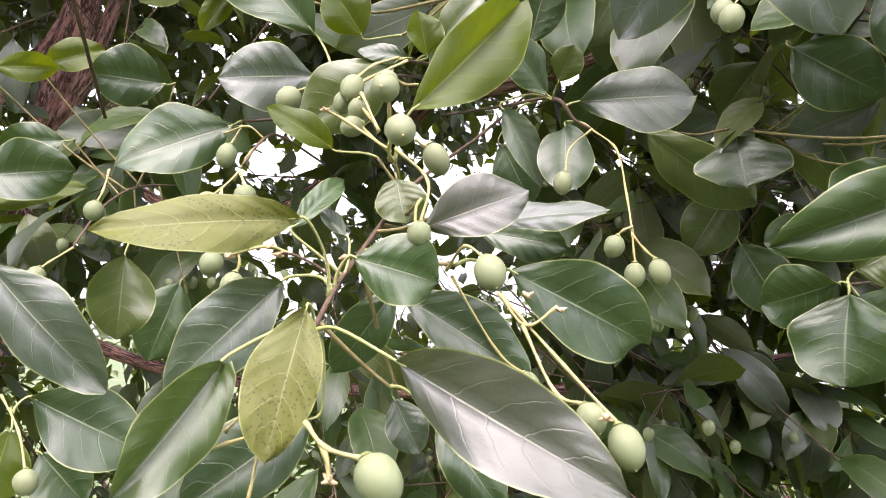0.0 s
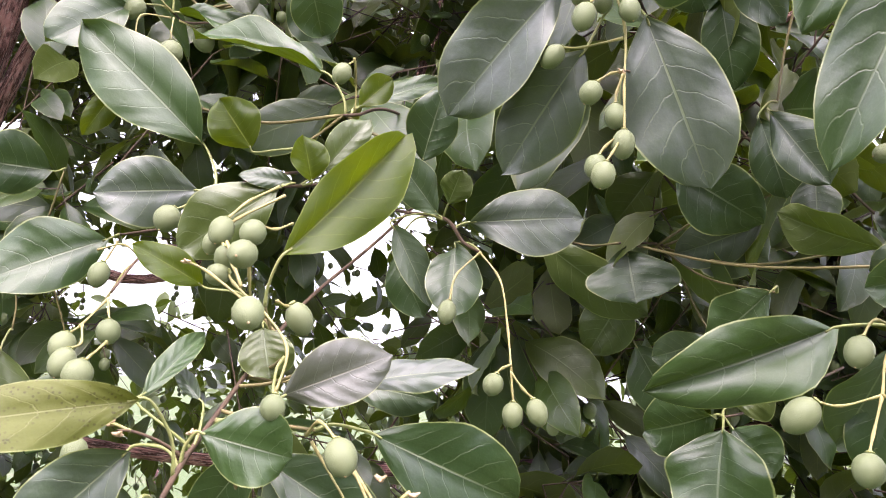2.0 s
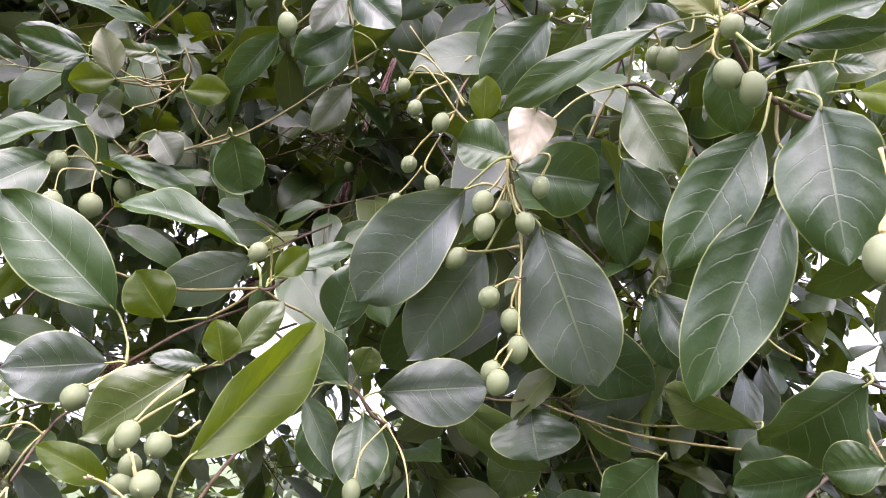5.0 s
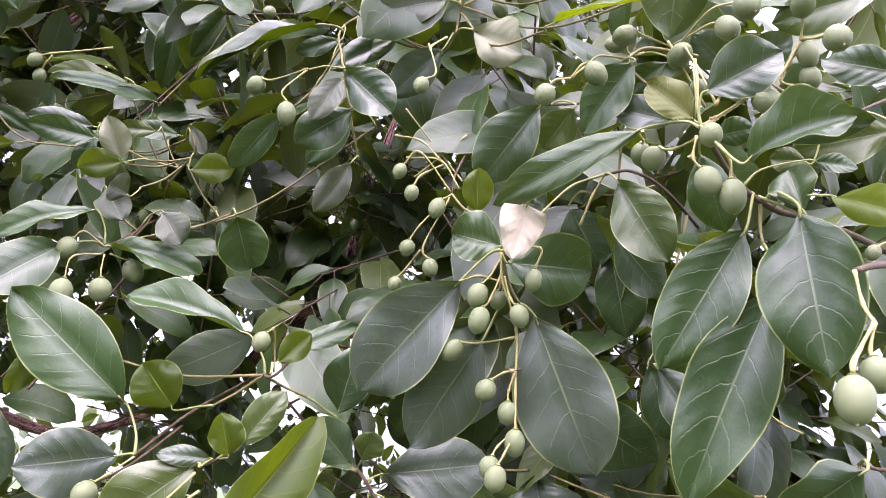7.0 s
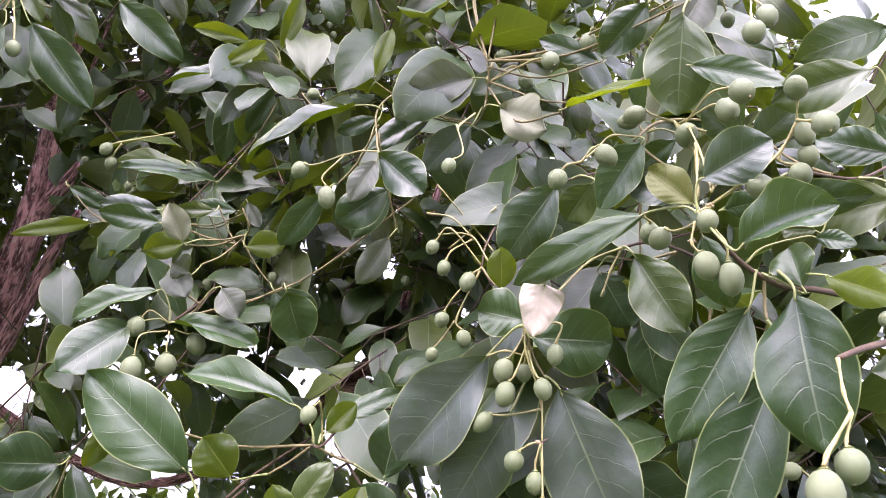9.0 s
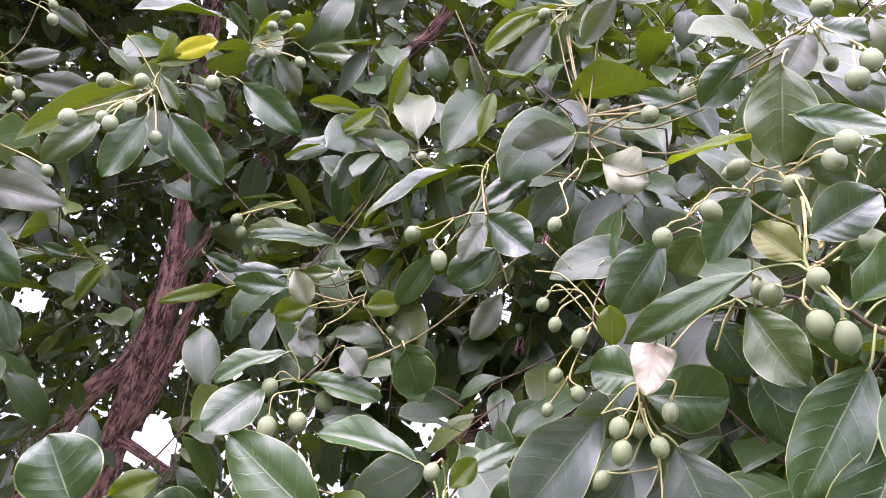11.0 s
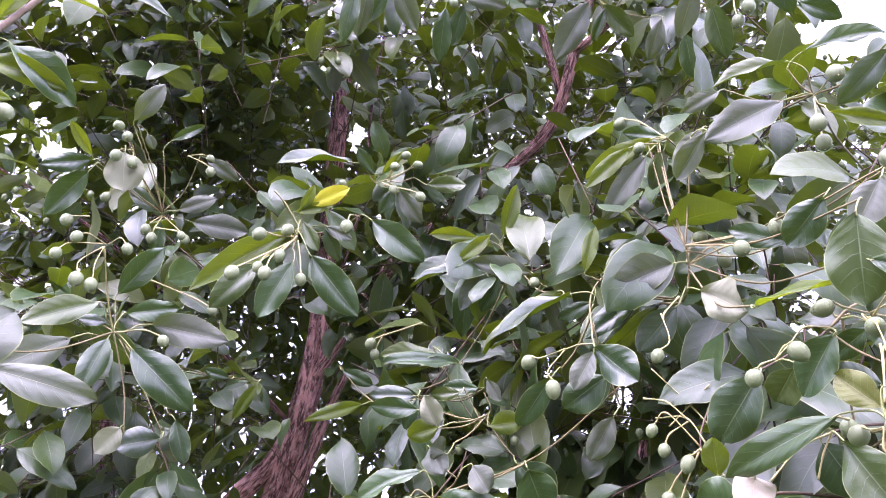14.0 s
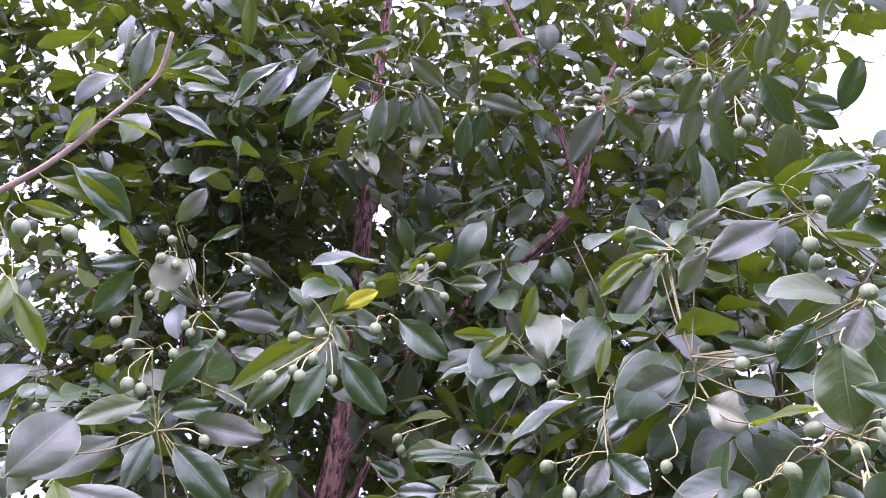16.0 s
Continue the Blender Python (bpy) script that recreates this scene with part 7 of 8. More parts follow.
leaf(shoot_twig, (-0.033, 0.592, 1.930), (-0.056, 0.575, 1.922), (-0.089, 0.549, 1.880), 0.040, -31, 0.30, 0.37, "green", 0.60)
stalk(shoot_twig, (-0.033, 0.592, 1.930), (-0.044, 0.580, 1.936), (-0.050, 0.578, 1.929))
drupe(shoot_twig, (-0.052, 0.577, 1.922), 0.0133, (-0.30, -0.11, -0.95), 1)
stalk(shoot_twig, (-0.031, 0.584, 1.922), (-0.044, 0.569, 1.914), (-0.045, 0.567, 1.898))
drupe(shoot_twig, (-0.045, 0.566, 1.888), 0.0151, (-0.02, -0.07, -1.00), 2)
stalk(shoot_twig, (-0.029, 0.584, 1.922), (-0.028, 0.581, 1.911), (-0.027, 0.581, 1.904))
drupe(shoot_twig, (-0.026, 0.581, 1.896), 0.0154, (0.08, 0.00, -1.00), 0)
stalk(shoot_twig, (-0.029, 0.595, 1.926), (-0.021, 0.597, 1.924), (-0.017, 0.600, 1.924))
drupe(shoot_twig, (-0.013, 0.602, 1.917), 0.0144, (0.46, 0.28, -0.84), 1)

shoot_twig = twig([(-0.089, 0.989, 2.067), (-0.052, 0.789, 2.044), (-0.003, 0.637, 2.014), (0.015, 0.597, 2.013), (0.009, 0.589, 2.028)], 0.0010, 0.0006)
spur((0.009, 0.610, 2.013), (-0.011, 0.606, 2.001), (-0.031, 0.592, 1.994))
leaf(shoot_twig, (-0.031, 0.592, 1.994), (-0.031, 0.581, 1.993), (-0.040, 0.562, 2.017), 0.028, -15, 0.20, 0.71, "pale", 0.50, label="pale folded leaf standing upright")
spur((0.009, 0.610, 2.013), (-0.004, 0.605, 2.006), (-0.017, 0.596, 2.001))
leaf(shoot_twig, (-0.017, 0.596, 2.001), (-0.033, 0.591, 1.995), (-0.061, 0.585, 1.985), 0.025, -43, 0.30, 0.48, "young", 0.60)
leaf(shoot_twig, (0.013, 0.601, 2.013), (0.013, 0.602, 2.000), (0.044, 0.606, 2.006), 0.026, 44, 0.30, 0.48, "young", 0.60)
spur((0.003, 0.623, 2.014), (0.017, 0.635, 1.994), (0.031, 0.636, 1.979))
leaf(shoot_twig, (0.031, 0.636, 1.979), (0.037, 0.619, 1.970), (0.069, 0.633, 1.941), 0.042, 35, 0.30, 0.37, "green", 0.80)
spur((-0.003, 0.637, 2.014), (-0.032, 0.630, 2.017), (-0.060, 0.615, 2.025))
leaf(shoot_twig, (-0.060, 0.615, 2.025), (-0.057, 0.598, 2.014), (-0.100, 0.580, 2.013), 0.023, -43, 0.30, 0.50, "green", 0.60)
spur((-0.007, 0.650, 2.017), (-0.016, 0.648, 2.031), (-0.025, 0.638, 2.049))
leaf(shoot_twig, (-0.025, 0.638, 2.049), (-0.026, 0.630, 2.041), (-0.055, 0.623, 2.037), 0.016, -46, 0.30, 0.50, "green", 0.60)
spur((0.000, 0.630, 2.014), (-0.012, 0.627, 1.999), (-0.025, 0.618, 1.987))
leaf(shoot_twig, (-0.025, 0.618, 1.987), (-0.028, 0.601, 1.974), (-0.040, 0.595, 1.979), 0.027, -45, 0.30, 0.48, "sky_sheen", 0.90)
spur((-0.029, 0.719, 2.030), (-0.049, 0.702, 2.061), (-0.070, 0.663, 2.103))
leaf(shoot_twig, (-0.070, 0.663, 2.103), (-0.056, 0.655, 2.088), (-0.119, 0.633, 2.084), 0.028, -5, 0.30, 0.70, "edged", 0.50)
stalk(shoot_twig, (-0.090, 0.676, 2.138), (-0.134, 0.668, 2.120), (-0.143, 0.667, 2.116))
drupe(shoot_twig, (-0.147, 0.667, 2.111), 0.0114, (-0.55, -0.04, -0.83), 1)
stalk(shoot_twig, (-0.134, 0.668, 2.118), (-0.139, 0.670, 2.111), (-0.142, 0.673, 2.106))
drupe(shoot_twig, (-0.143, 0.674, 2.100), 0.0108, (-0.20, 0.20, -0.96), 1)

shoot_twig = twig([(-0.103, 0.996, 2.158), (-0.054, 0.779, 2.029), (-0.027, 0.644, 1.959), (-0.028, 0.606, 1.938)], 0.0010, 0.0006)
spur((-0.028, 0.613, 1.942), (0.012, 0.603, 1.949), (0.052, 0.580, 1.961))
leaf(shoot_twig, (0.052, 0.580, 1.961), (0.058, 0.561, 1.953), (0.068, 0.590, 1.924), 0.038, 23, 0.30, 0.37, "green", 0.70)
spur((-0.028, 0.613, 1.942), (-0.021, 0.612, 1.947), (-0.014, 0.606, 1.955))
leaf(shoot_twig, (-0.014, 0.606, 1.955), (0.000, 0.598, 1.962), (0.017, 0.597, 1.939), 0.031, 15, 0.30, 0.60, "sky_sheen", 0.90)
spur((-0.027, 0.646, 1.960), (-0.041, 0.641, 1.969), (-0.055, 0.630, 1.981))
leaf(shoot_twig, (-0.055, 0.630, 1.981), (-0.047, 0.611, 1.981), (-0.028, 0.602, 1.954), 0.030, 9, 0.30, 0.60, "sky_sheen", 0.90)
spur((-0.028, 0.606, 1.938), (0.059, 0.605, 1.974), (0.147, 0.558, 2.033))
leaf(shoot_twig, (0.147, 0.558, 2.033), (0.128, 0.560, 2.044), (0.100, 0.573, 2.003), 0.026, -37, 0.30, 0.50, "green", 0.70)
stalk(shoot_twig, (0.164, 0.497, 2.017), (0.191, 0.506, 1.991), (0.205, 0.501, 1.972))
stalk(shoot_twig, (0.206, 0.500, 2.005), (0.191, 0.506, 1.991), (0.175, 0.512, 1.976))

shoot_twig = twig([(0.185, 1.287, 2.917), (0.142, 0.997, 2.797), (0.118, 0.813, 2.701), (0.109, 0.686, 2.616)], 0.0012, 0.0008)
leaf(shoot_twig, (0.109, 0.686, 2.616), (0.101, 0.680, 2.607), (0.051, 0.709, 2.535), 0.043, -43, 0.30, 0.48, "sky_sheen", 0.50)
leaf(shoot_twig, (0.109, 0.686, 2.616), (0.102, 0.657, 2.630), (0.085, 0.620, 2.650), 0.023, -84, 0.30, 0.37, "sky_sheen", 0.80)
leaf(shoot_twig, (0.109, 0.686, 2.616), (0.132, 0.664, 2.611), (0.189, 0.659, 2.576), 0.031, 50, 0.30, 0.48, "sky_sheen", 0.50)
leaf(shoot_twig, (0.109, 0.688, 2.617), (0.118, 0.693, 2.610), (0.156, 0.726, 2.575), 0.031, 61, 0.30, 0.50, "green", 0.50)
spur((0.110, 0.695, 2.622), (0.144, 0.704, 2.600), (0.178, 0.702, 2.583))
leaf(shoot_twig, (0.178, 0.702, 2.583), (0.193, 0.693, 2.569), (0.173, 0.726, 2.530), 0.027, -46, 0.30, 0.48, "sky_sheen", 0.50)
leaf(shoot_twig, (0.109, 0.686, 2.616), (0.120, 0.696, 2.606), (0.099, 0.723, 2.573), 0.019, -55, 0.30, 0.68, "edged", 0.50)
stalk(shoot_twig, (0.110, 0.678, 2.609), (0.104, 0.662, 2.608), (0.101, 0.658, 2.610))
drupe(shoot_twig, (0.097, 0.653, 2.605), 0.0139, (-0.44, -0.57, -0.69), 1)
stalk(shoot_twig, (0.111, 0.677, 2.610), (0.113, 0.660, 2.611), (0.113, 0.654, 2.616))
drupe(shoot_twig, (0.114, 0.648, 2.612), 0.0123, (0.07, -0.86, -0.51), 1)
stalk(shoot_twig, (0.108, 0.677, 2.610), (0.084, 0.658, 2.610), (0.075, 0.652, 2.609))
drupe(shoot_twig, (0.071, 0.650, 2.604), 0.0123, (-0.57, -0.35, -0.74), 1)
stalk(shoot_twig, (0.112, 0.678, 2.610), (0.136, 0.655, 2.601), (0.151, 0.648, 2.597))
drupe(shoot_twig, (0.156, 0.645, 2.590), 0.0159, (0.56, -0.28, -0.78), 1)
stalk(shoot_twig, (0.114, 0.678, 2.610), (0.148, 0.655, 2.602), (0.166, 0.647, 2.596))
drupe(shoot_twig, (0.171, 0.645, 2.590), 0.0136, (0.58, -0.25, -0.77), 1)
stalk(shoot_twig, (0.114, 0.677, 2.611), (0.145, 0.655, 2.619), (0.162, 0.647, 2.623))
drupe(shoot_twig, (0.167, 0.645, 2.619), 0.0123, (0.76, -0.34, -0.55), 1)
stalk(shoot_twig, (0.112, 0.677, 2.611), (0.123, 0.649, 2.623), (0.129, 0.638, 2.632))
drupe(shoot_twig, (0.132, 0.632, 2.629), 0.0123, (0.44, -0.82, -0.36), 1)
stalk(shoot_twig, (0.107, 0.685, 2.616), (0.073, 0.675, 2.613), (0.056, 0.670, 2.614))
drupe(shoot_twig, (0.051, 0.669, 2.610), 0.0110, (-0.75, -0.21, -0.63), 1)

shoot_twig = twig([(0.343, 1.064, 2.864), (0.295, 0.801, 2.712), (0.261, 0.637, 2.597), (0.243, 0.557, 2.536)], 0.0012, 0.0008)
spur((0.243, 0.557, 2.536), (0.256, 0.560, 2.534), (0.269, 0.557, 2.534))
leaf(shoot_twig, (0.269, 0.557, 2.534), (0.291, 0.557, 2.532), (0.254, 0.588, 2.504), 0.028, -67, 0.30, 0.43, "sky_sheen", 0.70)
leaf(shoot_twig, (0.243, 0.559, 2.537), (0.257, 0.573, 2.519), (0.245, 0.604, 2.486), 0.023, -38, 0.30, 0.48, "sky_sheen", 0.60)
spur((0.243, 0.558, 2.537), (0.239, 0.566, 2.529), (0.235, 0.571, 2.522))
leaf(shoot_twig, (0.235, 0.571, 2.522), (0.230, 0.585, 2.508), (0.209, 0.623, 2.466), 0.030, -46, 0.30, 0.48, "sky_sheen", 0.50)
leaf(shoot_twig, (0.243, 0.557, 2.536), (0.239, 0.562, 2.532), (0.208, 0.594, 2.499), 0.028, -62, 0.30, 0.50, "green", 0.50)
spur((0.246, 0.570, 2.546), (0.275, 0.558, 2.557), (0.304, 0.528, 2.576))
leaf(shoot_twig, (0.304, 0.528, 2.576), (0.312, 0.528, 2.556), (0.303, 0.562, 2.525), 0.023, -35, 0.30, 0.54, "sky_sheen", 0.60)
spur((0.245, 0.567, 2.543), (0.287, 0.543, 2.565), (0.328, 0.504, 2.594))
leaf(shoot_twig, (0.328, 0.504, 2.594), (0.334, 0.505, 2.573), (0.320, 0.543, 2.541), 0.026, -49, 0.30, 0.48, "sky_sheen", 0.60)
spur((0.265, 0.657, 2.611), (0.246, 0.690, 2.579), (0.226, 0.704, 2.556))
leaf(shoot_twig, (0.226, 0.704, 2.556), (0.221, 0.693, 2.538), (0.228, 0.729, 2.493), 0.029, 19, 0.30, 0.50, "green", 0.60)
spur((0.265, 0.657, 2.611), (0.262, 0.671, 2.595), (0.259, 0.680, 2.581))
leaf(shoot_twig, (0.259, 0.680, 2.581), (0.253, 0.670, 2.563), (0.270, 0.716, 2.507), 0.037, 35, 0.30, 0.50, "green", 0.50)
spur((0.255, 0.609, 2.576), (0.283, 0.613, 2.568), (0.312, 0.604, 2.566))
leaf(shoot_twig, (0.312, 0.604, 2.566), (0.308, 0.601, 2.556), (0.340, 0.645, 2.502), 0.038, 56, 0.30, 0.50, "green", 0.50)
spur((0.267, 0.666, 2.617), (0.334, 0.687, 2.577), (0.401, 0.688, 2.546))
leaf(shoot_twig, (0.401, 0.688, 2.546), (0.404, 0.669, 2.536), (0.427, 0.621, 2.581), 0.035, 43, 0.30, 0.50, "green", 0.50)
spur((0.267, 0.666, 2.618), (0.335, 0.694, 2.572), (0.402, 0.687, 2.542))
leaf(shoot_twig, (0.402, 0.687, 2.542), (0.408, 0.666, 2.539), (0.361, 0.660, 2.558), 0.026, -61, 0.30, 0.50, "green", 0.50)
spur((0.267, 0.665, 2.616), (0.308, 0.683, 2.585), (0.349, 0.687, 2.560))
leaf(shoot_twig, (0.349, 0.687, 2.560), (0.353, 0.672, 2.546), (0.401, 0.683, 2.521), 0.028, 59, 0.30, 0.50, "green", 0.50)
spur((0.261, 0.635, 2.595), (0.283, 0.625, 2.608), (0.306, 0.600, 2.628))
leaf(shoot_twig, (0.306, 0.600, 2.628), (0.292, 0.599, 2.630), (0.246, 0.573, 2.657), 0.030, -76, 0.30, 0.50, "green", 0.50)
stalk(shoot_twig, (0.242, 0.556, 2.537), (0.221, 0.548, 2.546), (0.209, 0.549, 2.550))
drupe(shoot_twig, (0.202, 0.550, 2.545), 0.0151, (-0.81, 0.08, -0.58), 1)
stalk(shoot_twig, (0.242, 0.558, 2.535), (0.223, 0.558, 2.536), (0.213, 0.563, 2.536))
drupe(shoot_twig, (0.208, 0.565, 2.530), 0.0138, (-0.62, 0.29, -0.73), 1)
stalk(shoot_twig, (0.242, 0.558, 2.535), (0.217, 0.566, 2.546), (0.201, 0.575, 2.549))
drupe(shoot_twig, (0.196, 0.578, 2.545), 0.0112, (-0.71, 0.40, -0.58), 1)
stalk(shoot_twig, (0.244, 0.558, 2.536), (0.243, 0.553, 2.523), (0.242, 0.553, 2.519))
drupe(shoot_twig, (0.241, 0.553, 2.512), 0.0121, (-0.11, 0.00, -0.99), 1)
stalk(shoot_twig, (0.244, 0.557, 2.537), (0.244, 0.547, 2.546), (0.244, 0.546, 2.554))
drupe(shoot_twig, (0.242, 0.539, 2.554), 0.0124, (-0.24, -0.97, 0.04), 1)
stalk(shoot_twig, (0.280, 0.656, 2.575), (0.284, 0.623, 2.521), (0.286, 0.607, 2.491))
drupe(shoot_twig, (0.286, 0.604, 2.482), 0.0165, (0.03, -0.27, -0.96), 1)
stalk(shoot_twig, (0.280, 0.658, 2.573), (0.275, 0.631, 2.513), (0.275, 0.616, 2.480))
drupe(shoot_twig, (0.275, 0.614, 2.472), 0.0151, (0.00, -0.23, -0.97), 1)

shoot_twig = twig([(-0.299, 1.186, 3.087), (-0.250, 0.850, 2.855), (-0.210, 0.635, 2.670), (-0.238, 0.601, 2.658), (-0.282, 0.567, 2.664), (-0.309, 0.540, 2.670)], 0.0015, 0.0010)
spur((-0.300, 0.549, 2.668), (-0.295, 0.542, 2.661), (-0.290, 0.532, 2.655))
leaf(shoot_twig, (-0.290, 0.532, 2.655), (-0.288, 0.511, 2.649), (-0.315, 0.521, 2.611), 0.024, -71, 0.30, 0.48, "sky_sheen", 0.80)
leaf(shoot_twig, (-0.267, 0.579, 2.662), (-0.266, 0.550, 2.673), (-0.195, 0.556, 2.689), 0.029, 72, 0.30, 0.68, "edged", 0.60)
leaf(shoot_twig, (-0.282, 0.567, 2.664), (-0.285, 0.560, 2.640), (-0.338, 0.551, 2.536), 0.042, -55, 0.35, 0.68, "edged", 0.50)
spur((-0.309, 0.540, 2.670), (-0.309, 0.533, 2.648), (-0.309, 0.515, 2.631))
leaf(shoot_twig, (-0.309, 0.515, 2.631), (-0.311, 0.504, 2.612), (-0.351, 0.498, 2.530), 0.037, -56, 0.35, 0.68, "edged", 0.50)
spur((-0.309, 0.540, 2.670), (-0.313, 0.525, 2.643), (-0.316, 0.502, 2.620))
leaf(shoot_twig, (-0.316, 0.502, 2.620), (-0.322, 0.488, 2.604), (-0.380, 0.481, 2.522), 0.040, -20, 0.35, 0.80, "edged", 0.50)
leaf(shoot_twig, (-0.228, 0.613, 2.662), (-0.225, 0.622, 2.646), (-0.250, 0.654, 2.570), 0.034, -49, 0.30, 0.68, "edged", 0.50)
spur((-0.240, 0.599, 2.658), (-0.246, 0.610, 2.647), (-0.252, 0.615, 2.638))
leaf(shoot_twig, (-0.252, 0.615, 2.638), (-0.260, 0.627, 2.622), (-0.297, 0.622, 2.605), 0.021, -69, 0.30, 0.48, "sky_sheen", 0.60)
leaf(shoot_twig, (-0.217, 0.626, 2.667), (-0.208, 0.628, 2.649), (-0.236, 0.669, 2.593), 0.034, -63, 0.30, 0.48, "sky_sheen", 0.50)
spur((-0.215, 0.659, 2.691), (-0.200, 0.656, 2.680), (-0.185, 0.647, 2.671))
leaf(shoot_twig, (-0.185, 0.647, 2.671), (-0.171, 0.638, 2.657), (-0.152, 0.692, 2.611), 0.037, 37, 0.30, 0.48, "sky_sheen", 0.50)
spur((-0.210, 0.636, 2.671), (-0.199, 0.628, 2.676), (-0.188, 0.612, 2.684))
leaf(shoot_twig, (-0.188, 0.612, 2.684), (-0.178, 0.594, 2.693), (-0.135, 0.642, 2.668), 0.035, 72, 0.30, 0.48, "sky_sheen", 0.50)
spur((-0.309, 0.540, 2.670), (-0.316, 0.484, 2.651), (-0.322, 0.410, 2.641))
leaf(shoot_twig, (-0.322, 0.410, 2.641), (-0.326, 0.390, 2.632), (-0.345, 0.436, 2.586), 0.027, -77, 0.30, 0.68, "edged", 0.50)
spur((-0.290, 0.559, 2.666), (-0.293, 0.552, 2.671), (-0.296, 0.539, 2.679))
leaf(shoot_twig, (-0.296, 0.539, 2.679), (-0.303, 0.521, 2.689), (-0.347, 0.489, 2.658), 0.025, -87, 0.30, 0.68, "edged", 0.50)
leaf(shoot_twig, (-0.210, 0.635, 2.670), (-0.186, 0.643, 2.646), (-0.216, 0.660, 2.613), 0.024, -71, 0.30, 0.50, "green", 0.60)
stalk(shoot_twig, (-0.192, 0.617, 2.695), (-0.161, 0.589, 2.715), (-0.139, 0.575, 2.730))
drupe(shoot_twig, (-0.134, 0.572, 2.728), 0.0116, (0.81, -0.51, -0.30), 1)
stalk(shoot_twig, (-0.198, 0.621, 2.689), (-0.183, 0.595, 2.701), (-0.170, 0.582, 2.713))
drupe(shoot_twig, (-0.166, 0.578, 2.711), 0.0116, (0.68, -0.68, -0.29), 1)
stalk(shoot_twig, (-0.207, 0.624, 2.681), (-0.197, 0.590, 2.699), (-0.191, 0.569, 2.714))
drupe(shoot_twig, (-0.189, 0.563, 2.713), 0.0107, (0.28, -0.93, -0.24), 1)

shoot_twig = twig([(-0.428, 1.323, 3.031), (-0.400, 1.047, 2.881), (-0.348, 0.838, 2.742), (-0.347, 0.793, 2.710)], 0.0010, 0.0007)
leaf(shoot_twig, (-0.347, 0.794, 2.710), (-0.349, 0.807, 2.695), (-0.357, 0.842, 2.649), 0.029, -42, 0.30, 0.37, "sky_sheen", 0.90)
stalk(shoot_twig, (-0.347, 0.795, 2.709), (-0.355, 0.773, 2.689), (-0.358, 0.768, 2.673))
drupe(shoot_twig, (-0.359, 0.767, 2.667), 0.0112, (-0.10, -0.16, -0.98), 1)
stalk(shoot_twig, (-0.347, 0.795, 2.709), (-0.348, 0.776, 2.680), (-0.349, 0.770, 2.661))
drupe(shoot_twig, (-0.349, 0.769, 2.655), 0.0111, (-0.02, -0.16, -0.99), 1)
stalk(shoot_twig, (-0.346, 0.796, 2.709), (-0.329, 0.779, 2.679), (-0.321, 0.774, 2.659))
drupe(shoot_twig, (-0.320, 0.773, 2.653), 0.0111, (0.20, -0.13, -0.97), 1)
stalk(shoot_twig, (-0.348, 0.796, 2.707), (-0.340, 0.783, 2.668), (-0.337, 0.778, 2.645))
drupe(shoot_twig, (-0.336, 0.777, 2.639), 0.0111, (0.08, -0.12, -0.99), 1)
spur((-0.347, 0.802, 2.717), (-0.361, 0.804, 2.710), (-0.376, 0.801, 2.706))
leaf(shoot_twig, (-0.376, 0.801, 2.706), (-0.377, 0.800, 2.684), (-0.414, 0.795, 2.663), 0.021, -74, 0.30, 0.48, "sky_sheen", 0.60)

shoot_twig = twig([(-0.099, 1.196, 2.989), (-0.108, 0.926, 2.830), (-0.106, 0.772, 2.725), (-0.115, 0.707, 2.686)], 0.0010, 0.0007)
leaf(shoot_twig, (-0.115, 0.707, 2.686), (-0.096, 0.705, 2.693), (-0.027, 0.731, 2.674), 0.038, 60, 0.30, 0.48, "sky_sheen", 0.50)
leaf(shoot_twig, (-0.115, 0.708, 2.686), (-0.093, 0.720, 2.680), (-0.117, 0.755, 2.634), 0.031, -58, 0.30, 0.50, "green", 0.70)
leaf(shoot_twig, (-0.115, 0.707, 2.686), (-0.123, 0.700, 2.689), (-0.147, 0.675, 2.704), 0.019, -69, 0.30, 0.48, "sky_sheen", 0.60)
leaf(shoot_twig, (-0.115, 0.707, 2.686), (-0.120, 0.715, 2.675), (-0.140, 0.766, 2.613), 0.034, -49, 0.30, 0.50, "green", 0.50)
stalk(shoot_twig, (-0.110, 0.698, 2.681), (-0.099, 0.685, 2.663), (-0.096, 0.682, 2.652))
drupe(shoot_twig, (-0.095, 0.681, 2.645), 0.0132, (0.13, -0.13, -0.98), 1)
stalk(shoot_twig, (-0.113, 0.705, 2.688), (-0.090, 0.677, 2.696), (-0.082, 0.664, 2.703))
drupe(shoot_twig, (-0.079, 0.659, 2.700), 0.0118, (0.47, -0.77, -0.44), 1)

shoot_twig = twig([(-0.739, 1.129, 2.450), (-0.597, 0.867, 2.378), (-0.526, 0.736, 2.338), (-0.505, 0.689, 2.327)], 0.0011, 0.0007)
leaf(shoot_twig, (-0.505, 0.690, 2.327), (-0.481, 0.692, 2.331), (-0.431, 0.704, 2.353), 0.028, 57, 0.30, 0.48, "sky_sheen", 0.60)
spur((-0.506, 0.691, 2.327), (-0.496, 0.699, 2.324), (-0.486, 0.701, 2.322))
leaf(shoot_twig, (-0.486, 0.701, 2.322), (-0.466, 0.710, 2.320), (-0.391, 0.741, 2.314), 0.041, 45, 0.30, 0.48, "sky_sheen", 0.60)
leaf(shoot_twig, (-0.505, 0.689, 2.327), (-0.512, 0.685, 2.325), (-0.537, 0.646, 2.350), 0.026, -41, 0.30, 0.50, "green", 0.70)
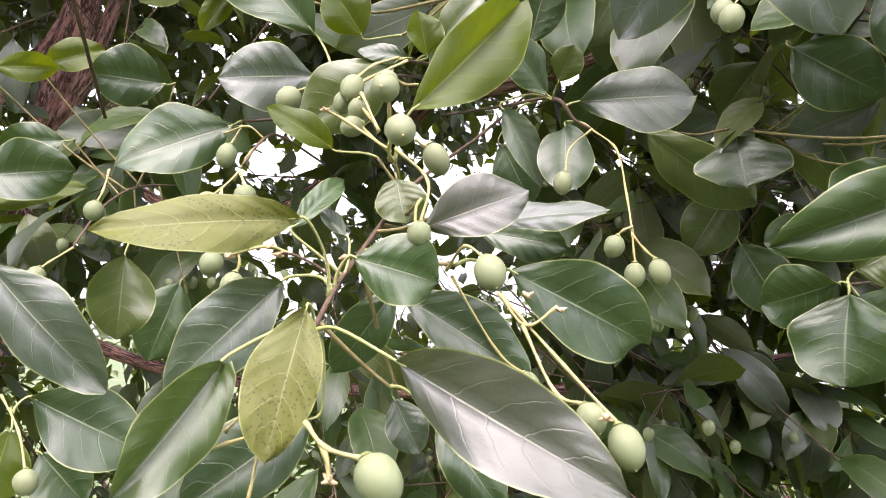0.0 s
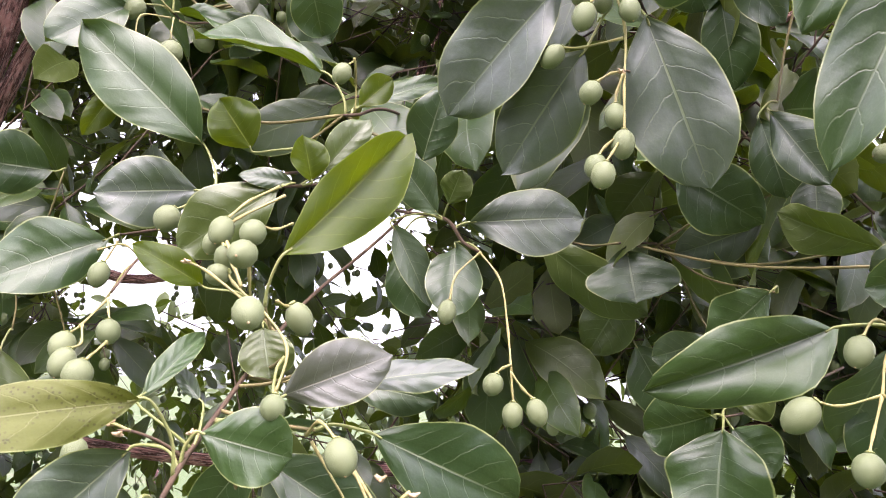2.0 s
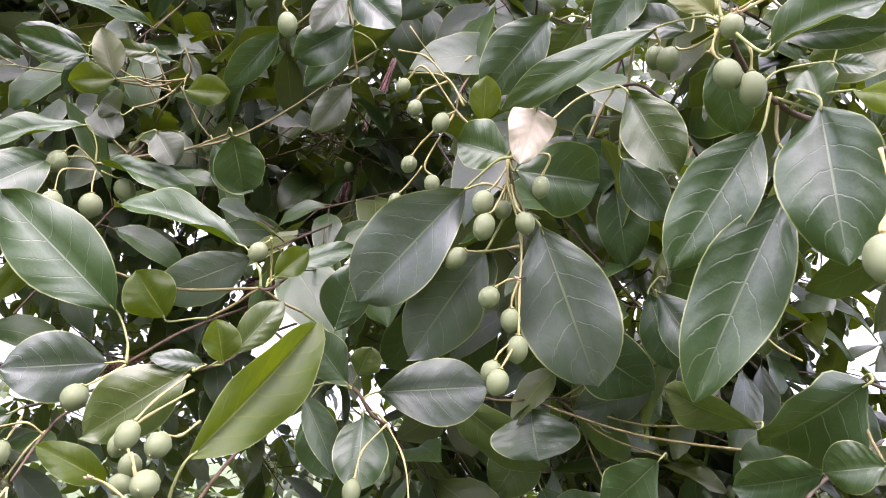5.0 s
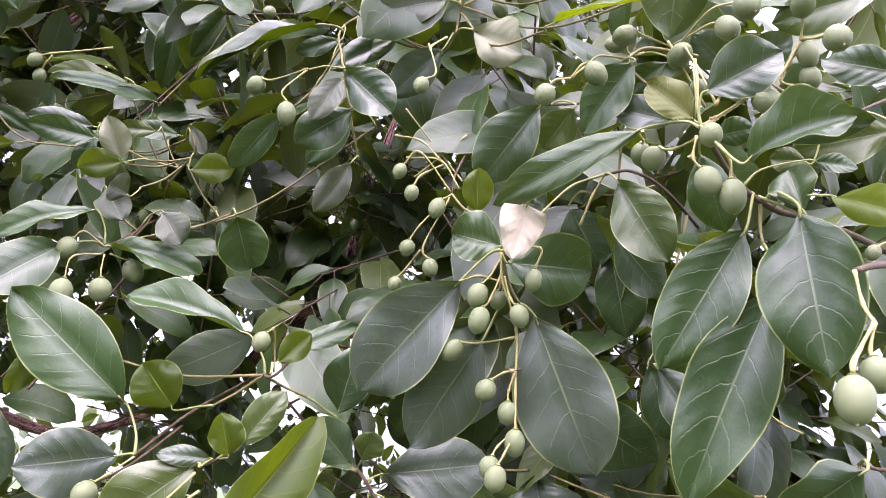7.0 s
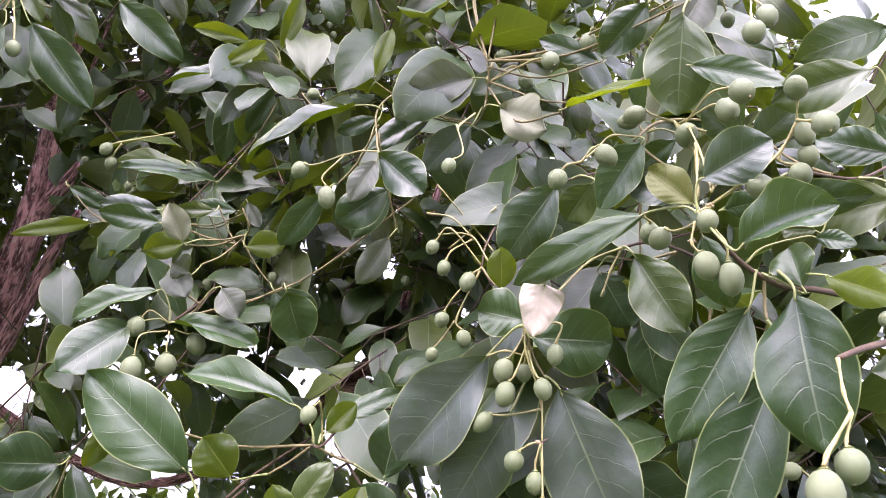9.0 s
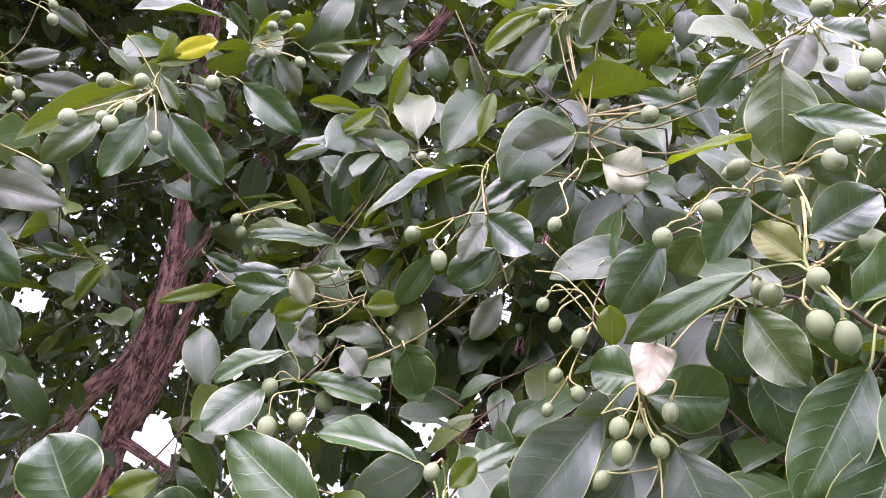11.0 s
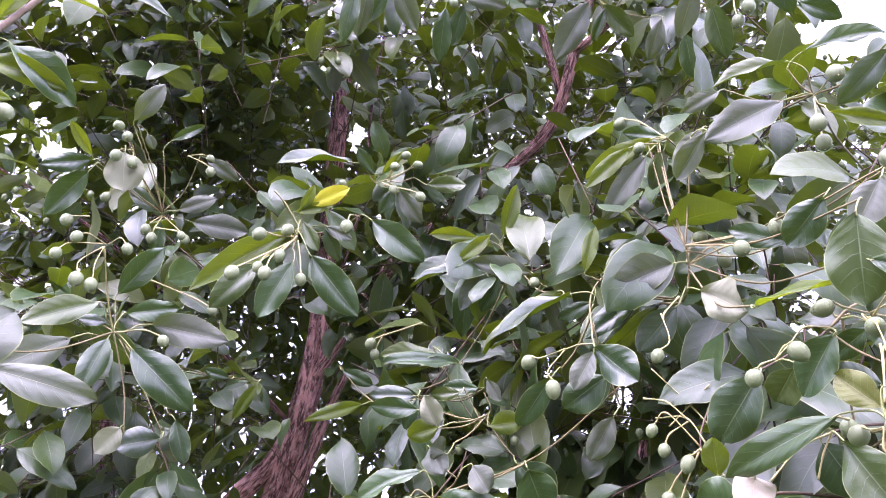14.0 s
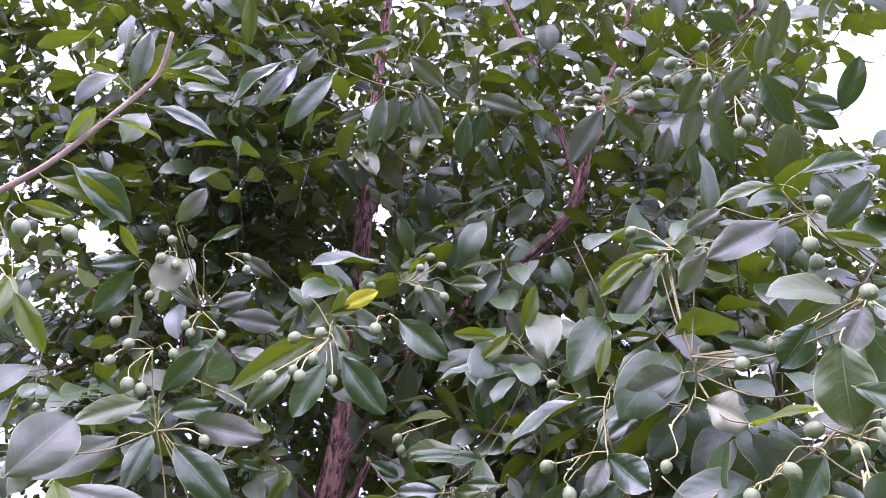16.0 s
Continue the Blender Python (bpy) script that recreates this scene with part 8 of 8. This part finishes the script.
spur((-0.505, 0.689, 2.327), (-0.495, 0.637, 2.336), (-0.486, 0.568, 2.354))
leaf(shoot_twig, (-0.486, 0.568, 2.354), (-0.474, 0.559, 2.338), (-0.469, 0.571, 2.284), 0.052, -34, 0.30, 0.37, "pale", 0.80)
spur((-0.505, 0.689, 2.327), (-0.513, 0.666, 2.363), (-0.521, 0.618, 2.410))
leaf(shoot_twig, (-0.521, 0.618, 2.410), (-0.522, 0.604, 2.427), (-0.482, 0.596, 2.481), 0.034, 72, 0.30, 0.48, "sky_sheen", 0.50)
spur((-0.505, 0.689, 2.327), (-0.524, 0.645, 2.331), (-0.542, 0.585, 2.342))
leaf(shoot_twig, (-0.542, 0.585, 2.342), (-0.537, 0.570, 2.346), (-0.551, 0.532, 2.377), 0.020, -18, 0.30, 0.68, "young", 0.60)
spur((-0.505, 0.689, 2.327), (-0.522, 0.649, 2.331), (-0.539, 0.585, 2.346))
leaf(shoot_twig, (-0.539, 0.585, 2.346), (-0.542, 0.578, 2.328), (-0.586, 0.575, 2.262), 0.039, -69, 0.30, 0.50, "green", 0.50)
spur((-0.505, 0.689, 2.327), (-0.522, 0.644, 2.335), (-0.538, 0.583, 2.350))
leaf(shoot_twig, (-0.538, 0.583, 2.350), (-0.538, 0.573, 2.342), (-0.584, 0.540, 2.318), 0.031, -62, 0.30, 0.50, "green", 0.50)
spur((-0.505, 0.689, 2.327), (-0.481, 0.693, 2.363), (-0.456, 0.675, 2.409))
leaf(shoot_twig, (-0.456, 0.675, 2.409), (-0.448, 0.682, 2.408), (-0.414, 0.720, 2.390), 0.027, 55, 0.30, 0.48, "sky_sheen", 0.50)
spur((-0.505, 0.689, 2.327), (-0.500, 0.673, 2.362), (-0.496, 0.645, 2.404))
leaf(shoot_twig, (-0.496, 0.645, 2.404), (-0.485, 0.644, 2.418), (-0.445, 0.655, 2.448), 0.020, 61, 0.30, 0.68, "edged", 0.50)
spur((-0.505, 0.689, 2.327), (-0.511, 0.662, 2.369), (-0.518, 0.607, 2.424))
leaf(shoot_twig, (-0.518, 0.607, 2.424), (-0.510, 0.622, 2.417), (-0.506, 0.638, 2.401), 0.016, -3, 0.30, 0.48, "sky_sheen", 0.80)
leaf(shoot_twig, (-0.505, 0.689, 2.327), (-0.508, 0.694, 2.315), (-0.517, 0.712, 2.268), 0.026, -49, 0.30, 0.50, "green", 0.50)
stalk(shoot_twig, (-0.505, 0.689, 2.327), (-0.508, 0.645, 2.346), (-0.498, 0.591, 2.370))
stalk(shoot_twig, (-0.491, 0.586, 2.366), (-0.490, 0.563, 2.372), (-0.490, 0.557, 2.378))
drupe(shoot_twig, (-0.489, 0.550, 2.374), 0.0139, (0.07, -0.88, -0.46), 1)
stalk(shoot_twig, (-0.491, 0.587, 2.365), (-0.478, 0.564, 2.360), (-0.473, 0.556, 2.361))
drupe(shoot_twig, (-0.470, 0.551, 2.355), 0.0136, (0.37, -0.59, -0.72), 1)
stalk(shoot_twig, (-0.491, 0.588, 2.362), (-0.479, 0.558, 2.342), (-0.473, 0.547, 2.329))
drupe(shoot_twig, (-0.471, 0.544, 2.321), 0.0149, (0.19, -0.33, -0.92), 1)
stalk(shoot_twig, (-0.491, 0.589, 2.360), (-0.470, 0.570, 2.337), (-0.459, 0.561, 2.325))
drupe(shoot_twig, (-0.457, 0.559, 2.318), 0.0134, (0.33, -0.28, -0.90), 1)
stalk(shoot_twig, (-0.506, 0.691, 2.323), (-0.499, 0.668, 2.299), (-0.495, 0.658, 2.287))
drupe(shoot_twig, (-0.494, 0.655, 2.279), 0.0142, (0.13, -0.33, -0.93), 1)
stalk(shoot_twig, (-0.506, 0.692, 2.321), (-0.493, 0.670, 2.290), (-0.484, 0.659, 2.273))
drupe(shoot_twig, (-0.482, 0.657, 2.266), 0.0141, (0.23, -0.28, -0.93), 1)
stalk(shoot_twig, (-0.503, 0.693, 2.322), (-0.469, 0.685, 2.296), (-0.452, 0.682, 2.281))
drupe(shoot_twig, (-0.448, 0.681, 2.274), 0.0141, (0.44, -0.08, -0.89), 1)
stalk(shoot_twig, (-0.514, 0.619, 2.331), (-0.523, 0.610, 2.319), (-0.528, 0.608, 2.311))
drupe(shoot_twig, (-0.530, 0.607, 2.304), 0.0127, (-0.26, -0.11, -0.96), 1)
stalk(shoot_twig, (-0.480, 0.545, 2.234), (-0.471, 0.518, 2.218), (-0.466, 0.506, 2.210))
drupe(shoot_twig, (-0.465, 0.502, 2.203), 0.0138, (0.17, -0.46, -0.87), 1)
stalk(shoot_twig, (-0.470, 0.667, 2.406), (-0.440, 0.666, 2.390), (-0.427, 0.667, 2.380))
drupe(shoot_twig, (-0.424, 0.667, 2.373), 0.0136, (0.44, 0.03, -0.90), 1)
stalk(shoot_twig, (-0.470, 0.667, 2.406), (-0.449, 0.666, 2.405), (-0.437, 0.670, 2.404))
drupe(shoot_twig, (-0.433, 0.671, 2.399), 0.0114, (0.65, 0.20, -0.73), 1)

shoot_twig = twig([(-0.566, 0.804, 2.146), (-0.454, 0.641, 2.103), (-0.413, 0.571, 2.091), (-0.402, 0.554, 2.088)], 0.0010, 0.0007)
spur((-0.402, 0.554, 2.088), (-0.402, 0.548, 2.092), (-0.403, 0.539, 2.097))
leaf(shoot_twig, (-0.403, 0.539, 2.097), (-0.400, 0.519, 2.106), (-0.432, 0.461, 2.060), 0.034, -56, 0.30, 0.50, "green", 0.50)
leaf(shoot_twig, (-0.402, 0.554, 2.088), (-0.393, 0.540, 2.073), (-0.399, 0.529, 2.011), 0.032, -44, 0.30, 0.50, "green", 0.50)
leaf(shoot_twig, (-0.402, 0.554, 2.088), (-0.407, 0.547, 2.095), (-0.429, 0.527, 2.092), 0.016, -49, 0.30, 0.50, "green", 0.70)
spur((-0.402, 0.554, 2.088), (-0.401, 0.553, 2.095), (-0.400, 0.548, 2.105))
leaf(shoot_twig, (-0.400, 0.548, 2.105), (-0.398, 0.540, 2.125), (-0.358, 0.545, 2.183), 0.034, 64, 0.30, 0.50, "green", 0.50)
spur((-0.424, 0.590, 2.094), (-0.397, 0.621, 2.043), (-0.371, 0.637, 1.999))
leaf(shoot_twig, (-0.371, 0.637, 1.999), (-0.360, 0.622, 1.988), (-0.395, 0.598, 1.973), 0.036, -43, 0.30, 0.37, "green", 0.50)
spur((-0.402, 0.554, 2.088), (-0.386, 0.578, 2.028), (-0.370, 0.577, 1.980))
leaf(shoot_twig, (-0.370, 0.577, 1.980), (-0.360, 0.558, 1.983), (-0.376, 0.551, 1.955), 0.031, -55, 0.30, 0.60, "pale", 0.60)
spur((-0.443, 0.623, 2.100), (-0.416, 0.652, 2.060), (-0.389, 0.667, 2.027))
leaf(shoot_twig, (-0.389, 0.667, 2.027), (-0.378, 0.665, 2.020), (-0.366, 0.685, 1.974), 0.026, -19, 0.30, 0.50, "green", 0.60)
spur((-0.470, 0.664, 2.109), (-0.417, 0.716, 2.097), (-0.364, 0.739, 2.099))
leaf(shoot_twig, (-0.364, 0.739, 2.099), (-0.356, 0.722, 2.090), (-0.382, 0.702, 2.095), 0.017, -48, 0.30, 0.50, "green", 0.70)
spur((-0.469, 0.663, 2.109), (-0.401, 0.721, 2.098), (-0.334, 0.758, 2.098))
leaf(shoot_twig, (-0.334, 0.758, 2.098), (-0.327, 0.741, 2.089), (-0.351, 0.740, 2.043), 0.021, -50, 0.30, 0.68, "young", 0.60)

shoot_twig = twig([(-0.135, 1.011, 2.213), (-0.090, 0.786, 2.109), (-0.080, 0.693, 2.068), (-0.076, 0.645, 2.049)], 0.0010, 0.0007)
leaf(shoot_twig, (-0.076, 0.645, 2.049), (-0.072, 0.627, 2.037), (-0.116, 0.612, 2.033), 0.023, -39, 0.30, 0.50, "green", 0.70)
leaf(shoot_twig, (-0.076, 0.645, 2.049), (-0.076, 0.647, 2.041), (-0.089, 0.652, 2.009), 0.017, -37, 0.30, 0.50, "green", 0.70)

shoot_twig = twig([(-0.092, 1.083, 2.227), (-0.087, 0.850, 2.119), (-0.091, 0.754, 2.074), (-0.165, 0.739, 2.065)], 0.0010, 0.0007)
leaf(shoot_twig, (-0.165, 0.739, 2.065), (-0.173, 0.727, 2.058), (-0.219, 0.679, 2.025), 0.023, -43, 0.30, 0.68, "young", 0.40)
spur((-0.099, 0.752, 2.073), (-0.093, 0.734, 2.062), (-0.087, 0.705, 2.057))
leaf(shoot_twig, (-0.087, 0.705, 2.057), (-0.089, 0.683, 2.055), (-0.136, 0.665, 2.051), 0.025, -42, 0.30, 0.50, "green", 0.60)
spur((-0.165, 0.739, 2.065), (-0.206, 0.780, 2.095), (-0.246, 0.804, 2.134))
leaf(shoot_twig, (-0.246, 0.804, 2.134), (-0.235, 0.790, 2.123), (-0.199, 0.812, 2.109), 0.022, 44, 0.30, 0.50, "green", 0.70)
spur((-0.091, 0.754, 2.074), (-0.054, 0.733, 2.064), (-0.017, 0.691, 2.064))
leaf(shoot_twig, (-0.017, 0.691, 2.064), (-0.018, 0.671, 2.059), (-0.056, 0.661, 2.056), 0.020, -41, 0.30, 0.50, "green", 0.60)
spur((-0.091, 0.754, 2.074), (-0.054, 0.729, 2.066), (-0.017, 0.690, 2.064))
leaf(shoot_twig, (-0.017, 0.690, 2.064), (-0.009, 0.670, 2.068), (0.004, 0.680, 2.048), 0.016, 23, 0.30, 0.48, "sky_sheen", 0.60)
leaf(shoot_twig, (-0.106, 0.238, 1.840), (-0.089, 0.241, 1.839), (-0.055, 0.273, 1.827), 0.024, 21, 0.30, 0.48, "sky_sheen", 0.50)

shoot_twig = twig([(-0.102, 0.540, 1.766), (-0.068, 0.423, 1.792), (-0.056, 0.373, 1.805), (-0.056, 0.361, 1.810)], 0.0011, 0.0008)
leaf(shoot_twig, (-0.056, 0.361, 1.810), (-0.059, 0.359, 1.814), (-0.074, 0.347, 1.847), 0.042, 11, 0.30, 0.37, "green", 0.80)
leaf(shoot_twig, (-0.056, 0.364, 1.809), (-0.048, 0.366, 1.814), (-0.035, 0.373, 1.804), 0.021, 14, 0.30, 0.37, "pale", 0.70)

shoot_twig = twig([(0.502, 0.448, 2.058), (0.427, 0.399, 2.007), (0.381, 0.369, 1.977), (0.338, 0.350, 1.969)], 0.0010, 0.0007)
leaf(shoot_twig, (0.338, 0.350, 1.969), (0.319, 0.349, 1.947), (0.358, 0.323, 1.945), 0.020, 53, 0.30, 0.37, "green", 0.50)
spur((0.342, 0.352, 1.970), (0.335, 0.372, 1.965), (0.328, 0.385, 1.965))
leaf(shoot_twig, (0.328, 0.385, 1.965), (0.311, 0.374, 1.956), (0.327, 0.364, 1.958), 0.016, 59, 0.30, 0.37, "green", 0.60)
leaf(shoot_twig, (0.381, 0.369, 1.977), (0.388, 0.348, 1.957), (0.352, 0.376, 1.954), 0.030, -50, 0.30, 0.37, "green", 0.50)
leaf(shoot_twig, (0.361, 0.360, 1.973), (0.354, 0.367, 1.945), (0.340, 0.375, 1.948), 0.015, -62, 0.30, 0.48, "green", 0.60)
spur((0.361, 0.360, 1.973), (0.351, 0.377, 1.990), (0.342, 0.388, 2.009))
leaf(shoot_twig, (0.342, 0.388, 2.009), (0.336, 0.384, 2.002), (0.351, 0.364, 2.015), 0.022, 51, 0.30, 0.37, "green", 0.60)
spur((0.363, 0.361, 1.974), (0.350, 0.386, 1.993), (0.338, 0.397, 2.020))
leaf(shoot_twig, (0.338, 0.397, 2.020), (0.332, 0.393, 2.010), (0.312, 0.392, 2.028), 0.023, -66, 0.30, 0.37, "green", 0.60)

shoot_twig = twig([(0.071, 0.379, 1.664), (0.064, 0.374, 1.669), (0.056, 0.370, 1.672), (0.051, 0.369, 1.672)], 0.0007, 0.0004)
calyx(shoot_twig, (0.147, 0.366, 1.660))
calyx(shoot_twig, (0.136, 0.367, 1.664))
calyx(shoot_twig, (0.048, 0.370, 1.674))
calyx(shoot_twig, (0.052, 0.367, 1.671))
calyx(shoot_twig, (0.034, 0.373, 1.670))
calyx(shoot_twig, (0.086, 0.304, 1.610))
calyx(shoot_twig, (0.039, 0.344, 1.607))
calyx(shoot_twig, (0.056, 0.398, 1.733))
calyx(shoot_twig, (0.073, 0.375, 1.673))
calyx(shoot_twig, (0.158, 0.339, 1.628))

shoot_twig = twig([(0.239, 0.443, 1.843), (0.230, 0.424, 1.841), (0.226, 0.417, 1.839), (0.224, 0.416, 1.838)], 0.0007, 0.0004)
calyx(shoot_twig, (0.223, 0.416, 1.838))
calyx(shoot_twig, (0.279, 0.315, 1.930))
calyx(shoot_twig, (0.275, 0.327, 1.918))

shoot_twig = twig([(-0.142, 0.648, 1.521), (-0.121, 0.555, 1.571), (-0.109, 0.507, 1.595), (-0.100, 0.479, 1.608)], 0.0009, 0.0006)
leaf(shoot_twig, (-0.108, 0.504, 1.596), (-0.103, 0.511, 1.605), (-0.049, 0.534, 1.579), 0.046, 16, 0.30, 0.37, "green", 0.60)
stalk(shoot_twig, (-0.100, 0.479, 1.608), (-0.076, 0.456, 1.595), (-0.062, 0.441, 1.581))
drupe(shoot_twig, (-0.060, 0.439, 1.577), 0.0102, (0.36, -0.38, -0.85), 0)
leaf(shoot_twig, (-0.105, 0.495, 1.600), (-0.094, 0.481, 1.592), (-0.096, 0.473, 1.557), 0.032, -31, 0.30, 0.37, "young", 0.60)
leaf(shoot_twig, (-0.122, 0.557, 1.570), (-0.118, 0.556, 1.571), (-0.092, 0.564, 1.544), 0.038, -1, 0.30, 0.37, "green", 0.60)

shoot_twig = twig([(-0.169, 0.851, 1.794), (-0.147, 0.702, 1.760), (-0.113, 0.580, 1.722), (-0.091, 0.506, 1.685)], 0.0009, 0.0006)
stalk(shoot_twig, (-0.086, 0.497, 1.683), (-0.092, 0.488, 1.674), (-0.094, 0.484, 1.670))
drupe(shoot_twig, (-0.095, 0.482, 1.665), 0.0098, (-0.17, -0.34, -0.93), 1)
stalk(shoot_twig, (-0.092, 0.484, 1.666), (-0.090, 0.485, 1.663), (-0.089, 0.486, 1.664))
drupe(shoot_twig, (-0.088, 0.487, 1.658), 0.0098, (0.22, 0.22, -0.95), 2)
stalk(shoot_twig, (-0.082, 0.514, 1.729), (-0.079, 0.505, 1.716), (-0.079, 0.500, 1.708))
drupe(shoot_twig, (-0.079, 0.498, 1.703), 0.0101, (0.00, -0.29, -0.96), 0)
spur((-0.138, 0.670, 1.750), (-0.137, 0.677, 1.731), (-0.137, 0.678, 1.714))
leaf(shoot_twig, (-0.137, 0.678, 1.714), (-0.134, 0.662, 1.699), (-0.133, 0.665, 1.637), 0.051, -24, 0.30, 0.37, "green", 0.60)
spur((-0.125, 0.623, 1.735), (-0.139, 0.619, 1.749), (-0.154, 0.605, 1.767))
leaf(shoot_twig, (-0.154, 0.605, 1.767), (-0.150, 0.586, 1.762), (-0.181, 0.569, 1.754), 0.029, -40, 0.30, 0.37, "green", 0.60)
spur((-0.141, 0.679, 1.753), (-0.128, 0.676, 1.790), (-0.115, 0.662, 1.832))
leaf(shoot_twig, (-0.115, 0.662, 1.832), (-0.114, 0.642, 1.825), (-0.159, 0.621, 1.822), 0.048, -42, 0.30, 0.37, "green", 0.60)
spur((-0.134, 0.654, 1.745), (-0.180, 0.644, 1.772), (-0.226, 0.607, 1.813))
leaf(shoot_twig, (-0.226, 0.607, 1.813), (-0.210, 0.594, 1.812), (-0.176, 0.612, 1.821), 0.023, 45, 0.30, 0.48, "young", 0.50)
spur((-0.146, 0.699, 1.759), (-0.182, 0.685, 1.793), (-0.217, 0.656, 1.834))
leaf(shoot_twig, (-0.217, 0.656, 1.834), (-0.208, 0.648, 1.837), (-0.172, 0.661, 1.856), 0.030, 46, 0.30, 0.48, "young", 0.50)
spur((-0.154, 0.751, 1.771), (-0.140, 0.773, 1.721), (-0.126, 0.775, 1.682))
leaf(shoot_twig, (-0.126, 0.775, 1.682), (-0.125, 0.754, 1.690), (-0.142, 0.748, 1.621), 0.052, -29, 0.30, 0.37, "green", 0.60)

shoot_twig = twig([(0.387, 0.890, 2.015), (0.344, 0.715, 1.926), (0.317, 0.609, 1.874), (0.303, 0.556, 1.848)], 0.0010, 0.0006)
leaf(shoot_twig, (0.303, 0.557, 1.848), (0.296, 0.540, 1.839), (0.345, 0.529, 1.808), 0.047, 57, 0.30, 0.37, "green", 0.60)
spur((0.316, 0.606, 1.873), (0.324, 0.609, 1.854), (0.331, 0.606, 1.838))
leaf(shoot_twig, (0.331, 0.606, 1.838), (0.326, 0.592, 1.822), (0.373, 0.578, 1.797), 0.052, 55, 0.30, 0.37, "green", 0.60)
leaf(shoot_twig, (0.322, 0.627, 1.883), (0.309, 0.617, 1.863), (0.288, 0.639, 1.828), 0.044, -20, 0.30, 0.37, "green", 0.60)
spur((0.324, 0.636, 1.887), (0.320, 0.673, 1.833), (0.317, 0.685, 1.791))
leaf(shoot_twig, (0.317, 0.685, 1.791), (0.307, 0.669, 1.782), (0.285, 0.686, 1.736), 0.046, -7, 0.30, 0.37, "green", 0.60)
spur((0.322, 0.628, 1.883), (0.321, 0.670, 1.813), (0.321, 0.692, 1.753))
leaf(shoot_twig, (0.321, 0.692, 1.753), (0.318, 0.673, 1.745), (0.350, 0.668, 1.693), 0.046, 39, 0.30, 0.37, "green", 0.60)

# ---- lesser leaves on the same twigs, kept further back in the camera's view ----
rear, rear_stems = Cloud(), []
rng = np.random.RandomState(21)
for points in TWIGS:
    line = np.array(points)
    if line[-1][2] < 1.88:
        continue
    ahead = (line[-1] - line[-2]) / np.linalg.norm(line[-1] - line[-2])
    # how far the twig's end is from the camera
    reach = np.linalg.norm(line[-1] - np.array([0.18, -0.08, 1.82]))
    for k in range(7):
        f = 0.15 + 0.6 * rng.rand()
        foot = line[0] + (line[-1] - line[0]) * f
        tip = foot + np.array([0.09, 0.05, 0.09]) * rng.randn(3) + np.array([0, 0.05, 0])
        if np.linalg.norm(tip - np.array([0.18, -0.08, 1.82])) < max(reach + 0.07, 0.62):
            continue
        if any(near_line(tip, (0.17, -0.04, 1.815), q) < 0.075 for q in BARE):
            continue
        shoot(rear, rear_stems, None, tip, ahead + 0.8 * rng.randn(3), rng.randint(5, 9), 0.082, rng)
tagged(part("shoot_foliage", rear.mesh("shoot_foliage", [leaf_top_far, leaf_under_far]), tree), "glossy leaves further back along the twigs", kind="stuff")
tagged(part("shoot_twigwork", stems_mesh("shoot_twigwork", rear_stems, twig_bark), tree), "thin brown stems of the rear leaves", kind="stuff")
